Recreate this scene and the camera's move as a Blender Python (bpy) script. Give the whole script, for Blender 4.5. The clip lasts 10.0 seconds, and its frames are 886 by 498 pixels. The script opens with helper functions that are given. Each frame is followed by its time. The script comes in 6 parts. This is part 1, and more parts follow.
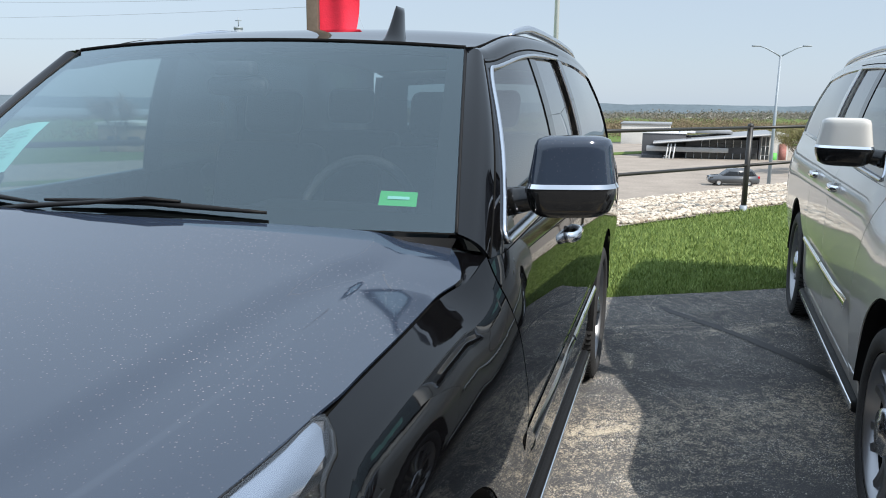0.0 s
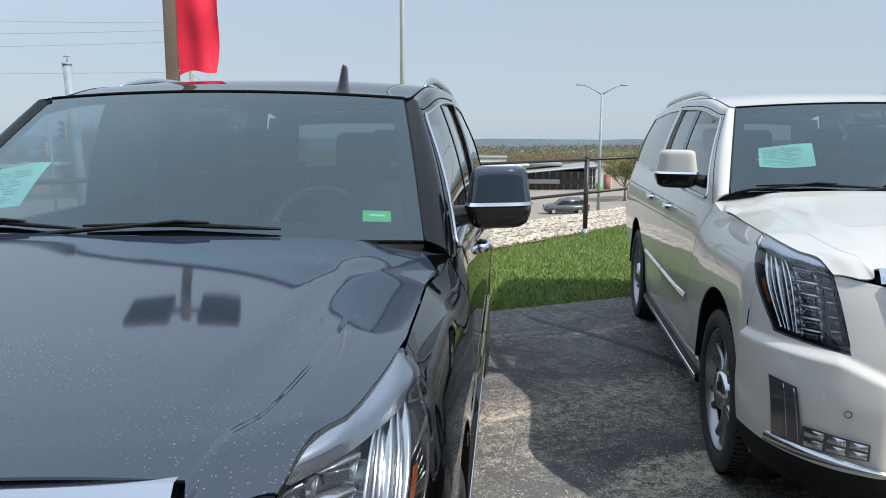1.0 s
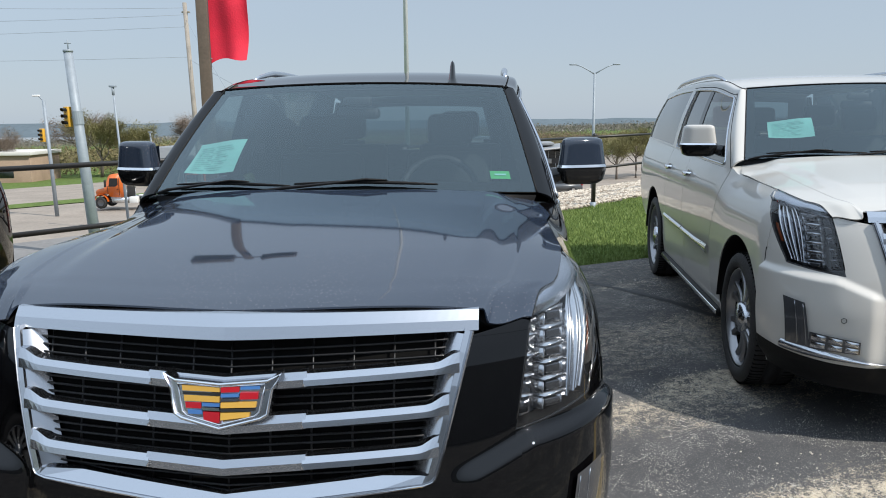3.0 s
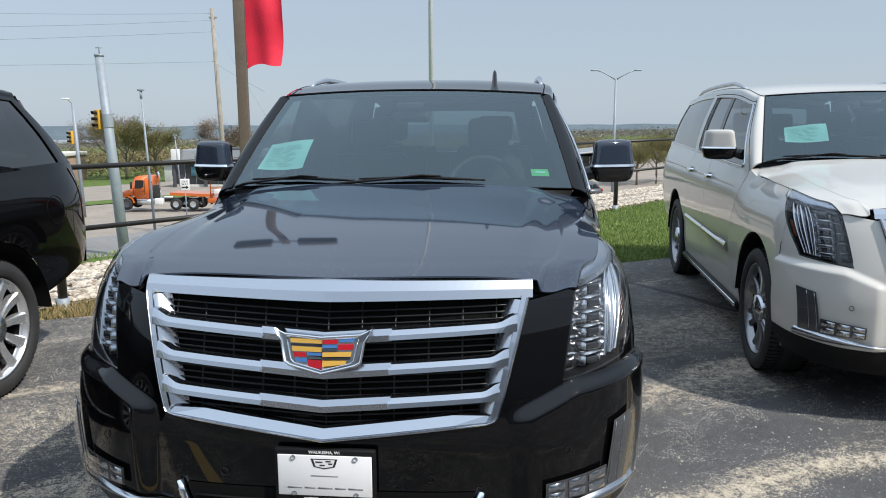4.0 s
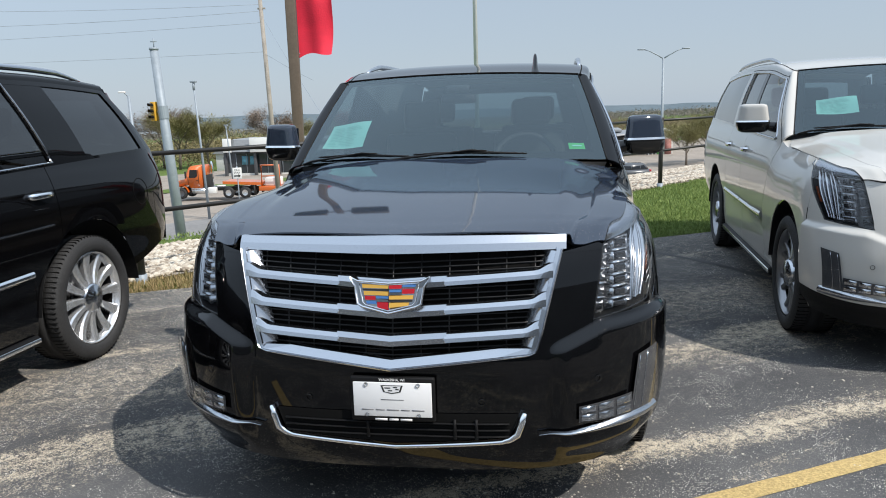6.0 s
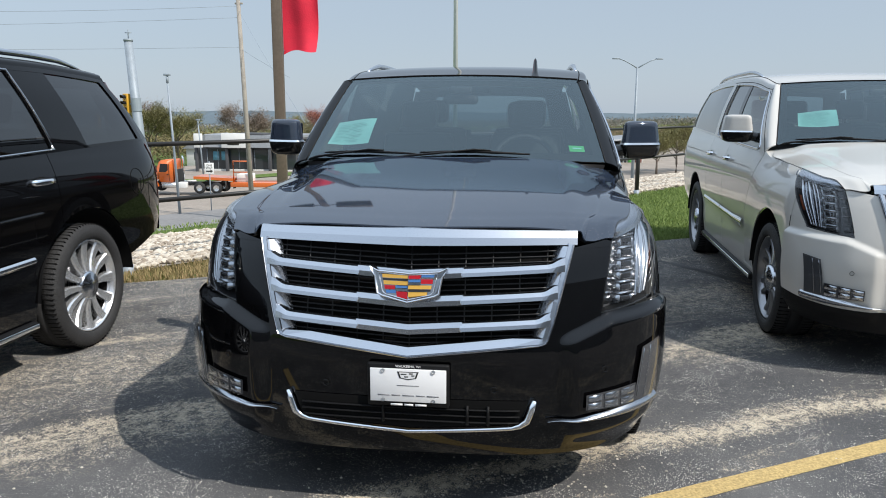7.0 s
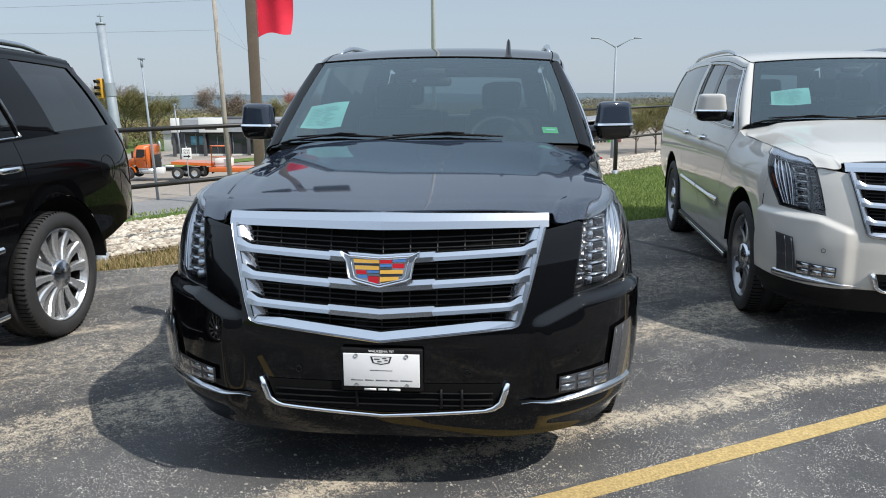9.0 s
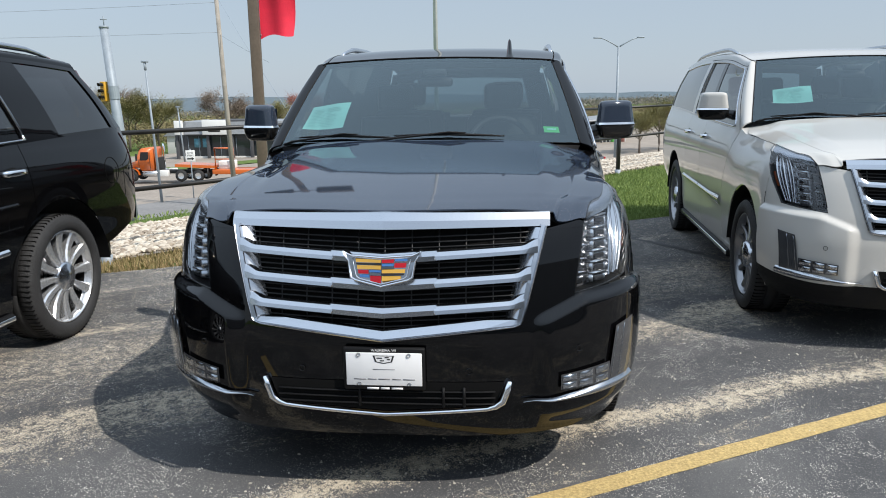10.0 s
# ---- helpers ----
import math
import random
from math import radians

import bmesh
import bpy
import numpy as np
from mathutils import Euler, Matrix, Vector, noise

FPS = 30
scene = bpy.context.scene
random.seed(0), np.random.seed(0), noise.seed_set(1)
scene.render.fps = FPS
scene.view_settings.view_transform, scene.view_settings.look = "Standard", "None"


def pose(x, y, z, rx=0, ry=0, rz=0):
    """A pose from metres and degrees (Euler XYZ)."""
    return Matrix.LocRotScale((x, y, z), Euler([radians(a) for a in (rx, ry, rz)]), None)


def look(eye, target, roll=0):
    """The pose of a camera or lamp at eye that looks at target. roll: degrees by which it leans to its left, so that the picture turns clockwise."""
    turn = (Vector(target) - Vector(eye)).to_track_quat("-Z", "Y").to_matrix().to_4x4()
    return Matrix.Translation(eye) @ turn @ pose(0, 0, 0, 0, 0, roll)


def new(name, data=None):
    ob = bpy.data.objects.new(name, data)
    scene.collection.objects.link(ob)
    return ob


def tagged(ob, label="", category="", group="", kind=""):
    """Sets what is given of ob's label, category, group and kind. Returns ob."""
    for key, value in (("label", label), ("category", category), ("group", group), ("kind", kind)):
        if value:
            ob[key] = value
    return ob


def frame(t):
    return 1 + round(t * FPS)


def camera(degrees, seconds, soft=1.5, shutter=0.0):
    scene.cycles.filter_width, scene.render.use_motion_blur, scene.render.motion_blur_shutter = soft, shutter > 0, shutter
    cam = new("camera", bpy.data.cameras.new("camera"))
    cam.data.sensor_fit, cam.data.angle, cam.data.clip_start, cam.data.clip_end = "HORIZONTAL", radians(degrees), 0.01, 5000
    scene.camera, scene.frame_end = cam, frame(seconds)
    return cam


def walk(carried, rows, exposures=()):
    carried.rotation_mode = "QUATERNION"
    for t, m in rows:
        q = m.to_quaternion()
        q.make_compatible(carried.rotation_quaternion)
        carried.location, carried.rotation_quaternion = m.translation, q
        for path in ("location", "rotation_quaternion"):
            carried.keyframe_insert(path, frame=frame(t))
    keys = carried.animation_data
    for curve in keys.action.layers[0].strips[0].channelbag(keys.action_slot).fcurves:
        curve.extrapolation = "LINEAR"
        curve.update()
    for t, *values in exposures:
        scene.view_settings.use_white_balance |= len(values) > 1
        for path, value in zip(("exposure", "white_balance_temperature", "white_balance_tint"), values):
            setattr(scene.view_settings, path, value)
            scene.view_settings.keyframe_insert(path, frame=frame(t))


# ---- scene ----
cam = camera(60.5, 10.0, soft=1.0)
PATH = [
    (0, (1.353, -0.128, 1.658), (0.795, 1.753, 1.267), 0.7),
    (0.5, (1.19, -0.447, 1.657), (0.928, 1.508, 1.326), 0.9),
    (1, (1.124, -0.782, 1.67), (0.96, 1.189, 1.373), 0.2),
    (1.5, (1.113, -1.068, 1.674), (0.942, 0.9, 1.358), -1.6),
    (2, (0.957, -1.302, 1.676), (0.796, 0.665, 1.348), -1.9),
    (2.5, (0.8, -1.512, 1.672), (0.673, 0.453, 1.323), -0.6),
    (4, (0.579, -2.156, 1.662), (0.393, -0.193, 1.33), -0.3),
    (4.5, (0.603, -2.32, 1.664), (0.381, -0.362, 1.324), -0.0),
    (5, (0.706, -2.388, 1.628), (0.417, -0.447, 1.243), -2.3),
    (5.5, (0.697, -2.477, 1.645), (0.368, -0.541, 1.269), -2.3),
    (7, (0.46, -2.741, 1.63), (0.23, -0.788, 1.266), 0.2),
    (7.5, (0.481, -2.724, 1.632), (0.289, -0.77, 1.249), -0.3),
    (8, (0.496, -2.719, 1.634), (0.321, -0.766, 1.237), -0.2),
    (8.5, (0.499, -2.718, 1.634), (0.322, -0.768, 1.225), -0.3),
    (9, (0.499, -2.726, 1.634), (0.317, -0.777, 1.224), -0.4),
    (9.5, (0.503, -2.735, 1.631), (0.313, -0.785, 1.227), -0.6),
    (10, (0.509, -2.74, 1.631), (0.317, -0.791, 1.223), -0.8),
]
walk(cam, [(t, look(eye, target, roll)) for t, eye, target, roll in PATH], [(0.0, 0.24), (0.5, 0.16), (1.0, 0.07), (2.5, -0.05), (4.0, -0.04), (10.0, -0.04)])

# ---- world, sun, exposure ----
SUN = Vector((0.80, -0.45, 1.0)).normalized()          # towards the sun
world = bpy.data.worlds.new("hazy_sky")
scene.world = world
world.use_nodes = True
wn = world.node_tree.nodes
sky = wn.new("ShaderNodeTexSky")
sky.sky_type, sky.sun_disc = "NISHITA", False
sky.sun_elevation = math.asin(SUN.z)
sky.sun_rotation = math.atan2(SUN.x, SUN.y)
sky.air_density, sky.dust_density, sky.ozone_density = 1.0, 0.6, 1.0
haze = wn.new("ShaderNodeMix")                         # thin high cloud over the blue
haze.data_type = "RGBA"
haze.inputs["Factor"].default_value = 0.80
haze.inputs["B"].default_value = (5.0, 6.0, 7.2, 1)
world.node_tree.links.new(sky.outputs[0], haze.inputs["A"])
up = wn.new("ShaderNodeTexCoord")                      # bright haze overhead, duller towards the horizon
axis = wn.new("ShaderNodeSeparateXYZ")
rise = wn.new("ShaderNodeMapRange")
rise.interpolation_type = "SMOOTHSTEP"
rise.inputs[1].default_value, rise.inputs[2].default_value = 0.15, 0.90
rise.inputs[3].default_value, rise.inputs[4].default_value = 1.0, 2.1
glow = wn.new("ShaderNodeVectorMath")
glow.operation = "SCALE"
world.node_tree.links.new(up.outputs["Generated"], axis.inputs[0])
west = wn.new("ShaderNodeMath")                        # the cloud is thinner, so brighter, to one side
west.operation = "MULTIPLY_ADD"
west.inputs[1].default_value = -0.22
world.node_tree.links.new(axis.outputs[0], west.inputs[0])
world.node_tree.links.new(axis.outputs[2], west.inputs[2])
world.node_tree.links.new(west.outputs[0], rise.inputs[0])
world.node_tree.links.new(haze.outputs["Result"], glow.inputs[0])
world.node_tree.links.new(rise.outputs[0], glow.inputs["Scale"])
world.node_tree.links.new(glow.outputs[0], wn["Background"].inputs["Color"])
wn["Background"].inputs["Strength"].default_value = 0.10
sun = new("sun", bpy.data.lights.new("sun", "SUN"))
sun.data.energy, sun.data.angle, sun.data.color = 4.9, radians(0.8), (1.0, 0.95, 0.88)
sun.matrix_world = Matrix.Translation((0, 0, 30)) @ SUN.to_track_quat("Z", "Y").to_matrix().to_4x4()
scene.view_settings.exposure = 0.0


# ---- materials ----
def mat(name, color, rough=0.5, metal=0.0, coat=0.0, spec=0.5, noise_scale=0.0, amount=0.0, bump=0.0, bump_scale=0.0, rough_var=0.0):
    """A principled material with grain at two scales, in metres of the object."""
    m = bpy.data.materials.new(name)
    m.use_nodes = True
    n, l = m.node_tree.nodes, m.node_tree.links
    b = n["Principled BSDF"]
    b.inputs["Base Color"].default_value = (*color, 1)
    b.inputs["Roughness"].default_value = rough
    b.inputs["Metallic"].default_value = metal
    b.inputs["Coat Weight"].default_value = coat
    b.inputs["Coat Roughness"].default_value = 0.025
    b.inputs["Specular IOR Level"].default_value = spec
    if noise_scale:
        tc = n.new("ShaderNodeTexCoord")
        big, small = n.new("ShaderNodeTexNoise"), n.new("ShaderNodeTexNoise")
        big.inputs["Scale"].default_value, small.inputs["Scale"].default_value = noise_scale, noise_scale * 13
        big.inputs["Detail"].default_value = small.inputs["Detail"].default_value = 4
        mix = n.new("ShaderNodeMath")
        mix.operation = "MULTIPLY_ADD"
        mix.inputs[1].default_value = 0.5
        half = n.new("ShaderNodeMath")
        half.operation = "MULTIPLY"
        half.inputs[1].default_value = 0.5
        for t in (big, small):
            l.new(tc.outputs["Object"], t.inputs["Vector"])
        l.new(small.outputs[0], half.inputs[0])
        l.new(big.outputs[0], mix.inputs[0])
        l.new(half.outputs[0], mix.inputs[2])
        ramp = n.new("ShaderNodeValToRGB")
        ramp.color_ramp.elements[0].position, ramp.color_ramp.elements[1].position = 0.32, 0.68
        ramp.color_ramp.elements[0].color = (*[c * (1 - amount) for c in color], 1)
        ramp.color_ramp.elements[1].color = (*[min(1, c * (1 + amount)) for c in color], 1)
        l.new(mix.outputs[0], ramp.inputs[0])
        l.new(ramp.outputs[0], b.inputs["Base Color"])
        if rough_var:
            mr = n.new("ShaderNodeMapRange")
            mr.inputs[1].default_value, mr.inputs[2].default_value = 0.35, 0.65
            mr.inputs[3].default_value, mr.inputs[4].default_value = max(0, rough - rough_var), rough + rough_var
            l.new(mix.outputs[0], mr.inputs[0])
            l.new(mr.outputs[0], b.inputs["Roughness"])
    if bump:
        tc = n.new("ShaderNodeTexCoord")
        t = n.new("ShaderNodeTexNoise")
        t.inputs["Scale"].default_value, t.inputs["Detail"].default_value = bump_scale, 5
        bp = n.new("ShaderNodeBump")
        bp.inputs["Strength"].default_value, bp.inputs["Distance"].default_value = bump, 0.02
        l.new(tc.outputs["Object"], t.inputs["Vector"])
        l.new(t.outputs[0], bp.inputs["Height"])
        l.new(bp.outputs[0], b.inputs["Normal"])
    return m


def glass(name, tint, face_on=0.045, rough=0.012, shade=(1, 1, 1)):
    """A thin pane: tinted see-through, with more gloss the flatter it is seen."""
    m = bpy.data.materials.new(name)
    m.use_nodes = True
    n, l = m.node_tree.nodes, m.node_tree.links
    n.remove(n["Principled BSDF"])
    see, shine, mix, lw = n.new("ShaderNodeBsdfTransparent"), n.new("ShaderNodeBsdfGlossy"), n.new("ShaderNodeMixShader"), n.new("ShaderNodeLayerWeight")
    see.inputs[0].default_value = (*tint, 1)
    shine.inputs["Roughness"].default_value = rough
    shine.inputs["Color"].default_value = (*shade, 1)
    lw.inputs["Blend"].default_value = 0.5
    p = n.new("ShaderNodeMath")
    p.operation, p.inputs[1].default_value = "POWER", 4.5
    q = n.new("ShaderNodeMath")
    q.operation, q.inputs[1].default_value, q.inputs[2].default_value = "MULTIPLY_ADD", 1 - face_on, face_on
    l.new(lw.outputs["Facing"], p.inputs[0])
    l.new(p.outputs[0], q.inputs[0])
    l.new(q.outputs[0], mix.inputs[0])
    l.new(see.outputs[0], mix.inputs[1])
    l.new(shine.outputs[0], mix.inputs[2])
    l.new(mix.outputs[0], n["Material Output"].inputs[0])
    return m


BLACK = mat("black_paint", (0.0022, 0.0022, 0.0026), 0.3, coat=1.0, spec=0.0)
BLACK.node_tree.nodes["Principled BSDF"].inputs["Coat IOR"].default_value = 1.46


def dusty_sky(m):
    """Dried water spots and a film of dust on the upward panels of the black car; the film's blue also paints in sky
    sheen.
    """
    m = m.copy()
    m.name = "dusty_sky_sheen_paint"
    n, l = m.node_tree.nodes, m.node_tree.links
    b = n["Principled BSDF"]
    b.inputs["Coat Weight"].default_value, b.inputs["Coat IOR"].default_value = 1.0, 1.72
    pos = n.new("ShaderNodeTexCoord").outputs["Object"]
    vor = n.new("ShaderNodeTexVoronoi")
    vor.inputs["Scale"].default_value = 115
    l.new(pos, vor.inputs["Vector"])
    spot = n.new("ShaderNodeValToRGB")
    spot.color_ramp.elements[0].position, spot.color_ramp.elements[1].position = 0.05, 0.20
    spot.color_ramp.elements[0].color, spot.color_ramp.elements[1].color = (1, 1, 1, 1), (0, 0, 0, 1)
    l.new(vor.outputs["Distance"], spot.inputs[0])
    film = n.new("ShaderNodeTexNoise")
    film.inputs["Scale"].default_value, film.inputs["Detail"].default_value = 3.0, 6
    l.new(pos, film.inputs["Vector"])
    fr = n.new("ShaderNodeValToRGB")
    fr.color_ramp.elements[0].position, fr.color_ramp.elements[1].position = 0.36, 0.60
    l.new(film.outputs[0], fr.inputs[0])
    k = n.new("ShaderNodeMath")
    k.operation = "MULTIPLY"
    l.new(spot.outputs[0], k.inputs[0])
    l.new(fr.outputs[0], k.inputs[1])
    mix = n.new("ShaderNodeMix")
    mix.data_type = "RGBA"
    # A: dust film, lifted towards blue to paint in reflected sky; B: water spots
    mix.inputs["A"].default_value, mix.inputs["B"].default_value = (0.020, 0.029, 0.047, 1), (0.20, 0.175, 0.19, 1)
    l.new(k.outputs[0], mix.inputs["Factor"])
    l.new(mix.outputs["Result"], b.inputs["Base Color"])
    r = n.new("ShaderNodeMapRange")
    r.inputs[3].default_value, r.inputs[4].default_value = 0.045, 0.12
    l.new(k.outputs[0], r.inputs[0])
    l.new(r.outputs[0], b.inputs["Coat Roughness"])
    return m


DUSTY_SKY = dusty_sky(BLACK)
WHITE = mat("pearl_white_paint", (0.50, 0.487, 0.455), 0.45, coat=1.0, spec=0.15)
PLASTIC = mat("black_plastic", (0.007, 0.007, 0.0075), 0.55, spec=0.2, bump=0.15, bump_scale=300)
GLOSSBLACK = mat("gloss_black_trim", (0.008, 0.008, 0.008), 0.08)
CHROME = mat("chrome", (0.82, 0.83, 0.85), 0.06, metal=1.0)
SATIN = mat("satin_chrome", (0.53, 0.55, 0.585), 0.20, metal=1.0)
RUBBER = mat("tyre_rubber", (0.022, 0.022, 0.023), 0.75, noise_scale=9, amount=0.35, bump=0.3, bump_scale=120)
ALLOY = mat("alloy", (0.66, 0.67, 0.685), 0.24, metal=0.78)
GREYALLOY = mat("silver_grey_alloy", (0.30, 0.305, 0.32), 0.28, metal=0.9)
DARKALLOY = mat("painted_grey_alloy", (0.16, 0.16, 0.17), 0.3, metal=0.8)
DARK = mat("dark_underside", (0.008, 0.008, 0.008), 0.9, spec=0.05)
LEATHER = mat("dark_leather", (0.02, 0.02, 0.021), 0.5, bump=0.3, bump_scale=150)
WINDSHIELD = glass("windshield_glass", (0.36, 0.455, 0.485), 0.125, shade=(0.80, 0.95, 1.0))
PRIVACY = glass("privacy_glass", (0.05, 0.055, 0.06), 0.14)
LENS = glass("clear_lens", (0.93, 0.94, 0.95))
PAPER = mat("mint_paper", (0.36, 0.78, 0.68), 0.8, noise_scale=6, amount=0.05)


# ---- mesh helpers ----
def part(name, bm, material, parent=None, label="", smooth=True, thick=0.0):
    """Links a bmesh as one mesh object under a thing or a part."""
    if smooth:
        for f in bm.faces:
            f.smooth = True
    me = bpy.data.meshes.new(name)
    bm.to_mesh(me)
    bm.free()
    me.materials.append(material)
    ob = new(name, me)
    ob.parent = parent
    if thick:
        mod = ob.modifiers.new("thickness", "SOLIDIFY")
        mod.thickness, mod.offset = thick, -1
        if smooth:                                     # crisp panel edges
            ob.modifiers.new("edges", "EDGE_SPLIT").split_angle = radians(40)
    if label:
        ob["label"] = label
    return ob


def table(rows):
    """A smooth function through rows of (t, value)."""
    ts, vs = [r[0] for r in rows], [r[1] for r in rows]
    n = len(ts)
    d = [(vs[i + 1] - vs[i]) / (ts[i + 1] - ts[i]) for i in range(n - 1)]
    m = [d[0]] + [0 if d[i - 1] * d[i] <= 0 else 2 * d[i - 1] * d[i] / (d[i - 1] + d[i]) for i in range(1, n - 1)] + [d[-1]]

    def f(t):
        if t <= ts[0]:
            return vs[0]
        if t >= ts[-1]:
            return vs[-1]
        i = max(k for k in range(n - 1) if ts[k] <= t)
        h = ts[i + 1] - ts[i]
        s = (t - ts[i]) / h
        return (vs[i] * (1 + 2 * s) * (1 - s) ** 2 + m[i] * h * s * (1 - s) ** 2 + vs[i + 1] * s * s * (3 - 2 * s) + m[i + 1] * h * s * s * (s - 1))
    return f


def mixv(a, b, t):
    return a + (b - a) * t


def smoothstep(t):
    t = min(1, max(0, t))
    return t * t * (3 - 2 * t)


def sheet(fn, nu, nv, bm=None, out=None):
    """A grid of faces over fn(u, v), u and v from 0 to 1; out: a point that the faces turn away from."""
    bm = bm or bmesh.new()
    us = [i / nu for i in range(nu + 1)] if isinstance(nu, int) else nu
    vs = [i / nv for i in range(nv + 1)] if isinstance(nv, int) else nv
    rows = [[bm.verts.new(fn(u, v)) for v in vs] for u in us]
    made = []
    for i in range(len(us) - 1):
        for j in range(len(vs) - 1):
            a, b, c, d = rows[i][j], rows[i + 1][j], rows[i + 1][j + 1], rows[i][j + 1]
            try:
                made.append(bm.faces.new((a, b, c, d)))
            except ValueError:
                pass
    if out is not None and made:
        mid = made[len(made) // 2 + len(vs) // 2 if len(made) // 2 + len(vs) // 2 < len(made) else 0]
        mid.normal_update()
        if mid.normal.dot(mid.calc_center_median() - Vector(out)) < 0:
            bmesh.ops.reverse_faces(bm, faces=made)
    return bm


def box(x0, x1, y0, y1, z0, z1, bevel=0.0, bm=None, segments=2):
    bm2 = bmesh.new()
    bmesh.ops.create_cube(bm2, size=1)
    for v in bm2.verts:
        v.co = Vector((mixv(x0, x1, v.co.x + 0.5), mixv(y0, y1, v.co.y + 0.5), mixv(z0, z1, v.co.z + 0.5)))
    if bevel:
        bmesh.ops.bevel(bm2, geom=bm2.edges[:], offset=bevel, segments=segments, affect="EDGES", profile=0.5)
    return join(bm, bm2)


def join(bm, other):
    if bm is None:
        return other
    me = bpy.data.meshes.new("t")
    other.to_mesh(me)
    other.free()
    bm.from_mesh(me)
    bpy.data.meshes.remove(me)
    return bm


def tube(points, radius, sides=8, bm=None, closed=False, flat=1.0):
    """A tube along points; radius a number or one per point."""
    bm2 = bmesh.new()
    pts = [Vector(p) for p in points]
    n = len(pts)
    rings = []
    for i, p in enumerate(pts):
        a, b = pts[(i - 1) % n] if closed or i else p, pts[(i + 1) % n] if closed or i < n - 1 else p
        d = (b - a).normalized()
        side = d.cross(Vector((0, 0, 1)))
        if side.length < 1e-4:
            side = d.cross(Vector((1, 0, 0)))
        side.normalize()
        up = side.cross(d)
        r = radius[i] if isinstance(radius, (list, tuple)) else radius
        rings.append([bm2.verts.new(p + side * r * math.cos(2 * math.pi * k / sides) + up * r * flat * math.sin(2 * math.pi * k / sides)) for k in range(sides)])
    for i in range(n if closed else n - 1):
        q, w = rings[i], rings[(i + 1) % n]
        for k in range(sides):
            bm2.faces.new((q[k], q[(k + 1) % sides], w[(k + 1) % sides], w[k]))
    if not closed:
        bm2.faces.new(list(reversed(rings[0])))
        bm2.faces.new(rings[-1])
    return join(bm, bm2)


def lathe(profile, sides, axis="x", bm=None, close=False):
    """Turns (radius, along) rows about the x axis."""
    bm2 = bmesh.new()
    rings = []
    for r, a in profile:
        rings.append([bm2.verts.new((a, r * math.cos(2 * math.pi * k / sides), r * math.sin(2 * math.pi * k / sides)) if axis == "x" else (r * math.cos(2 * math.pi * k / sides), r * math.sin(2 * math.pi * k / sides), a)) for k in range(sides)])
    m = len(rings)
    for i in range(m if close else m - 1):
        for k in range(sides):
            bm2.faces.new((rings[i][k], rings[i][(k + 1) % sides], rings[(i + 1) % m][(k + 1) % sides], rings[(i + 1) % m][k]))
    bmesh.ops.recalc_face_normals(bm2, faces=bm2.faces)
    return join(bm, bm2)


def thing(name, label, category, m=None, group="", kind=""):
    ob = new(name)
    ob.empty_display_size = 0.2
    if m is not None:
        ob.matrix_basis = m
    return tagged(ob, label, category, group, kind)


# ---- the SUV: front at y = 0, facing -y, wheels on z = 0 ----
FUEL_Y, FUEL_Z = 0.68, 1.07
HALF, ROUND, PA, PB = 1.025, 0.64, 2.3, 3.2
AXLE_F, TYRE_R, HUB_Z = 1.08, 0.405, 0.398
front_y = table([(0.18, 0.20), (0.24, 0.10), (0.34, 0.055), (0.5, 0.035), (0.65, 0.035), (0.8, 0.055), (0.95, 0.09), (1.05, 0.12), (1.15, 0.16), (1.25, 0.22)])
sec_fender = table([(0.2, 0.93), (0.3, 0.955), (0.45, 0.985), (0.65, 1.0), (0.9, 1.0), (1.02, 0.992), (1.1, 0.973), (1.16, 0.942), (1.22, 0.887), (1.27, 0.85)])
sec_door = table([(0.2, 0.92), (0.3, 0.945), (0.45, 0.97), (0.62, 0.985), (0.9, 1.0), (1.05, 0.998), (1.15, 0.985), (1.25, 0.957), (1.32, 0.93), (1.42, 0.905)])
seam_z = table([(0.40, 1.125), (0.46, 1.135), (0.62, 1.18), (0.79, 1.215), (1.2, 1.228), (1.5, 1.242), (1.64, 1.29)])
belt_z = table([(1.6, 1.275), (2.2, 1.285), (3.2, 1.31), (4.3, 1.345), (5.3, 1.37)])
roof_z = table([(2.05, 1.815), (2.2, 1.845), (2.5, 1.893), (2.9, 1.928), (3.5, 1.942), (4.2, 1.936), (4.8, 1.912), (5.4, 1.87)])


def plan(y, z, length):
    """The share of the half width at y."""
    q = (y - front_y(z)) / ROUND
    s = 1.0 if q >= 1 else (max(0, 1 - (1 - max(0, q)) ** PA)) ** (1 / PB)
    back = max(0, (y - (length - 0.52)) / 0.52)
    return s * (1 - 0.12 * back ** 2.8)


def sec(z, y):
    return mixv(sec_fender(z), sec_door(z), smoothstep((y - 1.35) / 0.4))


def side_x(y, z, length=5.7):
    return HALF * plan(y, z, length) * sec(z, y)


def step_out(x, z):
    """The bumper's shoulder below the headlamps."""
    zc = 0.790 + min(0.055, max(-0.06, (abs(x) - 0.64) * 0.42)) + 0.04 * max(0, abs(x) - 0.78)
    return 0.034 * smoothstep((zc + 0.008 - z) / 0.040) * smoothstep((abs(x) - 0.565) / 0.075) * smoothstep((z - 0.30) / 0.1)


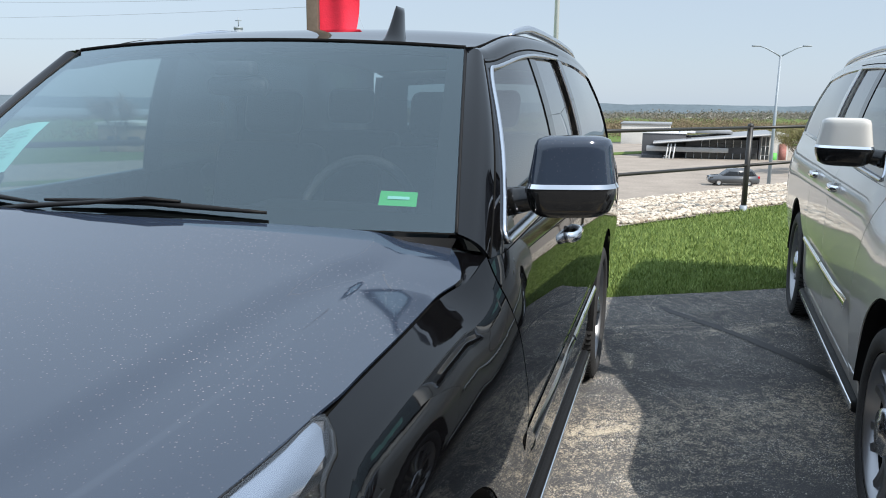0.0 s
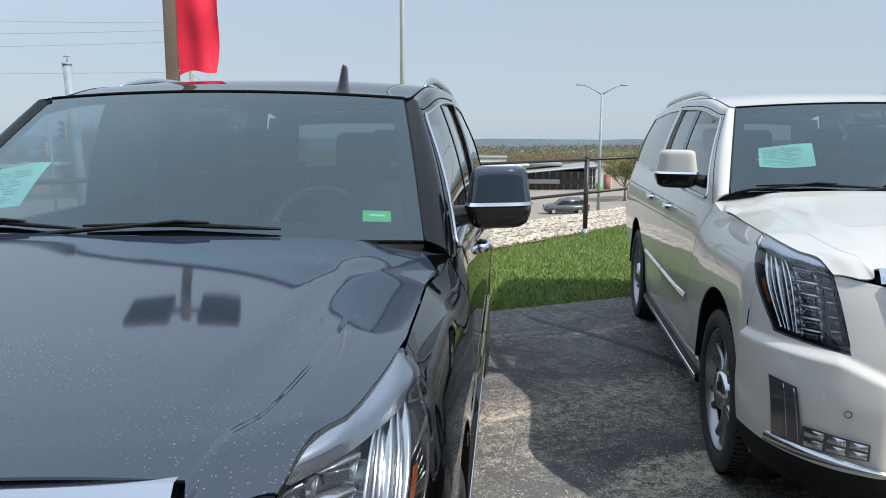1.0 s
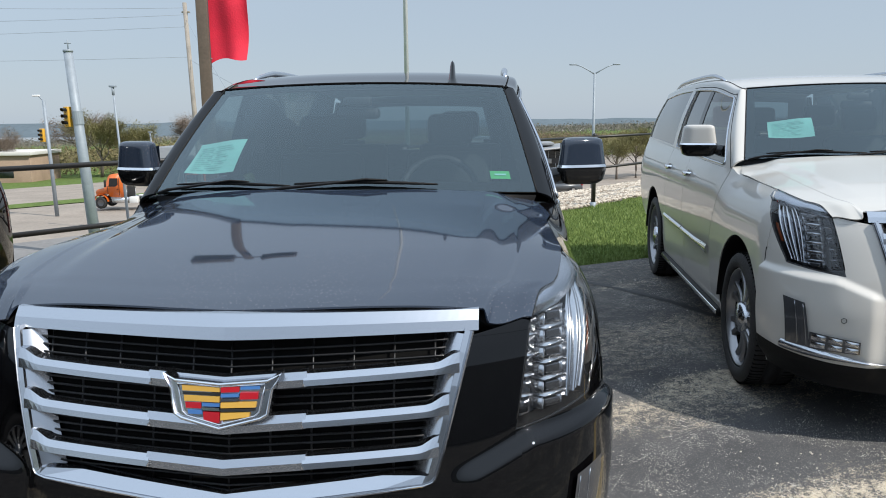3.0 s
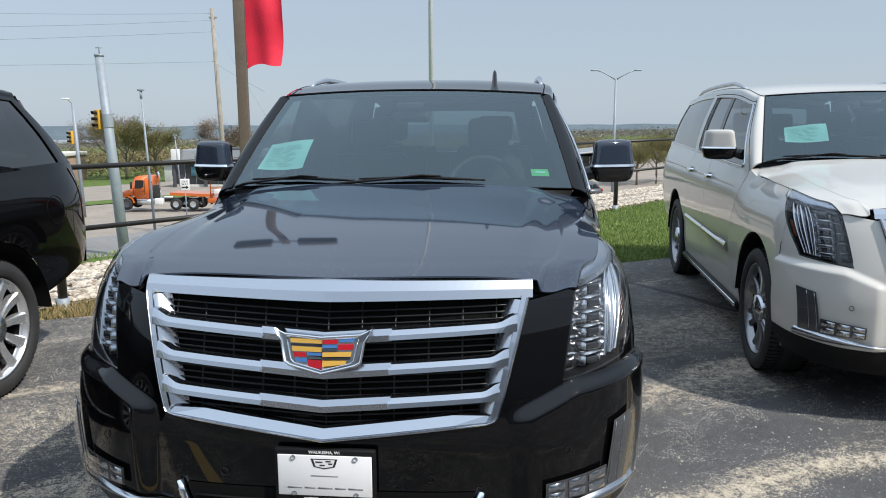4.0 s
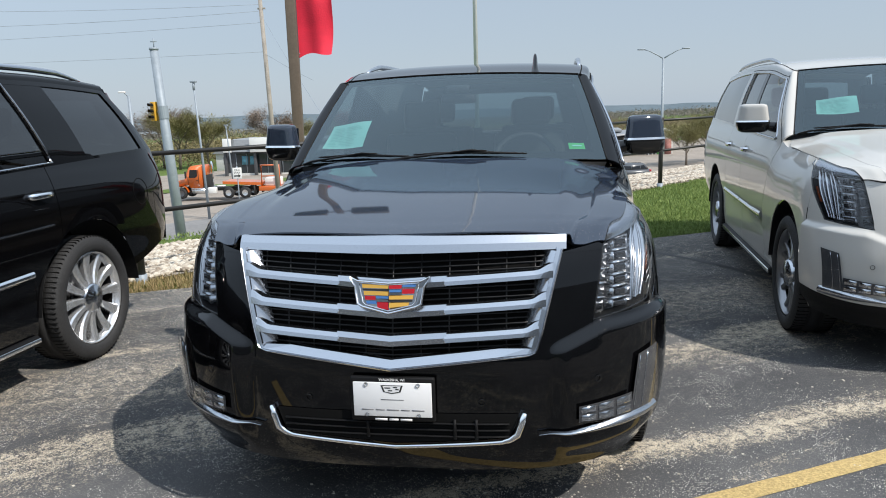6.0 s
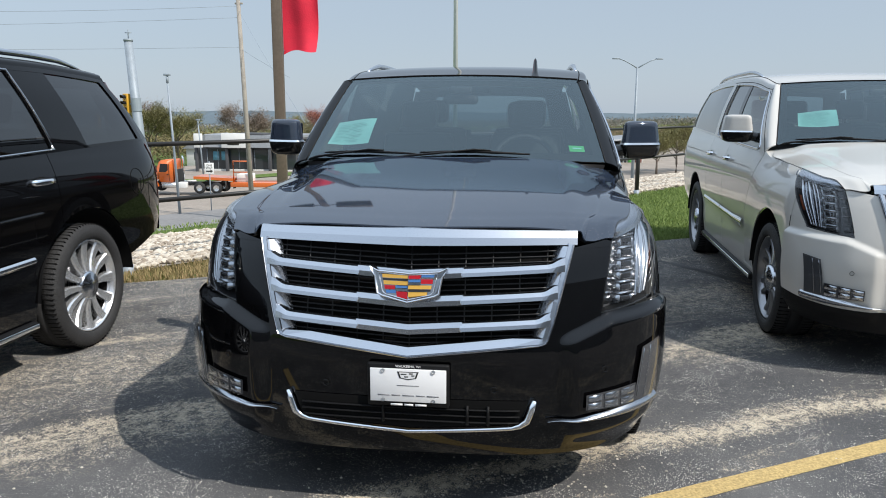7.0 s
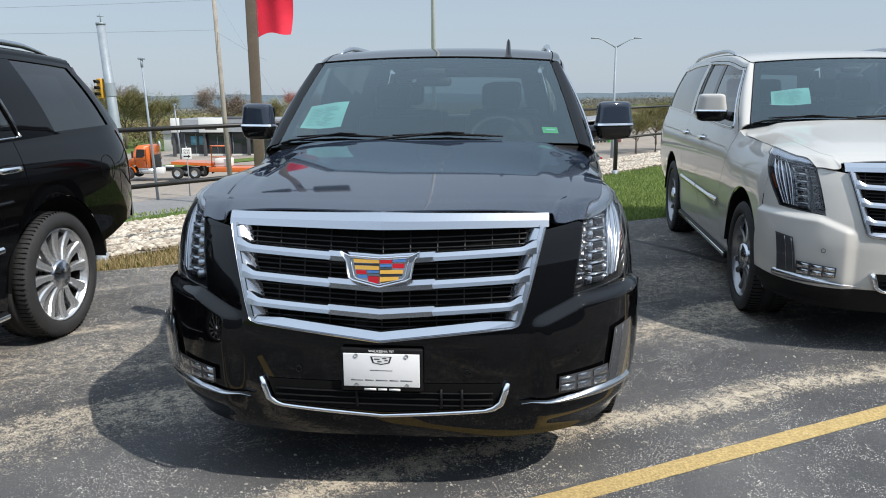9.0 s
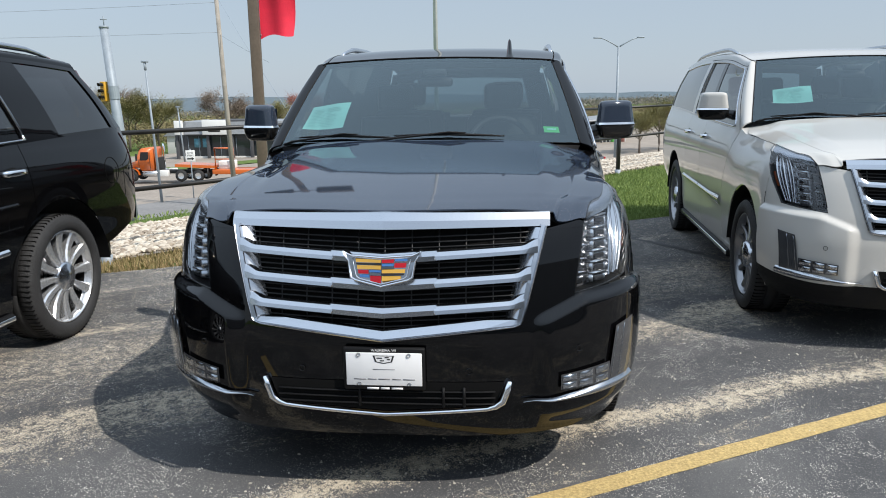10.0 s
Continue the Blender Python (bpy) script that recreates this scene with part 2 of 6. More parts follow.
def face(x, z, off=0.0):
    """A point of the front at x and z, off metres proud of it."""
    w = HALF * sec_fender(z)
    s = min(0.9995, abs(x) / w)
    q = 1 - (1 - s ** PB) ** (1 / PA)
    y = front_y(z) + ROUND * q
    dq = (PB / PA) * s ** (PB - 1) * (1 - s ** PB) ** (1 / PA - 1) * ROUND / w
    n = Vector((dq * (1 if x > 0 else -1), -1, 0)).normalized()
    return Vector((x, y, z)) + n * (off + step_out(x, z))


def face_x(y, z):
    """The x at which the front surface reaches y."""
    return side_x(y, z)


def seat_mesh(parent, x, y, z, w=0.52, tilt=0.35):
    seat = part("seat", box(x - w / 2, x + w / 2, y - 0.28, y + 0.26, z - 0.12, z + 0.06, 0.05), LEATHER, parent)
    bm = bmesh.new()
    for a, b, c, d, e, f in ((x - w / 2, x + w / 2, 0.0, 0.14, 0.0, 0.62), (x - 0.14, x + 0.14, 0.01, 0.10, 0.66, 0.86)):
        bm = box(a, b, c, d, e, f, 0.045, bm, 3)
    bmesh.ops.transform(bm, matrix=pose(0, y + 0.18, z, -14), verts=bm.verts)
    part("backrest", bm, LEATHER, seat)


def wheel(parent, x, y, side, style):
    """A wheel whose outer face is turned to side (+1 or -1)."""
    hub = part("wheel", lathe([(0.300, -0.13), (0.300, -0.02), (0.304, 0.118), (0.298, 0.130), (0.290, 0.126), (0.284, 0.09), (0.276, 0.075)], 48), ALLOY if style == "multi" else GREYALLOY, parent, "polished alloy wheel" if style == "multi" else "silver-grey alloy wheel")
    k = 1.045 if style == "multi" else 1.0
    hub.matrix_basis = pose(x, y, (HUB_Z + 0.006) * k, 0, 0, 0 if side > 0 else 180) @ Matrix.Diagonal((1, k, k, 1))
    R = TYRE_R
    part("tyre", lathe([(0.298, -0.125), (0.312, -0.142), (0.35, -0.148), (R - 0.022, -0.138), (R - 0.004, -0.118), (R - 0.001, -0.085), (R, -0.05), (R - 0.009, -0.046), (R - 0.009, -0.036), (R, -0.032), (R, 0.032), (R - 0.009, 0.036), (R - 0.009, 0.046), (R, 0.05), (R - 0.001, 0.085), (R - 0.004, 0.118), (R - 0.022, 0.138), (0.35, 0.148), (0.312, 0.144), (0.303, 0.130)], 72), RUBBER, hub)
    bm = bmesh.new()
    for k in range(80):                       # shoulder grooves of the tread
        for e in (-1, 1):
            b = box(e * 0.092 - 0.036, e * 0.092 + 0.036, -0.0022, 0.0022, R - 0.03, R + 0.0008)
            bmesh.ops.transform(b, matrix=Matrix.Rotation(2 * math.pi * k / 80, 4, "X"), verts=b.verts)
            bm = join(bm, b)
    tagged(part("tread", bm, DARK, hub, smooth=False), kind="stuff")
    # near-black lining paints in the shade between the spokes
    part("barrel", lathe([(0.277, 0.076), (0.268, 0.05), (0.262, -0.10), (0.19, -0.11), (0.0, -0.11)], 40), DARK, hub, "inside of the rim, its shade in the dark colour")
    part("brake_disc", lathe([(0.08, -0.03), (0.19, -0.03), (0.19, -0.0), (0.08, 0.0)], 32), DARKALLOY, hub)
    count, paint = (12, ALLOY) if style == "multi" else (7, GREYALLOY)
    for k in range(count):
        bm = bmesh.new()
        for da in ((0.0,) if style == "multi" else (-0.16, 0.16)):
            w0, w1 = (0.014, 0.034) if style == "multi" else (0.017, 0.021)
            a0, a1 = (da * 1.25, da) if style == "multi" else (da * 0.9, da)
            b = bmesh.new()
            rings = []
            for i in range(7):
                t = i / 6
                r, a, w = mixv(0.055, 0.29, t), mixv(a0, a1, t), mixv(w0, w1, t)
                xo = (0.122 if style == "multi" else 0.108) - 0.022 * math.sin(t * math.pi) - 0.012 * t
                c, s_ = math.cos(a), math.sin(a)
                ring = []
                for dw, dx in ((-w, -0.045), (-w, -0.006), (-w * 0.72, 0.006), (w * 0.72, 0.006), (w, -0.006), (w, -0.045)):
                    ring.append(b.verts.new((xo + dx, r * c - dw * s_, r * s_ + dw * c)))
                rings.append(ring)
            for i in range(6):
                for j in range(5):
                    b.faces.new((rings[i][j], rings[i][j + 1], rings[i + 1][j + 1], rings[i + 1][j]))
            bm = join(bm, b)
        bmesh.ops.recalc_face_normals(bm, faces=bm.faces)
        bmesh.ops.transform(bm, matrix=Matrix.Rotation(2 * math.pi * k / count, 4, "X"), verts=bm.verts)
        part("spoke", bm, paint, hub, smooth=False)
    part("centre_cap", lathe([(0.0, 0.136), (0.045, 0.136), (0.048, 0.131), (0.082, 0.130), (0.096, 0.112), (0.096, 0.02)], 32), SATIN, hub)


GOLD = mat("enamel_gold", (0.62, 0.36, 0.07), 0.25, coat=0.6)
RED = mat("enamel_red", (0.42, 0.01, 0.02), 0.25, coat=0.6)
BLUE = mat("enamel_blue", (0.06, 0.17, 0.42), 0.25, coat=0.6)
LED = mat("led_optic", (0.09, 0.095, 0.105), 0.06, metal=0.8, coat=1.0)
DARKLENS = mat("dark_lamp_well", (0.055, 0.056, 0.06), 0.2)
GUIDE = mat("lamp_light_guide", (0.55, 0.56, 0.58), 0.16, metal=1.0)
BROWMETAL = mat("lamp_brow", (0.40, 0.42, 0.46), 0.2, metal=1.0)
BEZEL = mat("lamp_bezel", (0.52, 0.54, 0.57), 0.16, metal=1.0)
SHELF = mat("bright_lamp_frame", (0.50, 0.52, 0.55), 0.22, metal=0.9)
AMBER = mat("amber_reflector", (0.16, 0.035, 0.01), 0.2, coat=1.0)
PLATEWHITE = mat("plate_white", (0.78, 0.78, 0.78), 0.4)
MESHBLACK = mat("grille_mesh_plastic", (0.009, 0.009, 0.0095), 0.38)
GREYINK = mat("grey_ink", (0.22, 0.22, 0.23), 0.6)
INK = mat("black_ink", (0.015, 0.015, 0.015), 0.6)


def grille_y(x, z):
    return 0.5 * face(x, z).y + 0.5 * (front_y(z) - 0.03 + 0.185 * abs(x))


def solid(outline, y_front, depth, bm=None):
    """A plate from an (x, z) outline, its front following y_front(x, z)."""
    b = bmesh.new()
    f = [b.verts.new((x, y_front(x, z), z)) for x, z in outline]
    k = [b.verts.new((x, y_front(x, z) + depth, z)) for x, z in outline]
    n = len(outline)
    b.faces.new(f)
    b.faces.new(list(reversed(k)))
    for i in range(n):
        b.faces.new((f[i], k[i], k[(i + 1) % n], f[(i + 1) % n]))
    bmesh.ops.recalc_face_normals(b, faces=b.faces)
    return join(bm, b)


def ribbon(path, up, depth=0.02, n=24):
    """A raised strip: path(t) and up(t) give its lower edge and its height vector, its front turned to -y."""
    def fn(u, v):
        p, h = path(u), up(u)
        q = (0, 0.06, 0.5, 0.94, 1)
        o = (depth, 0.0, -0.004, 0.0, depth)
        k = round(v * 4)
        return p + h * q[k] + Vector((0, o[k], 0))
    bm = sheet(fn, n, 4, out=(0, 3, 0.9))
    bm.verts.ensure_lookup_table()
    bm.faces.new(bm.verts[:5])
    bm.faces.new(bm.verts[-5:])
    bmesh.ops.recalc_face_normals(bm, faces=bm.faces)
    return bm


TAIL = mat("tail_lens", (0.030, 0.009, 0.009), 0.12, coat=0.6)
REARGLASS = glass("rear_glass", (0.30, 0.35, 0.36), 0.07)
DOORGLASS = glass("door_glass", (0.50, 0.55, 0.53), 0.08)


def lamp_y(v):
    """How far back the headlamp's outer edge lies."""
    return 0.390 + 0.300 * max(0, v) ** 1.15


def lamp_z(y):
    """The height of the headlamp's outer edge at y."""
    if y < 0.69:
        return 0.880 + 0.285 * (max(0, y - 0.39) / 0.30) ** (1 / 1.15)
    return mixv(1.165, 1.219, (y - 0.69) / 0.105)


LAMP_TOP = table([(0.0, 0.782), (0.20, 0.812), (0.36, 0.860), (0.78, 0.903)]), table([(0.0, 0.288), (0.20, 0.398), (0.36, 0.480), (0.78, 0.794)]), table([(0.0, 1.126), (0.20, 1.177), (0.36, 1.188), (0.78, 1.221)])
BROW = 0.74                                            # the share of the lamp below its brow


def headlamp(car, sx):
    def skin(u, v):
        zi, zo = mixv(0.848, 1.122, v), mixv(0.880, 1.165, v)
        xi, yo = mixv(0.738, 0.780, v), lamp_y(v)
        w_i, w_o = HALF * sec_fender(zi), HALF * sec_fender(zo)
        ti = math.asin((xi / w_i) ** (PB / 2))
        to = math.asin(min(0.99999, side_x(yo, zo) / w_o) ** (PB / 2))
        z = mixv(zi, zo, u)
        w = HALF * sec_fender(z)
        tm = math.asin(min(0.995, (0.903 + 0.012 * v) / HALF / sec_fender(mixv(zi, zo, 0.7))) ** (PB / 2))
        th = mixv(ti, tm, u / 0.7) if u < 0.7 else mixv(tm, to, (u - 0.7) / 0.3)
        return face(min(w * math.sin(th) ** (2 / PB), w * 0.9996), z), th

    def top_edge(u):
        if u <= 0.78:
            return Vector([f(u) for f in LAMP_TOP])
        t = (u - 0.78) / 0.22
        c = skin(1, 1)[0] + Vector((-0.006, 0.050, 0.022))
        return Vector([f(0.78) for f in LAMP_TOP]).lerp(c, t) + Vector((0, 0.012, 0)) * math.sin(math.pi * t)

    def P(u, v, inset=0.0):
        p, th = skin(u, min(1, v / BROW))
        w = 0.0
        if v > BROW:
            w = (v - BROW) / (1 - BROW)
            e = top_edge(u)
            c = p + Vector((0, 0.15 * (e.y - p.y), 0.80 * max(0.004, e.z - p.z)))
            p = p * (1 - w) ** 2 + c * 2 * w * (1 - w) + e * w * w
        n = Vector((math.sin(th), -math.cos(th), 0.10 + 0.85 * smoothstep(w))).normalized()
        p = p - n * inset
        return Vector((sx * p.x, p.y, p.z))
    mid = (0, 2.5, 0.9)
    lamp = part("headlight", sheet(lambda u, v: P(u, v, 0.075 - 0.07 * max(0, v - 0.68) / 0.32), 16, 20, out=mid), DARKLENS, car, "clear headlamp with stacked LED blocks")
    # side walls of the housing
    def wall(u, v):
        t = u * 4
        k = int(min(3, t))
        s = t - k
        a, b = ((s, 0), (1, s), (1 - s, 1), (0, 1 - s))[k]
        return P(a, b, mixv(0.001, 0.075 - 0.07 * max(0, b - 0.68) / 0.32, v))
    part("bezel", sheet(wall, 64, 2), PLASTIC, lamp)
    g = part("lens", sheet(lambda u, v: P(u, v, 0.0), 20, 24, out=mid), LENS, lamp, "clear lens")
    g.visible_shadow = False
    part("brow", sheet(lambda u, v: P(mixv(0.05, 0.95, u), mixv(0.725, 0.985, v), 0.020 - 0.012 * v), 16, 8, out=mid), BROWMETAL, lamp, "bright upper reflector")

    def block(u0, u1, v0, v1, front, back_, name, material, label=""):
        """A block between two depths of the lamp."""
        bm = bmesh.new()
        level = lambda u, v: BROW * (0.866 + v * 0.270 - (0.848 + 0.032 * u)) / (0.274 + 0.011 * u)
        lean = lambda u, v: u if u < 0.3 else 0.7 * (0.738 + 0.165 * u / 0.7 + 0.008 * v - (0.738 + 0.042 * v)) / (0.165 - 0.030 * v)
        c = [[bm.verts.new(P(lean(u, v), level(lean(u, v), v), d)) for u, v in ((u0, v0), (u1, v0), (u1, v1), (u0, v1))] for d in (front, back_)]
        bm.faces.new(c[0])
        for i in range(4):
            bm.faces.new((c[0][i], c[1][i], c[1][(i + 1) % 4], c[0][(i + 1) % 4]))
        bmesh.ops.recalc_face_normals(bm, faces=bm.faces)
        bmesh.ops.bevel(bm, geom=bm.edges[:], offset=0.003, segments=2, affect="EDGES")
        return part(name, bm, material, lamp, label)
    for k in range(6):
        v0 = 0.02 + 0.160 * k
        block(0.385, 0.625, v0 + 0.006, v0 + 0.112, 0.044, 0.075, "led_block", DARKLENS)
        c = P(0.7 * (0.119 - 0.034 * v0) / (0.165 - 0.030 * v0), BROW * (v0 + 0.058), 0.036)
        bm = box(-0.024, 0.024, -0.008, 0.008, -0.012, 0.012, 0.004, None, 3)
        bmesh.ops.transform(bm, matrix=Matrix.Translation(c) @ pose(0, 0, 0, 0, 0, sx * 33), verts=bm.verts)
        part("led_optic", bm, LED, lamp)
        block(0.365, 0.645, v0 + 0.120, v0 + 0.150, 0.022, 0.075, "led_shelf", SHELF)
        for u0 in (0.365, 0.630):
            block(u0, u0 + 0.015, v0, v0 + 0.122, 0.028, 0.075, "led_wall", SHELF)
    for k in range(5):
        v0 = 0.02 + 0.190 * k
        block(0.08, 0.25, v0, v0 + 0.155, 0.046, 0.075, "inner_optic", LED)
        block(0.08, 0.25, v0 + 0.160, v0 + 0.182, 0.032, 0.075, "inner_shelf", SHELF)
    for u0, u1, d in ((0.685, 0.715, 0.018), (0.745, 0.765, 0.026), (0.80, 0.83, 0.020), (0.865, 0.88, 0.024), (0.915, 0.94, 0.02)):
        part("light_guide", sheet(lambda u, v: P(mixv(u0, u1, u), mixv(0.05, 0.90, v), d + 0.025 * abs(2 * u - 1) ** 2), 4, 16, out=mid), GUIDE, lamp)
    part("side_marker", sheet(lambda u, v: P(mixv(0.945, 0.985, u), mixv(0.26, 0.48, v), 0.02), 2, 8, out=mid), AMBER, lamp, "amber side marker")
    # dark seal round the lamp
    loop = [P(i / 12, 0, 0.004) for i in range(12)] + [P(1, i / 12, 0.004) for i in range(12)] + [P(1 - i / 12, 1, 0.004) for i in range(12)] + [P(0, 1 - i / 12, 0.004) for i in range(12)]
    part("seal", tube(loop, 0.005, 6, closed=True), GLOSSBLACK, lamp)


def front_details(car, paint):
    mid = (0, 2.5, 0.9)
    # grille: dark backing, fine ribs, bars, frame
    def g_edge(z):
        return mixv(0.536, 0.629, (z - 0.745) / 0.368)

    def g_low(x):
        return 0.693 + 0.045 * abs(x) / 0.5
    grille = part("grille", sheet(lambda u, v: (lambda x, z: Vector((x, grille_y(x, z) + 0.045, z)))((2 * u - 1) * (g_edge(mixv(g_low(0.5), 1.10, v)) - 0.004), mixv(g_low((2 * u - 1) * 0.5), 1.11, v)), 32, 20, out=mid), DARK, car, "wide chrome grille with horizontal bars")
    bm = None
    for k in range(19):
        z = 0.735 + 0.0195 * k
        bm = tube([(x, grille_y(x, z) + 0.016, z - 0.016 * (1 - abs(x) / 0.6)) for x in [(g_edge(z) - 0.02) * (i / 8 - 1) for i in range(17)]], 0.0032, 5, bm)
    tagged(part("grille_rib", bm, MESHBLACK, grille), kind="stuff")
    bm = None
    for k in range(-5, 6):
        x = k * 0.105
        bm = tube([(x, grille_y(x, z) + 0.022, z) for z in (0.72 + 0.02 * abs(k) / 5, 0.85, 0.98, 1.10)], 0.003, 5, bm)
    tagged(part("grille_upright", bm, MESHBLACK, grille), kind="stuff")
    for zb in (1.030, 0.929, 0.828):
        xe = g_edge(zb) - 0.016
        def line(x, dz):
            z = zb + dz - 0.026 * (1 - min(1, abs(x) / 0.55))
            return Vector((x, grille_y(x, z) - 0.034, z))
        for sx in (-1, 1):
            b = part("grille_bar", ribbon(lambda t: line(sx * mixv(0.205 - 0.006, xe, t), -0.018), lambda t: Vector((0, 0.019, 0.032 + 0.026 * smoothstep((t - 0.84) / 0.16))), 0.03), SATIN, grille, smooth=False)
            part("bar_tip", tube([line(sx * 0.200, -0.016), line(sx * 0.1985, 0.012) + Vector((0, 0.018, 0))], 0.0028, 6), CHROME, b)
        part("grille_bar_centre", ribbon(lambda t: line(mixv(-0.206, 0.206, t), -0.022) + Vector((0, 0.006, 0)), lambda t: Vector((0, 0.014, 0.042)), 0.02, 24), SATIN, grille, smooth=False)
    # frame: one bright rim round both sides and the foot, and a panel sloping inwards from it on each side
    corner = [(0.500, g_low(0.500)), (0.516, g_low(0.516) + 0.003), (0.529, 0.748), (0.537, 0.760), (0.541, 0.774)]
    half = [(0.100 * i, g_low(0.100 * i)) for i in range(1, 5)] + corner + [(g_edge(z), z) for z in (0.82, 0.90, 0.98, 1.06, 1.112)]
    loop = [(-x, z) for x, z in reversed(half)] + [(0.0, g_low(0.0))] + half

    def rim(u, v):
        i = round(u * (len(loop) - 1))
        (x0, z0), (x1, z1) = loop[max(0, i - 1)], loop[min(len(loop) - 1, i + 1)]
        n = Vector((z0 - z1, 0, x1 - x0)).normalized()  # towards the middle of the grille
        k = round(v * 6)
        w = 0.024 + 0.012 * (1 - smoothstep((abs(loop[i][0]) - 0.46) / 0.07))
        off, back = ((0, 0.030), (0, 0.004), (0.004, 0.0), (0.007, 0.0035), (0.010, 0.0), (w, 0.002), (w + 0.002, 0.024))[k]
        x, z = loop[i][0] + n.x * off, loop[i][1] + n.z * off
        lean = 0.022 * (1 - smoothstep((abs(loop[i][0]) - 0.44) / 0.09)) * off / w
        return Vector((x, grille_y(x, z) - 0.034 + back + lean, z))
    part("grille_frame", sheet(rim, len(loop) - 1, 6, out=mid), SATIN, grille, smooth=False)
    for sx in (-1, 1):
        def panel(u, v):
            z = mixv(0.752, 1.106, u)
            x = g_edge(z) - mixv(0.022, 0.074, v)
            return Vector((sx * x, grille_y(x, z) - 0.024 + 0.050 * v ** 1.3, z))
        part("frame_panel", sheet(panel, 20, 6, out=mid), SATIN, grille, thick=0.006)
    def bar(t):
        x = mixv(-0.640, 0.640, t)
        a = abs(x) / 0.640
        return Vector((x, 0.078 + 0.132 * a ** 1.25, 1.110 - 0.004 * a))
    part("grille_top_bar", ribbon(bar, lambda t: Vector((0, 0.034, 0.071 - 0.014 * abs(2 * t - 1))), 0.05, 48), SATIN, grille, "broad satin chrome bar", smooth=False)

    # crest
    out = [(-0.148, 1.037), (-0.118, 1.021), (0, 1.015), (0.118, 1.021), (0.148, 1.037), (0.130, 1.000), (0.118, 0.940), (0.100, 0.930), (0, 0.908), (-0.100, 0.930), (-0.118, 0.940), (-0.130, 1.000)]
    cy = lambda x, z: 0.012 + 0.10 * abs(x) + 0.2 * (z - 0.91)
    crest = part("emblem", solid(out, cy, 0.05), SATIN, grille, "chrome shield with coloured bars", smooth=False)
    blocks = [(-0.088, 0, 0.997, 1.010, GOLD), (-0.088, 0, 0.988, 0.994, INK), (-0.086, 0, 0.972, 0.986, GOLD), (-0.084, -0.046, 0.955, 0.969, RED), (-0.043, 0, 0.961, 0.969, BLUE), (-0.043, 0, 0.951, 0.958, BEZEL), (-0.080, -0.043, 0.941, 0.951, BLUE), (-0.041, 0, 0.922, 0.947, RED),
              (0.003, 0.043, 0.996, 1.010, RED), (0.046, 0.088, 1.002, 1.010, BLUE), (0.003, 0.043, 0.984, 0.992, BLUE), (0.003, 0.043, 0.974, 0.981, BEZEL), (0.046, 0.086, 0.978, 0.994, RED), (0.003, 0.084, 0.958, 0.971, GOLD), (0.003, 0.082, 0.949, 0.955, INK), (0.003, 0.072, 0.928, 0.946, GOLD)]
    for x0, x1, z0, z1, m in blocks:
        def taper(x, z):
            return x * (1.10 + 1.5 * (z - 0.985)), z + (0.10 * abs(x) if z < 0.935 else 0.0)
        part("enamel", solid([taper(x0, z0), taper(x1, z0), taper(x1, z1), taper(x0, z1)], lambda x, z: cy(x, z) - 0.003, 0.01), m, crest, smooth=False)

    part("emblem_rim", tube([(x, cy(x, z) - 0.003, z) for x, z in out], 0.0045, 6, closed=True), CHROME, crest, "polished rim")
    inner = [(-0.112, 1.013), (0, 1.010), (0.112, 1.013), (0.106, 0.985), (0.098, 0.946), (0.086, 0.936), (0, 0.917), (-0.086, 0.936), (-0.098, 0.946), (-0.106, 0.985)]
    part("emblem_rim", tube([(x, cy(x, z) - 0.002, z) for x, z in inner], 0.0025, 6, closed=True), CHROME, crest)
    # lower intake with its bright lip
    part("lower_intake", sheet(lambda u, v: face((2 * u - 1) * mixv(0.435, 0.465, v), mixv(0.395 + 0.03 * abs(2 * u - 1), 0.520, v), 0.004), 24, 6, out=mid), DARK, car)
    for k in range(3):
        part("intake_rib", tube([face(x, 0.43 + 0.026 * k, 0.010) for x in [-0.43 + 0.86 * i / 16 for i in range(17)]], 0.006, 6, flat=0.5), PLASTIC, car)
    for x in (-0.10, 0.23, 0.31):
        part("intake_post", tube([face(x, z, 0.012) for z in (0.42, 0.46, 0.50)], 0.006, 6), PLASTIC, car)
    pts = [face(-0.486, 0.525, 0.012), face(-0.475, 0.49, 0.014), face(-0.458, 0.44, 0.016), face(-0.43, 0.420, 0.017)] + [face(x, 0.383 + 0.028 * abs(x) / 0.40, 0.018) for x in [-0.40 + 0.8 * i / 24 for i in range(25)]] + [face(0.43, 0.420, 0.017), face(0.458, 0.44, 0.016), face(0.475, 0.49, 0.014), face(0.486, 0.525, 0.012)]
    wide = [0.012, 0.015, 0.015, 0.012] + [0.0085] * 25 + [0.012, 0.015, 0.015, 0.012]
    part("bumper_lip", tube(pts, wide, 8), CHROME, car, "bright lip round the lower intake")

    for sx in (-1, 1):
        headlamp(car, sx)
        # vertical corner lamp, fog lamp and the blade below them
        def cl(u, v):
            z = mixv(0.486, mixv(0.706, 0.724, u), v)
            return face(sx * mixv(mixv(0.848, 0.874, v), mixv(0.926, 0.944, v), u), z, 0.014)
        cornerl = part("corner_light", sheet(cl, 8, 14, out=mid), DARKLENS, car, "slim upright corner lamp")
        for a in (0.12, 0.5):
            part("light_guide", tube([cl(a, v) + Vector((0, -0.002, 0)) for v in [0.04 + 0.92 * i / 10 for i in range(11)]], 0.0018, 6), BEZEL, cornerl)
        lens = part("lens", sheet(lambda u, v: cl(u, v) + Vector((sx * 0.004, -0.016, 0)), 6, 10, out=mid), LENS, cornerl)
        lens.visible_shadow = False
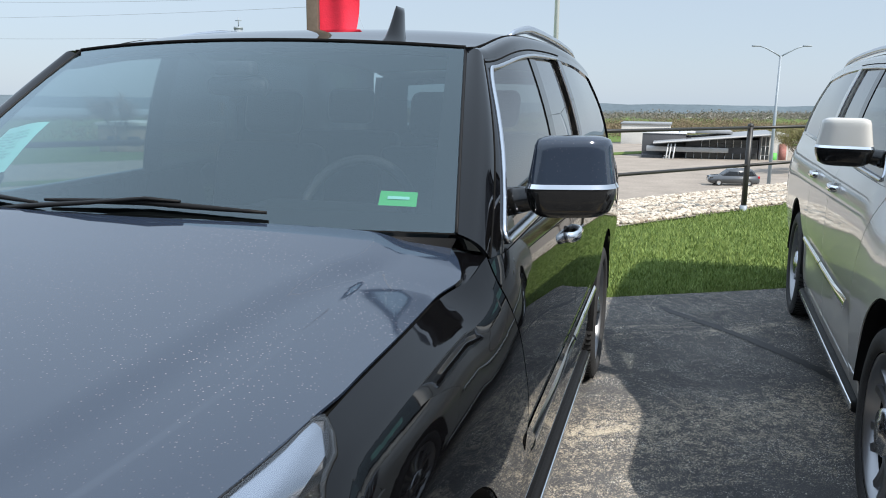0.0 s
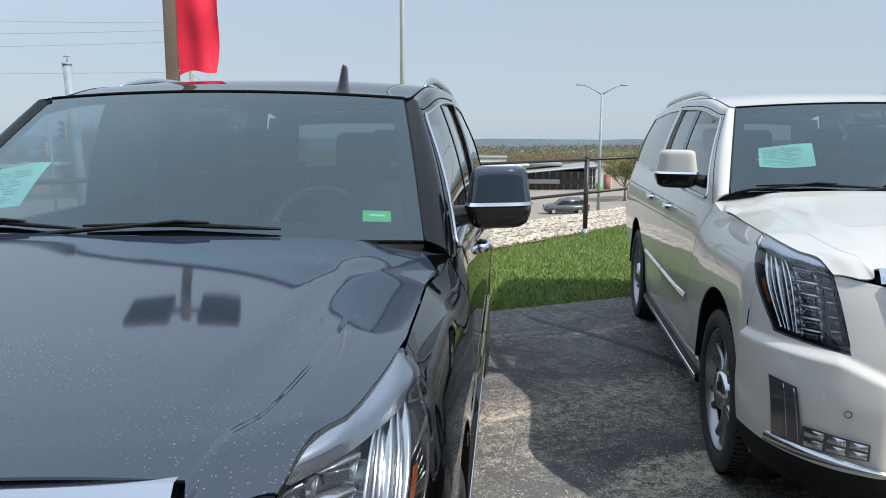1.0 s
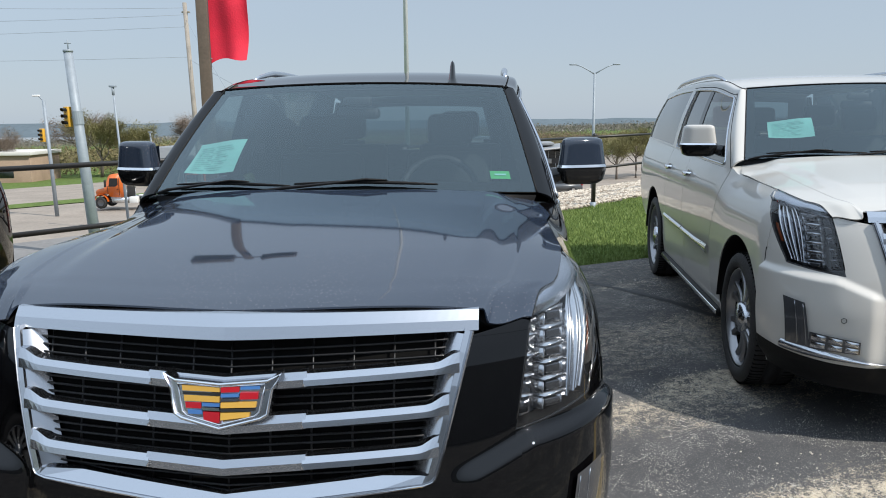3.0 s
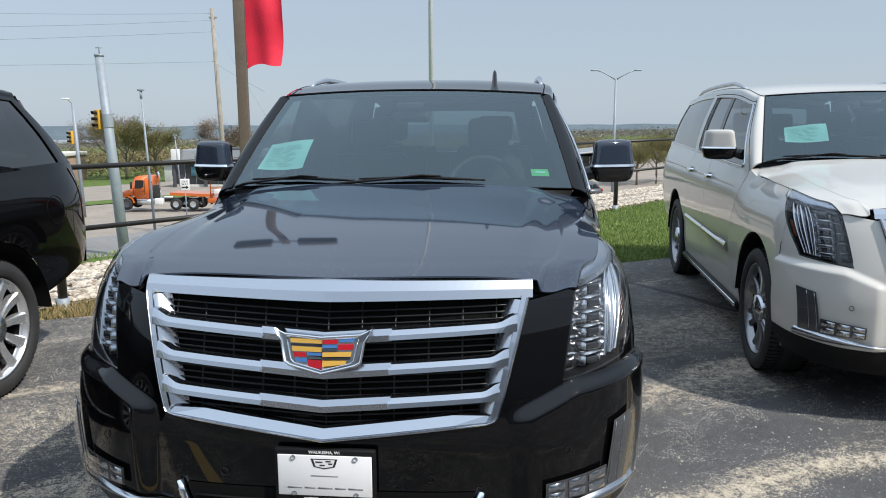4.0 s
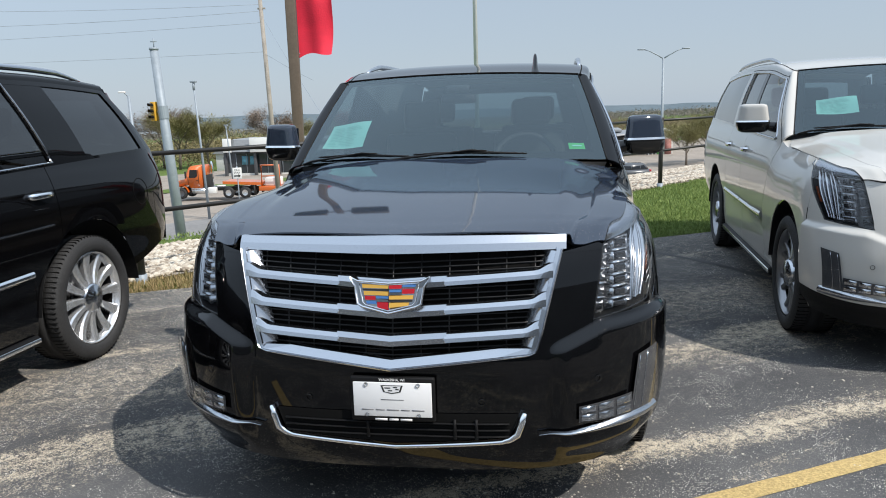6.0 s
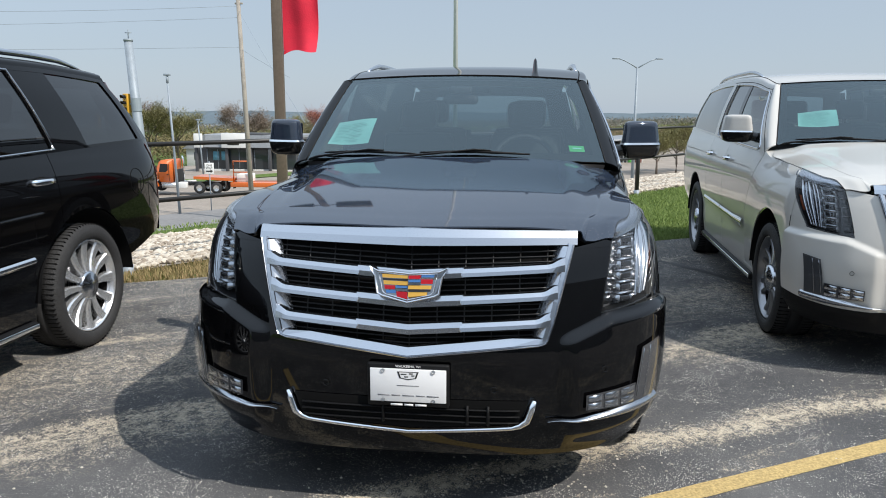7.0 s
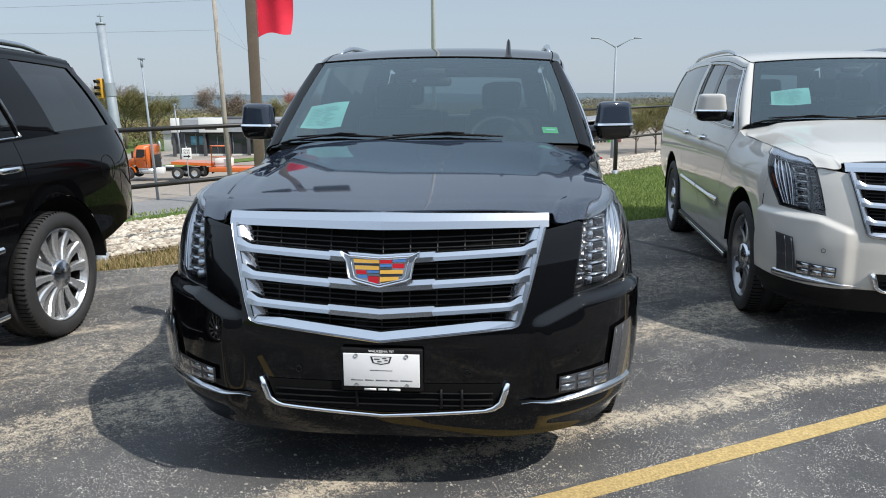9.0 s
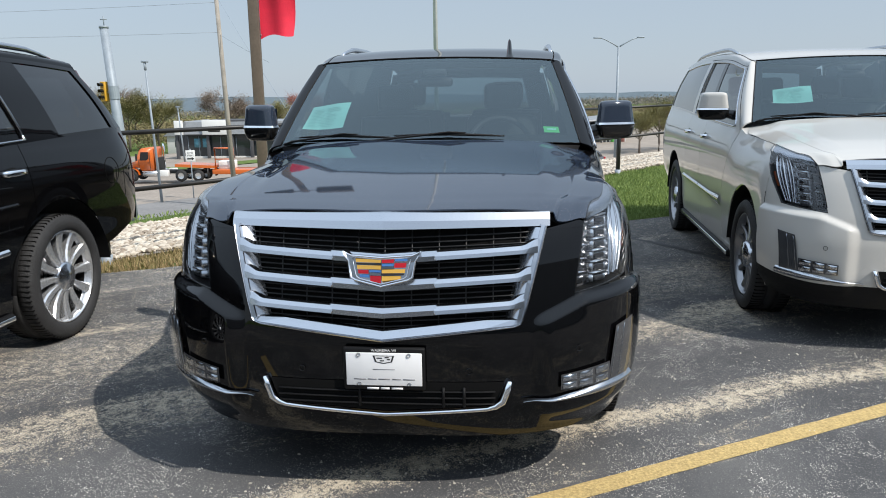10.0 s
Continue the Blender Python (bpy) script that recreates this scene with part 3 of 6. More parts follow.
        def fg(u, v):
            x = mixv(0.668, 0.852, u)
            return face(sx * x, mixv(mixv(0.486, 0.482, u), mixv(0.548, 0.566, u), v), 0.014)
        fog = part("fog_light", sheet(fg, 10, 4, out=mid), DARKLENS, car, "low LED fog lamp")
        for i in range(3):
            for j in range(2):
                c0, c1 = mixv(0.04, 0.70, i / 2), mixv(0.08, 0.56, j)
                part("fog_cell", sheet(lambda u, v: fg(c0 + 0.27 * u, c1 + 0.36 * v) + Vector((0, -0.004 - 0.010 * math.sin(math.pi * u) * math.sin(math.pi * v), 0)), 4, 3, out=mid), GUIDE, fog)
        lens = part("lens", sheet(lambda u, v: fg(u, v) + Vector((0, -0.018, 0)), 4, 2, out=mid), LENS, fog)
        lens.visible_shadow = False
        def blade(u, v):
            x = mixv(0.535, 0.940, u)
            zc = 0.438 + 0.030 * u
            h = 0.003 + 0.042 * min(1, u / 0.75)
            return face(sx * x, zc + (v - 0.5) * h, 0.010 + 0.016 * math.sin(math.pi * v))
        part("bumper_blade", sheet(blade, 24, 6, out=mid), SATIN, car, "bright blade below the fog lamp")
        for x, z in ((0.331, 0.565), (0.738, 0.644)):
            c = face(sx * x, z, 0.004)
            part("parking_sensor", tube([c + Vector((0.012 * math.cos(a), 0.25 * abs(sx * x) * 0.012 * math.cos(a) * sx, 0.012 * math.sin(a))) for a in [2 * math.pi * i / 16 for i in range(16)]], 0.0016, 5, closed=True), GLOSSBLACK if paint is BLACK else PLASTIC, car)
        # wheel arch edge shadow gap between bumper and fender
        part("panel_gap", tube([Vector((sx * (side_x(0.555, z) + 0.001), 0.555, z)) for z in [0.55 + 0.38 * i / 10 for i in range(11)]], 0.003, 5), DARK, car)

    # wipers
    def on_glass(x, h, off=0.012):
        v = max(0, h)
        low = Vector((x, 1.395 + 0.235 * (x / 0.865) ** 2, 1.362 - 0.028 * (x / 0.865) ** 2))
        top = Vector((x, 2.12 + 0.10 * (x / 0.722) ** 2, 1.832 - 0.022 * (x / 0.722) ** 2))
        p = low.lerp(top, v)
        return p + Vector((0, -0.55, 0.83)) * (off + 0.018 * math.sin(math.pi * min(1, v)))
    for x0, x1, xp, h0, h1 in ((-0.16, 0.44, -0.30, 0.050, 0.045), (-0.74, -0.18, -0.86, 0.062, 0.030)):
        w = part("wiper", tube([on_glass(mixv(x0, x1, t), mixv(h0, h1, t) * (1 - 0.3 * abs(2 * t - 1)), 0.016) for t in [i / 14 for i in range(15)]], [0.004 + 0.004 * math.sin(math.pi * i / 14) for i in range(15)], 8), PLASTIC, car, "black windshield wiper")
        xm = mixv(x0, x1, 0.5)
        part("wiper_arm", tube([on_glass(max(-0.84, x0 - 0.16), 0.0, 0.000), on_glass(max(-0.82, x0 - 0.04), 0.002, 0.018), on_glass(mixv(x0, xm, 0.5), 0.022, 0.026), on_glass(xm, mixv(h0, h1, 0.5), 0.030), on_glass(xm + 0.09, mixv(h0, h1, 0.6), 0.026)], [0.013, 0.012, 0.009, 0.008, 0.005], 8, flat=0.6), PLASTIC, w)
    # washer nozzles and roof fin
    def fin(u, v):
        h = v ** 0.8
        y0, y1 = mixv(2.19, 2.315, h ** 0.7), mixv(2.400, 2.395, h)
        w = 0.019 * (1 - h) ** 3 + 0.0135 * math.sqrt(max(0, 1 - h ** 7))
        a = 2 * math.pi * u
        yc, yl = (y0 + y1) / 2, (y1 - y0) / 2
        return Vector((0.458 + w * math.sin(a) * (0.55 + 0.45 * abs(math.sin(a))), yc - yl * math.cos(a), roof_z(2.28) - 0.030 + 0.122 * h))
    part("antenna_fin", sheet(fin, 24, 14, out=(0.458, 2.30, 1.87)), paint, car, "shark-fin roof antenna")
    # inner mirror and sensor box, steering wheel
    m = part("inner_mirror", box(-0.11, 0.11, 2.07, 2.10, 1.655, 1.715, 0.025, None, 3), LEATHER, car)
    part("sensor_box", box(-0.07, 0.07, 2.05, 2.10, 1.72, 1.765, 0.012), LEATHER, m)
    ring = [Vector((0.40 + 0.19 * math.cos(a), 2.10 + 0.19 * math.sin(a) * 0.42, 1.285 + 0.19 * math.sin(a) * 0.90)) for a in [2 * math.pi * i / 40 for i in range(40)]]
    sw = part("steering_wheel", tube(ring, 0.017, 10, closed=True), LEATHER, car, "leather steering wheel")
    part("wheel_hub", box(0.32, 0.48, 2.07, 2.12, 1.235, 1.335, 0.025), PLASTIC, sw)
    part("column", tube([(0.40, 2.09, 1.28), (0.40, 1.90, 1.20)], 0.045, 12), PLASTIC, sw)
    part("instrument_hood", box(0.18, 0.62, 1.70, 1.95, 1.27, 1.355, 0.04, None, 3), PLASTIC, car)


def plate(car):
    """A dealer's plate in a black frame; the writing that may not be lettered is plain bars."""
    X0, X1, Z0, Z1 = -0.157, 0.163, 0.494, 0.667
    fr = part("plate_frame", box(X0, X1, 0.004, 0.026, Z0, Z1, 0.008, None, 3), PLASTIC, car, "black plastic plate frame")
    part("plate", box(X0 + 0.012, X1 - 0.012, 0.0005, 0.01, Z0 + 0.020, Z1 - 0.020, 0.002), PLATEWHITE, fr, "white dealer insert plate")
    for x in (X0 + 0.062, X1 - 0.062):
        for z in (Z0 + 0.026, Z1 - 0.028):
            bm = lathe([(0, -0.004), (0.006, -0.004), (0.0075, 0.0), (0.0075, 0.004)], 12, "z")
            bmesh.ops.transform(bm, matrix=pose(x, 0.001, z, 90), verts=bm.verts)
            part("bolt", bm, INK, fr)
    xc = (X0 + X1) / 2
    s = part("shield_outline", solid([(xc - 0.042, 0.637), (xc + 0.042, 0.637), (xc + 0.033, 0.611), (xc, 0.604), (xc - 0.033, 0.611)], lambda x, z: -0.0005, 0.002), INK, fr, smooth=False)
    part("shield_field", solid([(xc - 0.034, 0.634), (xc + 0.034, 0.634), (xc + 0.027, 0.613), (xc, 0.608), (xc - 0.027, 0.613)], lambda x, z: -0.0012, 0.001), PLATEWHITE, s, smooth=False)
    for dx, dz, w in ((-0.016, 0.627, 0.011), (0.013, 0.630, 0.008), (0.020, 0.622, 0.006), (-0.006, 0.617, 0.008)):
        part("shield_bar", box(xc + dx - w, xc + dx + w, -0.0020, -0.001, dz - 0.002, dz + 0.002), INK, s)
    part("script_bar", box(xc - 0.043, xc + 0.043, -0.0006, 0.001, 0.5797, 0.5823, 0.0), GREYINK, fr, "thin dark script bar")
    for a, b, z, h, m in ((-0.118, 0.122, 0.541, 0.0022, GREYINK), (-0.068, 0.072, 0.502, 0.0038, PLATEWHITE)):
        x = xc + a
        rnd = random.Random(5)
        while x < xc + b:
            w = rnd.choice((0.022, 0.034, 0.046))
            part("letter_bar", box(x, min(x + w, xc + b), -0.0006 if m is GREYINK else 0.0015, 0.004, z - h, z + h), m, fr)
            x += w + 0.008
    cu = bpy.data.curves.new("town", "FONT")
    cu.body, cu.size, cu.align_x, cu.extrude = "WAUKESHA, WI", 0.0135, "CENTER", 0.0008
    t = new("text", cu)
    me = bpy.data.meshes.new_from_object(t)
    bpy.data.objects.remove(t)
    me.materials.append(PLATEWHITE)
    ob = new("lettering", me)
    ob.parent, ob.matrix_basis = fr, pose(xc, 0.0025, Z1 - 0.0145, 90)


def suv(name, label, paint, m, wheelbase, length, style, name_plate=False):
    car = thing(name, label, "car", m)
    upper = DUSTY_SKY if paint is BLACK else paint
    axle_r = AXLE_F + wheelbase
    shift = 0.20 if style == "multi" else 0.0
    arch = 0.555 if style == "multi" else 0.512
    mid = (0, length / 2, 0.9)

    def bottom(y):
        z = 0.30 if y < axle_r else mixv(0.53, 0.66, smoothstep((y - axle_r - 0.45) / 0.7))
        for c in (AXLE_F, axle_r):
            if abs(y - c) < arch:
                z = max(z, HUB_Z + math.sqrt(arch ** 2 - (y - c) ** 2))
        return z

    def columns(y0, y1, n):
        """Shares from 0 to 1 between y0 and y1, closer near the ends of the wheel arches."""
        ys = {y0, y1}
        ys |= {mixv(y0, y1, i / n) for i in range(n + 1)}
        for c in (AXLE_F, axle_r):
            ys |= {c - arch * math.cos(math.pi * i / 40) for i in range(41) if y0 < c - arch * math.cos(math.pi * i / 40) < y1}
            ys |= {e for e in (c - arch - 0.001, c + arch + 0.001) if y0 < e < y1}
        return [(y - y0) / (y1 - y0) for y in sorted(ys)]

    def X(y, z):
        return side_x(y, z, length)

    def door_lead(z):
        """How far the front door's edge slants back below the belt."""
        return 0.24 * smoothstep((1.26 - z) / 0.55)

    # front bumper and fascia
    low_rows = [0.275 + (0.848 - 0.275) * j / 80 for j in range(81)]
    high_rows = [0.848 + (1.094 - 0.848) * j / 22 for j in range(1, 23)]

    def fascia(u, z):
        sx = -1 if u < 0.5 else 1
        a = abs(u - 0.5) * 2
        return face(sx * a * (0.738 + max(0, z - 0.848) * 0.153), z)
    rows = low_rows + high_rows
    us = [i / 160 for i in range(161)]
    cut_row = 20
    bm, low = sheet(fascia, us, rows[cut_row:], out=mid), sheet(fascia, us, rows[:cut_row + 1], out=mid)
    for sx in (-1, 1):
        def corner(u, zr):
            z0 = mixv(0.275, 0.300, smoothstep(u))
            ztop = mixv(0.847, 0.879, u / 0.63) if u < 0.63 else mixv(0.879, 0.930, (u - 0.63) / 0.37)
            z = z0 + (zr - 0.275) * (ztop - z0) / 0.573
            x0, x1 = 0.738, face_x(0.554, z)
            w = HALF * sec_fender(z)
            t0 = math.asin((x0 / w) ** (PB / 2))
            t1 = math.asin(min(1, x1 / w) ** (PB / 2))
            x = w * math.sin(mixv(t0, t1, u)) ** (2 / PB)
            p = face(x, z)
            return Vector((sx * p.x, p.y, p.z))
        turn = [i / 44 for i in range(45)]
        sheet(corner, turn, low_rows[cut_row:], bm, out=mid)
        sheet(corner, turn, low_rows[:cut_row + 1], low, out=mid)
    for b in (bm, low):
        bmesh.ops.remove_doubles(b, verts=b.verts, dist=0.0008)
    hole = []
    for f in bm.faces:
        c = f.calc_center_median()
        if abs(c.x) < mixv(0.536, 0.629, (c.z - 0.745) / 0.368) - 0.014 and 0.708 + 0.045 * abs(c.x) / 0.5 < c.z:
            hole.append(f)
    bmesh.ops.delete(bm, geom=hole, context="FACES")
    part("front_bumper", bm, paint, car, thick=0.006)
    part("valance", low, BLACK if paint is BLACK else PLASTIC, car, "black lower valance", thick=0.006)
    for sx in (-1, 1):
        def filler(u, v):
            x = mixv(0.62, 0.738 + (mixv(1.094, 1.124, v) - 0.848) * 0.153, u)
            return face(sx * x, mixv(1.0945, 1.098 + 0.028 * u, v))
        part("fascia_corner", sheet(filler, 6, 2, out=mid), paint, car, thick=0.006)

        # fender
        def fender(u, v):
            y = mixv(0.557, 1.62, u)
            z = mixv(max(bottom(y), 0.30), max(0.935, min(seam_z(max(y, 0.72)), lamp_z(y))), v)
            y += door_lead(z) * min(1, max(0, (y - 1.600) / 0.020))
            return Vector((sx * X(y, z), y, z))
        part("fender", sheet(fender, columns(0.557, 1.62, 40), 30, out=mid), paint, car, thick=0.006)

        def nose_patch(u, v):
            z = mixv(0.884, 1.170, v)
            y = mixv(lamp_y((z - 0.88) / 0.285) + 0.003, 0.39 + (z - 0.88) * 3.32 if z < 0.931 else 0.76, u)
            return Vector((sx * (X(y, z) - 0.004 * smoothstep((y - 0.53) / 0.03)), y, z))
        part("fender_nose", sheet(nose_patch, 20, sorted([i / 24 for i in range(25)] + [0.1642, 0.1648]), out=mid), paint, car, thick=0.006)

        # doors and quarter panel
        spans = (("front_door", 1.627, 2.86), ("rear_door", 2.866, 3.72), ("quarter_panel", 3.726, length - 0.10))
        for pname, y0, y1 in spans:
            def panel(u, v):
                y = mixv(y0, y1, u)
                z = mixv(bottom(y), belt_z(y), v)
                if pname == "front_door":
                    y += door_lead(z) * (1 - u)
                x = X(y, z) - 0.012 * math.exp(-((z - 0.62) / 0.10) ** 2)
                return Vector((sx * x, y, z))
            p = part(pname, sheet(panel, columns(y0, y1, 16), 30, out=mid), paint, car, thick=0.006)
            if pname == "quarter_panel" and sx > 0:
                yf, zf = axle_r + FUEL_Y, FUEL_Z
                part("fuel_flap", tube([Vector((X(yf + 0.095 * math.cos(a), zf + 0.095 * math.sin(a)) + 0.0005, yf + 0.095 * math.cos(a), zf + 0.095 * math.sin(a))) for a in [2 * math.pi * i / 36 for i in range(36)]], 0.0025, 5, closed=True), DARK, p)
            if pname != "quarter_panel":
                yh = y1 - 0.14
                zh = 1.165
                pts = [Vector((sx * (X(yy, zh) + o), yy, zh)) for yy, o in ((yh - 0.12, -0.004), (yh - 0.10, 0.028), (yh - 0.05, 0.038), (yh + 0.03, 0.036), (yh + 0.07, 0.026), (yh + 0.085, -0.004))]
                part("handle", tube(pts, 0.013, 10, flat=1.5), CHROME, p, "chrome door handle")
                part("handle_cup", sheet(lambda u, v: Vector((sx * (X(yh - 0.02, zh) + 0.004), yh - 0.02 + 0.07 * (0.2 + v * 0.8) * math.cos(u * 2 * math.pi), zh + 0.032 * (0.2 + v * 0.8) * math.sin(u * 2 * math.pi))), 24, 3, out=mid), GLOSSBLACK, p)
            # bright moulding low on the doors
            if pname != "quarter_panel":
                def mould(u, v):
                    fore = pname == "front_door"
                    y = mixv(y0 + (0.29 if fore else 0.01), min(y1 - 0.01, axle_r - arch - 0.03), u)
                    z = (0.682 + 0.012 * u if fore else 0.695 + 0.010 * u) + mixv(-1, 1, v) * (mixv(0.036, 0.022, smoothstep(2 * u)) if fore else 0.022)
                    return Vector((sx * (X(y, z) + 0.006 + 0.014 * math.sin(math.pi * v)), y, z))
                part("moulding", sheet(mould, 12, 6, out=mid), CHROME, p, "bright chrome moulding")
        # rear light and arch liner
        def tail(u, v):
            z = mixv(0.92, 1.80, v)
            yb = length - 0.105 - 0.33 * smoothstep((z - 1.15) / 0.75)
            y = mixv(yb - 0.055, yb + 0.035, u)
            x = X(min(y, length - 0.12), min(z, 1.36)) if z < 1.36 else mixv(X(length - 0.15, 1.36), 0.76, (z - 1.36) / 0.46)
            return Vector((sx * (x + 0.006 - 0.05 * u * u), y, z))
        part("tail_light", sheet(tail, 6, 24, out=mid), TAIL, car, "tall slim tail light", thick=0.01)
        for c in (AXLE_F, axle_r):
            part("wheel_liner", sheet(lambda u, v: Vector((sx * mixv(0.62, X(c, 0.9) - 0.012, v), c - (arch - 0.004) * math.cos(mixv(0.06, math.pi - 0.06, u)), HUB_Z + (arch - 0.004) * math.sin(mixv(0.06, math.pi - 0.06, u)))), 36, 2), PLASTIC, car)
        # running board
        bm = box(sx * 0.93 - 0.075, sx * 0.93 + 0.075, AXLE_F + arch + 0.01, axle_r - arch - 0.01, 0.265, 0.33, 0.022, None, 3)
        rb = part("running_board", bm, PLASTIC, car)
        part("trim_strip", box(sx * 1.003 - 0.006, sx * 1.003 + 0.006, AXLE_F + arch + 0.02, axle_r - arch - 0.02, 0.285, 0.315, 0.004), CHROME, rb, "chrome edge strip")
        for c, st in ((AXLE_F, style), (axle_r, style)):
            wheel(car, sx * (0.878 if style == "multi" else 0.868), c, sx, st)

    # hood: a plan by its four edges, a broad dome over it, and a rolled nose
    def hood_front(a):
        x = abs(a) * 0.782
        tuck = 0.036 * smoothstep((x - 0.650) / 0.016) * (1 - smoothstep((x - 0.70) / 0.08))
        return Vector((0.782 * a, 0.134 + 0.122 * (x / 0.648) ** 1.25 - tuck, 0))

    def hood_rear(a):
        x = abs(a)
        return Vector((0.845 * a, 1.375 + 0.265 * x ** 2.2, 1.349 - 0.047 * x ** 2))
    seam_x = table([(0.0, 0.782), (0.07, 0.810), (0.13, 0.858), (0.36, 0.902), (0.65, 0.920), (0.84, 0.915), (0.93, 0.893), (1.0, 0.845)])
    seam_y = table([(0.0, 0.287), (0.07, 0.396), (0.13, 0.478), (0.36, 0.794), (0.86, 1.48), (1.0, 1.64)])
    seam_h = table([(0.0, 1.128), (0.07, 1.178), (0.13, 1.189), (0.36, 1.221), (0.65, 1.233), (0.86, 1.250), (1.0, 1.300)])
    crown = table([(0.0, 1.183), (0.06, 1.2005), (0.12, 1.2140), (0.25, 1.2365), (0.5, 1.2765), (0.75, 1.3165), (1.0, 1.3565)])

    crease = table([(0.0, 0.72), (0.3, 0.715), (0.6, 0.735), (0.9, 0.82), (1.0, 0.85)])

    def hood_side(b, sx):
        y = seam_y(b)
        x = mixv(seam_x(b), X(y, seam_z(y)) - 0.005, smoothstep((b - 0.36) / 0.10) * (1 - smoothstep((b - 0.80) / 0.14)))
        return Vector((sx * x, y, seam_h(b)))

    def hood(u, v):
        a = 2 * u - 1
        x = abs(a)
        p = hood_front(a).lerp(hood_rear(a), v)
        q = hood_side(v, -1).lerp(hood_side(v, 1), u)
        c0, c1, d0, d1 = hood_front(-1), hood_front(1), hood_rear(-1), hood_rear(1)
        r = c0.lerp(c1, u).lerp(d0.lerp(d1, u), v)
        out = p + q - r
        edge = x ** mixv(4.4, 3.2, v)
        dome = 0.014 * smoothstep((crease(v) + 0.05 - x) / 0.10) * smoothstep(3 * v)
        nose = 0.030 * smoothstep((x - 0.835) / 0.022) * (1 - 0.80 * smoothstep((x - 0.87) / 0.13)) * (1 - min(1, v / 0.09)) ** 2.2
        lip = 0.003 * (1 - min(1, v / 0.05)) ** 2 * (1 - smoothstep((x - 0.80) / 0.05))
        out.z = mixv(crown(v), seam_h(v), edge) + dome - nose * (1 - x ** 30) - lip
        return out
    us_ = sorted({i / 120 for i in range(121)} | {0.5 + s * k for s in (-0.5, 0.5) for k in (0.830, 0.8345, 0.839, 0.843, 0.847, 0.851, 0.855, 0.86, 0.87, 0.88)})
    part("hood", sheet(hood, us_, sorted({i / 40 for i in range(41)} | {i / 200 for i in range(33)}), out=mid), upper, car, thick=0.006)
    for sx in (-1, 1):
        def scuttle(u, v):
            y = mixv(1.47, 1.66, u)
            a_ = hood_side(mixv(0.85, 1.0, u), 1)
            b_ = Vector((X(min(y, 1.62), seam_z(y)) - 0.002, y, seam_z(y) - 0.003))
            p = a_.lerp(b_, v)
            return Vector((sx * p.x, p.y, p.z - 0.004 * math.sin(math.pi * v)))
        part("fender_top", sheet(scuttle, 10, 6, out=mid), paint, car, thick=0.006)
    part("hood_gap", sheet(lambda u, v: hood(mixv(0.004, 0.996, u), mixv(0.01, 0.99, v)) + Vector((0, 0, -0.03)), 30, 16, out=mid), DARK, car)

    # cowl and windshield
    def ws_low(a):
        return Vector((0.865 * a, 1.395 + 0.235 * a * a, 1.362 - 0.028 * a * a))

    def ws_top(a):
        return Vector((0.722 * a, 2.12 + 0.10 * a * a, 1.832 - 0.022 * a * a))

    def shield(u, v):
        a = 2 * u - 1
        p = ws_low(a).lerp(ws_top(a), v)
        p.z += 0.018 * math.sin(math.pi * v)
        return p
    g = part("windshield", sheet(shield, 24, 12, out=mid), WINDSHIELD, car, "clear raked windshield")
    g.visible_shadow = False

    def frit(u, v):
        t = 4 * u
        k, w = int(min(3, t)), 0.035 + 0.0 * v
        s = t - k
        e = v * w
        uv = ((mixv(e, 1 - e, s), e * 2.2), (1 - e, mixv(e * 2.2, 1 - e * 1.6, s)), (mixv(1 - e, e, s), 1 - e * 1.6), (e, mixv(1 - e * 1.6, e * 2.2, s)))[k]
        return shield(*uv) + Vector((0, 0.002, -0.004))
    part("windshield_border", sheet(frit, 80, 1, out=mid), DARK, g, "black painted glass border")
    part("cowl", sheet(lambda u, v: hood_rear(2 * u - 1).lerp(ws_low(2 * u - 1), v) * 1.0 + Vector((0, -0.015 + 0.02 * v, -0.022 + 0.008 * v)), 24, 4, out=mid), PLASTIC, car)

    # roof
    back = length - 0.52

    def ease(t):
        return 1 - (1 - min(1, max(0, t))) ** 2

    def roof(u, v):
        a = 2 * u - 1
        if v < 0.001:
            return ws_top(a)
        y0 = ws_top(a).y
        y = mixv(y0, back, v)
        wdt = mixv(0.722, 0.750, ease(v * 6)) - 0.06 * max(0, v - 0.6)
        z = mixv(ws_top(a).z, roof_z(2.0 + (y - 2.0) * (5.18 - 2.0) / (back - 2.0)) - 0.030 * abs(a) ** 2.5, ease(v * 7))
        return Vector((wdt * a, y, z))
    part("roof", sheet(roof, 28, [0, .01, .02, .03, .045, .06, .08, .1, .125, .15, .175, .2, .25, .3, .4, .5, .6, .7, .8, .9, 1], out=mid), paint, car, thick=0.02)
    part("roof_seal", tube([ws_top(-1 + i / 15) + Vector((0, 0.002, 0.002)) for i in range(31)], 0.006, 6), DARK, car)

    # side of the cabin: belt below, rail above
    def rail(y):
        v = max(0, min(1, (y - 2.2) / (back - 2.2)))
        return Vector((mixv(0.782, 0.805, ease(v * 6)) - 0.06 * max(0, v - 0.6), y, roof(1.0, max(0.002, v)).z - mixv(0.034, 0.046, ease(v * 6))))

    def cabin(y, t):
        """y along the belt; t from belt to rail."""
        zb = belt_z(y)
        b = Vector((X(min(y, length - 0.12), zb) - 0.004, y, zb))
        yt = mixv(2.20, back, (y - 1.64) / (length - 0.10 - 1.64)) if y < 1.64 else None
        # the pillars lean: the top of the front edge lies further back
        lean = 0.57 * max(0, 1 - (y - 1.64) / 0.9) ** 1.15
        rake = 0.38 * max(0, (y - (length - 1.0)) / 0.9) ** 1.1
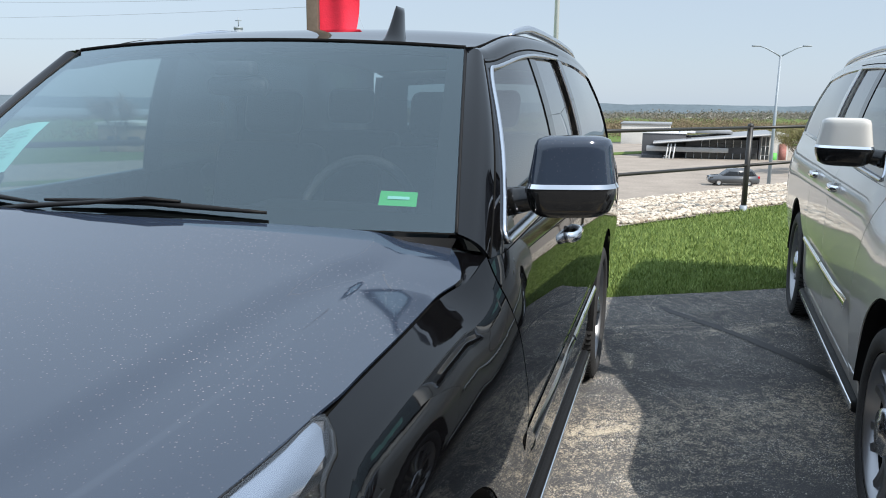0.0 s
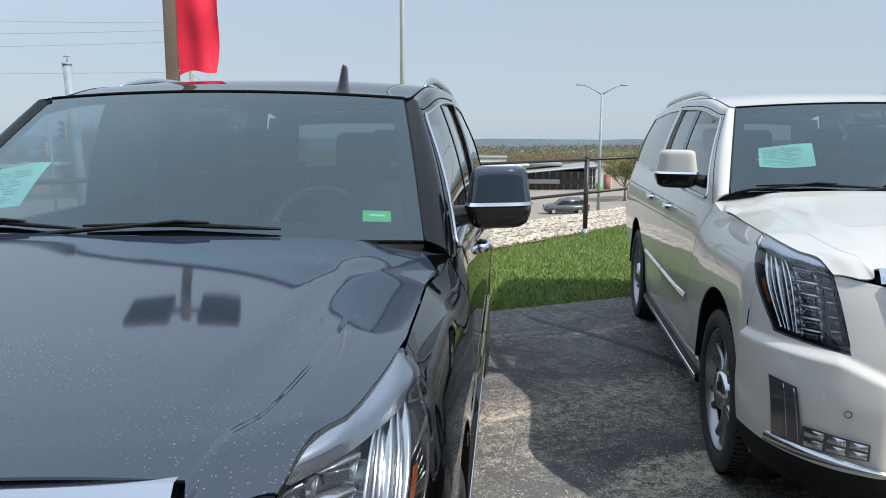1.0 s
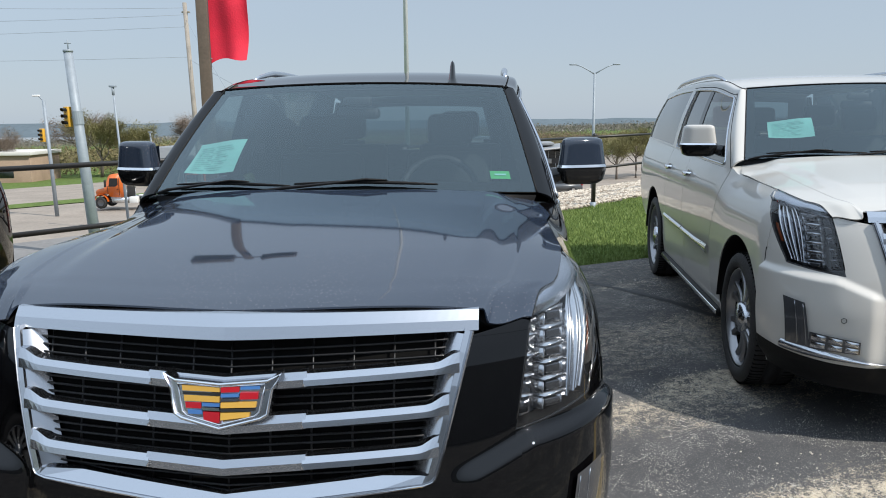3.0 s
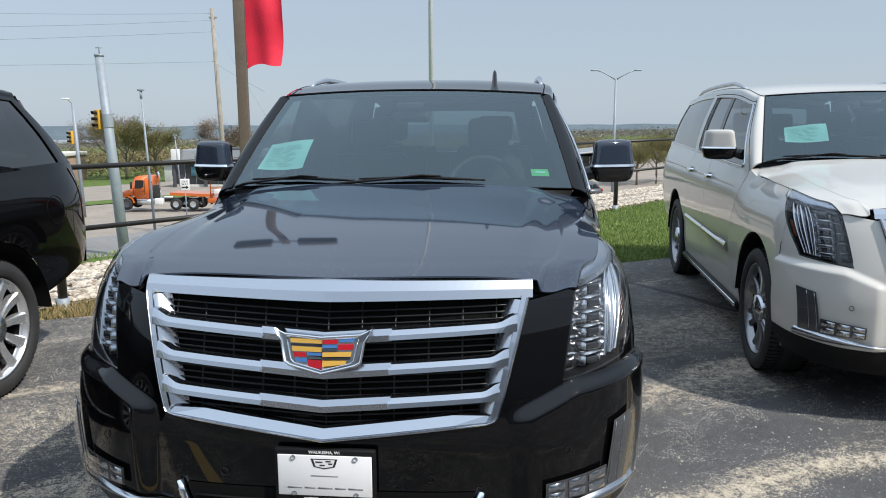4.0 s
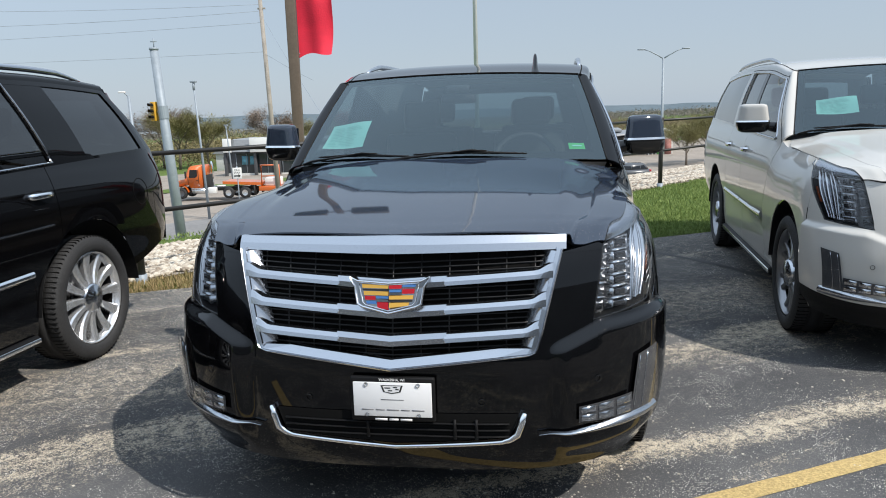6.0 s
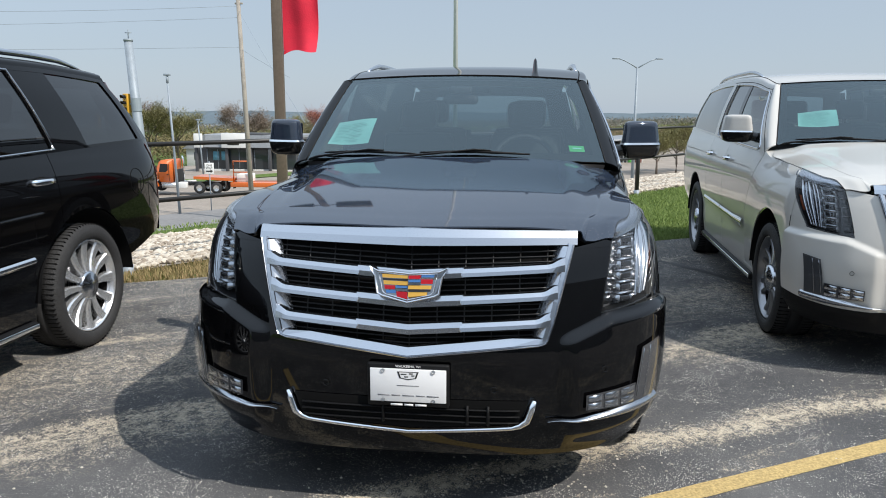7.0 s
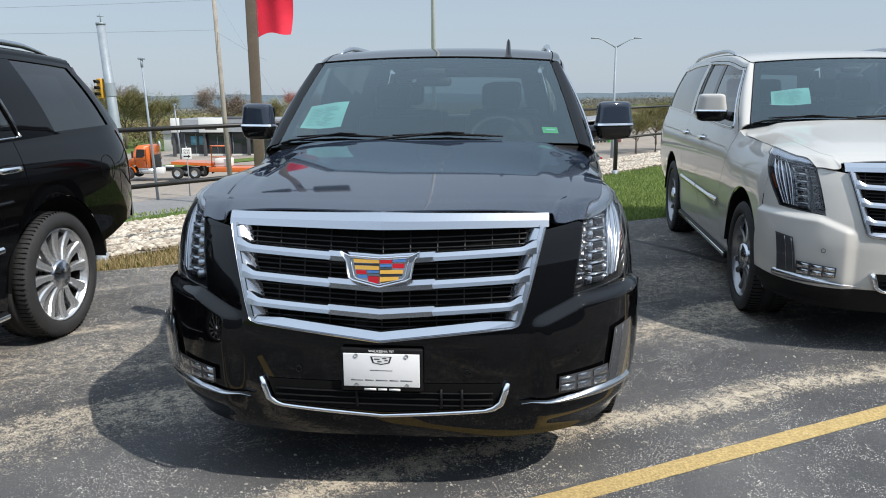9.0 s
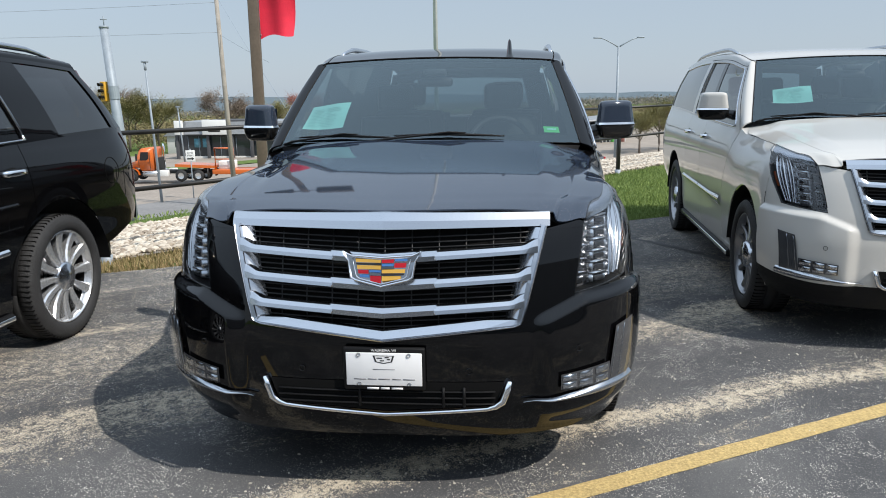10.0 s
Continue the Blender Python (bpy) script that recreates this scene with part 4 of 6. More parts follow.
        fore = (0.24 if style == "multi" else 0.18) * smoothstep((y - 3.0) / 0.7) * (1 - smoothstep((y - 4.2) / 0.6))
        r = rail(min(back, max(2.2, y + lean - rake - fore)))
        p = b.lerp(r, t)
        p.x += 0.022 * math.sin(math.pi * t)
        return p

    for sx in (-1, 1):
        def strip(y0, y1, t0, t1, off=0.0):
            return lambda u, v: (lambda p: Vector((sx * (p.x + off), p.y, p.z)))(cabin(mixv(y0, y1, u), mixv(t0, t1, v)))
        part("door_top", sheet(strip(1.64, length - 0.11, 0.945, 1.0), 40, 3, out=mid), paint, car, thick=0.01)

        def cant(u, v):
            y = mixv(2.20, back, u)
            p = rail(y)
            e = roof(1.0, max(0.002, (y - 2.22) / (back - 2.22)))
            q = p.lerp(Vector((e.x + 0.004, y, e.z - 0.002)), v)
            q += Vector((0.012, 0, 0.012)) * math.sin(math.pi * v)
            return Vector((sx * q.x, q.y, q.z))
        part("cant_rail", sheet(cant, 40, 6, out=mid), paint, car, thick=0.01)
        part("roof_ditch", tube([cant(i / 30, 1.0) + Vector((0, 0, 0.001)) for i in range(31)], 0.003, 6), DARK, car)
        part("door_gap", tube([Vector((sx * (cabin(y_, 0.985).x + 0.002), cabin(y_, 0.985).y, cabin(y_, 0.985).z)) for y_ in [1.66 + (3.75 - 1.66) * i / 24 for i in range(25)]], 0.0026, 6), DARK, car)
        part("door_frame", sheet(strip(1.640, 1.72, 0.0, 0.945), 3, 10, out=mid), paint, car, thick=0.01)
        part("pillar", sheet(strip(2.80, 2.92, 0.03, 0.945, -0.006), 3, 8, out=mid), GLOSSBLACK, car, thick=0.01)
        part("pillar", sheet(strip(3.60 + shift, 3.82 + 1.9 * shift, 0.0, 0.945, -0.002), 3, 8, out=mid), paint, car, thick=0.01)
        part("rear_pillar", sheet(strip(length - 0.30, length - 0.11, 0.0, 0.945), 4, 10, out=mid), paint, car, thick=0.01)
        part("belt_panel", sheet(strip(1.64, length - 0.11, 0.0, 0.035), 40, 2, out=mid), paint, car, thick=0.01)
        for nm, y0, y1 in (("door_window", 1.71, 2.82), ("door_window", 2.90, 3.62 + shift), ("quarter_window", 3.80 + 1.9 * shift, length - 0.285)):
            part(nm, sheet(strip(y0, y1, 0.02, 0.955, -0.010), 8, 8, out=mid), PRIVACY if y0 > 2.8 else DOORGLASS, car, "dark tinted side window")
        # chrome surround of the door windows
        def P(y, t):
            p = cabin(y, t)
            return Vector((sx * (p.x + 0.003), p.y, p.z))
        y0, y1, t0, t1 = 1.71, 3.62 + shift, 0.035, 0.945
        loop = [P(mixv(y0 + 0.05, y1, i / 20), t0) for i in range(21)] + [P(y1, mixv(t0, t1, i / 8)) for i in range(1, 9)] + [P(mixv(y1, y0 + 0.10, i / 20), t1) for i in range(1, 21)]
        loop += [P(mixv(y0 + 0.10, y0, math.sin(a)), mixv(t1, t1 - 0.16, 1 - math.cos(a))) for a in [math.pi / 2 * i / 6 for i in range(1, 7)]]
        loop += [P(y0, mixv(t1 - 0.16, t0 + 0.10, i / 6)) for i in range(1, 7)] + [P(mixv(y0, y0 + 0.05, 1 - math.cos(a)), mixv(t0 + 0.10, t0, math.sin(a))) for a in [math.pi / 2 * i / 4 for i in range(1, 4)]]
        part("window_trim", tube(loop, 0.008, 8, closed=True), SATIN, car, "chrome window surround")
        # A-pillar, between the windshield and the door frame
        def apillar(u, v):
            a = shield(1.0, u)
            p = cabin(1.64, u)
            q = Vector((mixv(a.x, p.x, v), mixv(a.y, p.y, v), mixv(a.z, p.z, v)))
            q += Vector((0.016, -0.020, 0.010)) * math.sin(math.pi * v)
            return Vector((sx * q.x, q.y, q.z))
        part("windshield_pillar", sheet(apillar, 18, 10, out=mid), paint, car, thick=0.012)
        part("pillar_gap", tube([apillar(i / 16, 1.0) for i in range(17)], 0.0026, 6), DARK, car)
        part("glass_seal", tube([apillar(i / 16, 0.0) for i in range(17)], 0.005, 6), PLASTIC, car)
        # roof rail
        pts = []
        for i in range(25):
            t = i / 24
            y = mixv(2.78, back - 0.15, t)
            h = 0.040 * min(1, 6 * t, 6 * (1 - t)) ** 0.7
            e = roof(1.0, (y - 2.22) / (back - 2.22))
            pts.append(Vector((sx * (e.x - 0.012), y, e.z - 0.004 + h)))
        part("roof_rail", tube(pts, [0.010 + 0.012 * min(1, 5 * i / 24, 5 * (24 - i) / 24) for i in range(25)], 10, flat=0.9), SATIN, car, "low roof rail")

        # mirror
        arm = part("mirror", tube([Vector((sx * 0.895, 1.955, 1.366)), Vector((sx * 0.93, 1.945, 1.376)), Vector((sx * 0.99, 1.945, 1.388)), Vector((sx * 1.09, 1.965, 1.392))], [0.056, 0.046, 0.038, 0.036], 14, flat=0.9), GLOSSBLACK, car, "door mirror on a black arm")
        def shell(u, v, z0, z1, grow=0.0):
            """The mirror's housing: a rounded box with a curved front."""
            ang = u * 2 * math.pi
            t = v
            z = mixv(z0, z1, t)
            wz = 1.0 - 0.13 * max(0, (z - 1.42) / 0.14) - 0.20 * smoothstep((1.41 - z) / 0.09) - 0.05 * smoothstep((z - 1.535) / 0.02) ** 2
            cx, cy = 1.098, 1.990
            ca, sa = math.cos(ang), math.sin(ang)
            px = 0.119 * wz * math.copysign(abs(ca) ** 0.42, ca)
            py = 0.085 * wz * math.copysign(abs(sa) ** 0.7, sa) * (1.0 if sa < 0 else 0.45)
            px -= 0.012 * smoothstep((z - 1.38) / 0.16) * (1 if ca > 0 else -1) * 0.5
            return Vector((sx * (cx + px * (1 + grow)), cy + py * (1 + grow) + 0.35 * px, z))
        def capped(z0, z1, top, bottom_):
            bm = sheet(lambda u, v: shell(u, v, z0, z1), 40, 8, out=(sx * 1.092, 1.990, 1.45))
            for flag, z, dz in ((top, z1, 0.010), (bottom_, z0, -0.016)):
                if flag:
                    def cap(u, v):
                        p = shell(u, 1 if dz > 0 else 0, z0, z1)
                        c = Vector((sx * 1.092, 1.980, z + dz))
                        q = p.lerp(c, v)
                        q.z = z + dz * math.sin(math.pi / 2 * min(1, v * 3.0))
                        return q
                    sheet(cap, 40, [0, 0.06, 0.13, 0.22, 0.34, 0.6, 1.0], bm, out=(sx * 1.092, 1.990, 1.45))
            bmesh.ops.remove_doubles(bm, verts=bm.verts, dist=0.0005)
            return bm
        # black caps take the paler film colour in place of sky reflection
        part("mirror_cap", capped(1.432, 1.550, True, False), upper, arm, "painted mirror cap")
        part("mirror_trim", sheet(lambda u, v: shell(u, v, 1.421, 1.433, 0.04 * (1 - v)), 40, 3, out=(sx * 1.092, 1.990, 1.45)), CHROME, arm, "chrome strip")
        part("mirror_base", capped(1.355, 1.423, False, True), GLOSSBLACK, arm)
        part("mirror_glass", sheet(lambda u, v: Vector((sx * mixv(0.995, 1.19, u), 1.996 + 0.068 * u, mixv(1.37, 1.535, v))), 1, 1), CHROME, arm)

    # rear end
    def tail_end(u, v):
        z = mixv(0.64, 1.866 - 0.036 * abs(2 * u - 1) ** 2.5, v)
        yb = length - 0.10 - 0.34 * smoothstep((z - 1.15) / 0.75) - 0.10 * smoothstep((0.42 - z) / 0.12)
        x = (X(length - 0.10, min(z, 1.36)) if z < 1.36 else mixv(X(length - 0.1, 1.36), 0.74, (z - 1.36) / 0.44)) * (2 * u - 1)
        return Vector((x, yb + 0.09 * (1 - abs(2 * u - 1) ** 4), z))
    bm = sheet(tail_end, 24, 24, out=mid)
    hole = [f for f in bm.faces if abs(f.calc_center_median().x) < 0.60 and 1.38 < f.calc_center_median().z < 1.76]
    bmesh.ops.delete(bm, geom=hole, context="FACES")
    part("tailgate", bm, paint, car, thick=0.01)
    g = part("rear_window", sheet(lambda u, v: tail_end(mixv(0.06, 0.94, u), mixv(0.60, 0.96, v)) + Vector((0, 0.012, 0)), 8, 8, out=mid), REARGLASS, car)
    g.visible_shadow = False
    part("roof_spoiler", sheet(lambda u, v: Vector((0.74 * (2 * u - 1) * (1 - 0.06 * v), mixv(back - 0.02, back + 0.20 - 0.06 * abs(2 * u - 1) ** 3, v), mixv(roof_z(5.18) - 0.005, roof_z(5.18) - 0.05, v) - 0.03 * abs(2 * u - 1) ** 2.5)), 20, 4, out=mid), paint, car, thick=0.03)
    # underside and cabin
    part("floor_pan", box(-0.80, 0.80, 0.30, length - 0.90, 0.27, 0.40), DARK, car)
    part("engine_cover", box(-0.60, 0.60, 0.42, 1.42, 0.40, 1.02), DARK, car)
    part("dashboard", sheet(lambda u, v: Vector((mixv(-0.80, 0.80, u), mixv(1.46 + 0.235 * (2 * u - 1) ** 2, 2.02, v), 1.262 + 0.045 * math.sin(v * math.pi) - 0.07 * v ** 3 + 0.04 * (1 - (2 * u - 1) ** 2))), 16, 8, out=mid), PLASTIC, car, "dark dashboard", thick=0.02)
    part("headliner", sheet(lambda u, v: roof(mixv(0.0, 1.0, u), mixv(0.012, 1.0, v)) + Vector((0, 0.03 * v, -0.035)), 8, 8), LEATHER, car)
    for sx in (-1, 1):
        seat_mesh(car, sx * 0.40, 2.62, 0.86)
        seat_mesh(car, sx * 0.42, 3.55, 0.88, 0.60)
    front_details(car, paint)
    if name_plate:
        plate(car)
    return car


# ---- the ground ----
ALONG, OUT = Vector((0.866, 0.5, 0)), Vector((-0.5, 0.866, 0))
LOT = pose(0, 0, 0, 0, 0, 30)                          # the lot's edge runs along its x
FENCE = Vector((0.597, 0.802, 0))                      # the way of the fence


def beyond(x, y):
    """Metres past the fence line."""
    return -0.802 * x + 0.597 * y - 5.49


def land_z(x, y):
    """The lot is flat; beyond the fence the land falls to the road."""
    d = beyond(x, y)
    a = (x - 2.5) * 0.597 + (y - 12.55) * 0.802        # along the fence
    brow = 2.2 + 1.5 * smoothstep((-a - 2) / 4)
    if d < brow:
        return -0.05 * max(0, d)
    return -0.05 * brow - 5.6 * (1 - math.exp(-(d - brow) / 8)) - 0.012 * max(0, d - 30) - 0.012 * max(0, d - 75)


def node_mat(name, rough=0.9):
    m = bpy.data.materials.new(name)
    m.use_nodes = True
    b = m.node_tree.nodes["Principled BSDF"]
    b.inputs["Roughness"].default_value = rough
    b.inputs["Specular IOR Level"].default_value = 0.25
    return m, m.node_tree.nodes, m.node_tree.links, b


def ramp_of(n, stops):
    r = n.new("ShaderNodeValToRGB")
    e = r.color_ramp.elements
    for k, (p, c) in enumerate(stops):
        el = e[k] if k < 2 else e.new(p)
        el.position = p
        el.color = (c, c, c, 1) if isinstance(c, (int, float)) else (*c, 1)
    return r


def math_node(n, l, op, a, b=None):
    k = n.new("ShaderNodeMath")
    k.operation = op
    for i, v in ((0, a), (1, b)):
        if v is None:
            continue
        if isinstance(v, (int, float)):
            k.inputs[i].default_value = v
        else:
            l.new(v, k.inputs[i])
    return k.outputs[0]


def noise_node(n, l, vec, scale, detail=4, rough=0.55):
    t = n.new("ShaderNodeTexNoise")
    t.inputs["Scale"].default_value, t.inputs["Detail"].default_value, t.inputs["Roughness"].default_value = scale, detail, rough
    l.new(vec, t.inputs["Vector"])
    return t.outputs[0]


def mix_color(n, l, fac, a, b):
    k = n.new("ShaderNodeMix")
    k.data_type = "RGBA"
    l.new(fac, k.inputs["Factor"])
    for key, v in (("A", a), ("B", b)):
        if isinstance(v, tuple):
            k.inputs[key].default_value = (*v, 1)
        else:
            l.new(v, k.inputs[key])
    return k.outputs["Result"]


def asphalt():
    """Worn asphalt: pale aggregate showing, sand lying in bands along the lot."""
    m, n, l, b = node_mat("worn_asphalt", 0.88)
    pos = n.new("ShaderNodeTexCoord").outputs["Object"]
    grain = noise_node(n, l, pos, 420, 2)
    blot = noise_node(n, l, pos, 0.9, 6, 0.6)
    base = ramp_of(n, [(0.30, (0.050, 0.051, 0.054)), (0.52, (0.081, 0.081, 0.083)), (0.74, (0.122, 0.120, 0.118))])
    l.new(blot, base.inputs[0])

    def chips_at(scale, share, size):
        """Pale stone chips, picked at random."""
        vor = n.new("ShaderNodeTexVoronoi")
        vor.inputs["Scale"].default_value = scale
        l.new(pos, vor.inputs["Vector"])
        near = ramp_of(n, [(size * 0.7, 1.0), (size, 0.0)])
        l.new(vor.outputs["Distance"], near.inputs[0])
        pick = n.new("ShaderNodeSeparateColor")
        l.new(vor.outputs["Color"], pick.inputs[0])
        some = ramp_of(n, [(1 - share, 0.0), (1 - share * 0.4, 1.0)])
        l.new(pick.outputs[0], some.inputs[0])
        return math_node(n, l, "MULTIPLY", near.outputs[0], some.outputs[0])
    patchy = ramp_of(n, [(0.40, 0.10), (0.47, 0.42), (0.62, 1.0)])
    l.new(noise_node(n, l, pos, 2.6, 8, 0.72), patchy.inputs[0])
    chip = math_node(n, l, "MAXIMUM", chips_at(210, 0.30, 0.46), math_node(n, l, "MAXIMUM", chips_at(120, 0.15, 0.40), chips_at(62, 0.06, 0.28)))
    pick = math_node(n, l, "SUBTRACT", patchy.outputs[0], noise_node(n, l, pos, 34, 3, 0.6))
    thin = ramp_of(n, [(-0.0, 0.16), (0.22, 1.0)])
    l.new(pick, thin.inputs[0])
    chips = math_node(n, l, "MULTIPLY", chip, thin.outputs[0])
    c1 = mix_color(n, l, chips, base.outputs[0], (0.80, 0.765, 0.69))
    # sand in bands along the lot and in loose patches
    sep = n.new("ShaderNodeSeparateXYZ")
    l.new(pos, sep.inputs[0])
    wob = noise_node(n, l, pos, 0.45, 5, 0.6)
    d = math_node(n, l, "ADD", sep.outputs[1], math_node(n, l, "MULTIPLY", math_node(n, l, "SUBTRACT", wob, 0.5), 0.9))
    s = math_node(n, l, "MULTIPLY_ADD", d, 0.1)
    s.node.inputs[2].default_value = 0.5
    bands = ramp_of(n, [(0.0, 0.0), (0.30, 0.03), (0.395, 0.30), (0.415, 0.0), (0.506, 0.02), (0.520, 1.35), (0.534, 0.02), (0.60, 0.0), (0.652, 0.9), (0.668, 0.05), (0.70, 0.30), (0.76, 0.55), (0.80, 0.15), (1.0, 0.30)])
    l.new(s, bands.inputs[0])
    along = n.new("ShaderNodeMapping")
    along.inputs["Scale"].default_value = (0.42, 2.3, 1)
    l.new(pos, along.inputs["Vector"])
    patch = ramp_of(n, [(0.535, 0.0), (0.70, 1.0)])
    l.new(noise_node(n, l, along.outputs[0], 0.95, 8, 0.70), patch.inputs[0])
    cover = math_node(n, l, "ADD", bands.outputs[0], patch.outputs[0])
    rough_edge = ramp_of(n, [(0.40, 0.0), (0.62, 1.0)])
    l.new(noise_node(n, l, pos, 14, 8, 0.85), rough_edge.inputs[0])
    cover = math_node(n, l, "MULTIPLY", cover, rough_edge.outputs[0])
    grains = None
    for scale in (300, 130):
        cell = n.new("ShaderNodeTexVoronoi")
        cell.inputs["Scale"].default_value = scale
        l.new(pos, cell.inputs["Vector"])
        chance = n.new("ShaderNodeSeparateColor")
        l.new(cell.outputs["Color"], chance.inputs[0])
        g = math_node(n, l, "MULTIPLY", math_node(n, l, "SUBTRACT", cover, chance.outputs[1]), 6.0)
        g.node.use_clamp = True
        grains = g if grains is None else math_node(n, l, "MAXIMUM", grains, math_node(n, l, "MULTIPLY", g, 0.7))
    c2 = mix_color(n, l, math_node(n, l, "MULTIPLY", grains, 0.88), c1, (0.58, 0.50, 0.38))
    gr = ramp_of(n, [(0.35, 0.42), (0.65, 1.58)])
    l.new(grain, gr.inputs[0])
    mul = n.new("ShaderNodeMix")
    mul.data_type, mul.blend_type = "RGBA", "MULTIPLY"
    mul.inputs["Factor"].default_value = 1.0
    l.new(c2, mul.inputs["A"])
    l.new(gr.outputs[0], mul.inputs["B"])
    l.new(mul.outputs["Result"], b.inputs["Base Color"])
    bump = n.new("ShaderNodeBump")
    bump.inputs["Strength"].default_value, bump.inputs["Distance"].default_value = 0.5, 0.003
    l.new(math_node(n, l, "ADD", grain, chip), bump.inputs["Height"])
    l.new(bump.outputs[0], b.inputs["Normal"])
    return m


ASPHALT = asphalt()
GRASS = mat("grass_soil", (0.10, 0.145, 0.04), 0.95, spec=0.1, noise_scale=1.7, amount=0.45)
BLADES = mat("grass_blades", (0.105, 0.215, 0.030), 0.6, spec=0.2, noise_scale=1.1, amount=0.38)
DRY = mat("dry_grass", (0.30, 0.22, 0.11), 0.9, spec=0.1, noise_scale=4, amount=0.4)
CONCRETE = mat("road_concrete", (0.27, 0.235, 0.20), 0.9, spec=0.2, noise_scale=0.35, amount=0.22)
ROAD = mat("road_asphalt", (0.20, 0.195, 0.19), 0.9, spec=0.2, noise_scale=0.3, amount=0.2)
YELLOW = mat("worn_yellow_paint", (0.47, 0.34, 0.14), 0.85, noise_scale=85, amount=0.55, bump=0.5, bump_scale=120)
TAR = mat("crack_tar", (0.018, 0.018, 0.019), 0.6, noise_scale=8, amount=0.4)
STONE = mat("pale_stone", (0.47, 0.42, 0.35), 0.85, noise_scale=11, amount=0.3)


def vary(m, dark, light):
    """Tints the separate pieces of one mesh by chance."""
    n, l = m.node_tree.nodes, m.node_tree.links
    b = n["Principled BSDF"]
    g = n.new("ShaderNodeNewGeometry")
    r = ramp_of(n, [(0.0, dark), (1.0, light)])
    l.new(g.outputs["Random Per Island"], r.inputs[0])
    l.new(r.outputs[0], b.inputs["Base Color"])


vary(STONE, (0.25, 0.20, 0.15), (0.60, 0.54, 0.45))
vary(BLADES, (0.085, 0.135, 0.030), (0.25, 0.32, 0.10))
vary(DRY, (0.14, 0.13, 0.05), (0.42, 0.31, 0.17))

gx = [-900, -300, -150, -90, -60] + [-45 + 1.5 * i for i in range(61)] + [60, 90, 150, 300, 900]
gy = [-400, -100, -30] + [-12 + 1.5 * i for i in range(70)] + [110, 150, 220, 400, 900, 2000, 3800]
ground = part("ground", sheet(lambda u, v: Vector((u, v, land_z(u, v) - 0.03)), gx, gy, out=(0, 0, -500)), GRASS)
tagged(ground, "green grass falling away to the road", "ground", kind="structure")
lot = part("pavement", sheet(lambda u, v: (lambda p: Vector((u, v + (0.05 * noise.noise((u * 1.3, 0, 0)) if v > 4.9 else 0), land_z(p.x, p.y))))(LOT @ Vector((u, v, 0))), [-25 + 0.5 * i for i in range(0, 111)] + [50, 90], [-120, -50, -25, -10] + [-5 + 0.5 * i for i in range(21)], out=(0, 0, -50)), ASPHALT)
lot.matrix_basis = LOT
tagged(lot, "worn grey asphalt lot with pale sand bands", "pavement", kind="structure")


def strip_on(name, pts, width, material, label, category, z=0.004, jag=0.0):
    rnd = random.Random(3)
    bm = bmesh.new()
    rows = []
    for i, p in enumerate(pts):
        a, b = Vector((*pts[max(0, i - 1)], 0)), Vector((*pts[min(len(pts) - 1, i + 1)], 0))
        t = (b - a).normalized()
        s = Vector((-t.y, t.x, 0)) * width / 2
        p = Vector((*p, z))
        rows.append((bm.verts.new(p - s * (1 + rnd.uniform(-jag, jag))), bm.verts.new(p + s * (1 + rnd.uniform(-jag, jag)))))
    for q, w in zip(rows, rows[1:]):
        bm.faces.new((q[0], w[0], w[1], q[1]))
    ob = part(name, bm, material)
    return tagged(ob, label, category, kind="structure")


def lot_xy(a, d):
    p = ALONG * a + OUT * d
    return p.x, p.y


strip_on("painted_line", [lot_xy(-2.0 + 0.1 * i, -0.245) for i in range(120)], 0.105, YELLOW, "worn yellow painted line on the asphalt", "line", jag=0.03)
CRACK = [(1.35, 6.12), (1.55, 5.9), (1.85, 5.6), (2.2, 5.15), (2.5, 4.6), (2.9, 4.1), (3.4, 3.6)]
crack = []
for i in range(60):
    t = i / 59 * (len(CRACK) - 1)
    k = min(int(t), len(CRACK) - 2)
    p = Vector(CRACK[k]).lerp(Vector(CRACK[k + 1]), t - k)
    crack.append((p.x + 0.03 * noise.noise((i * 0.4, 1, 0)), p.y + 0.03 * noise.noise((i * 0.4, 5, 0))))
strip_on("crack_seal", crack, 0.075, TAR, "dark tar seal over a crack", "crack", jag=0.45)

# the road beyond, its far kerbs and verges, all lying on the land
def draped(name, fn, nu, nv, material, label, category, lift):
    ob = part(name, sheet(lambda u, v: (lambda p: Vector((p.x, p.y, land_z(p.x, p.y) + lift)))(fn(u, v)), nu, nv, out=(0, 0, -80)), material)
    return tagged(ob, label, category, kind="structure")


def fence_xy(a, e):
    """A place a metres along the fence from its post and e metres beyond it."""
    return Vector((2.5, 12.55, 0)) + FENCE * a + Vector((-0.802, 0.597, 0)) * e


draped("rock_bed", lambda u, v: fence_xy(mixv(-16, 40, u), mixv(0.02, 2.6, v)), 60, 6, mat("gravel_soil", (0.26, 0.23, 0.19), 0.95, noise_scale=9, amount=0.4), "sandy bed under the pale rocks", "gravel", -0.012)
draped("road", lambda u, v: fence_xy(mixv(-60, 140, u), mixv(14, 66, v)), 70, 60, CONCRETE, "pale concrete road beyond the fence", "road", 0.03)
draped("road_lane", lambda u, v: fence_xy(mixv(-50, 24, u), mixv(33.5, 43, v)), 40, 14, ROAD, "grey asphalt lane of the road", "road", 0.06)
draped("near_verge", lambda u, v: fence_xy(mixv(-50, 24, u), mixv(14, 33, v)), 40, 24, GRASS, "green verge below the fence", "verge", 0.09)
draped("road_verge", lambda u, v: fence_xy(mixv(-40, 140, u), mixv(66, 70, v)), 30, 3, GRASS, "green verge along the road", "verge", 0.10)
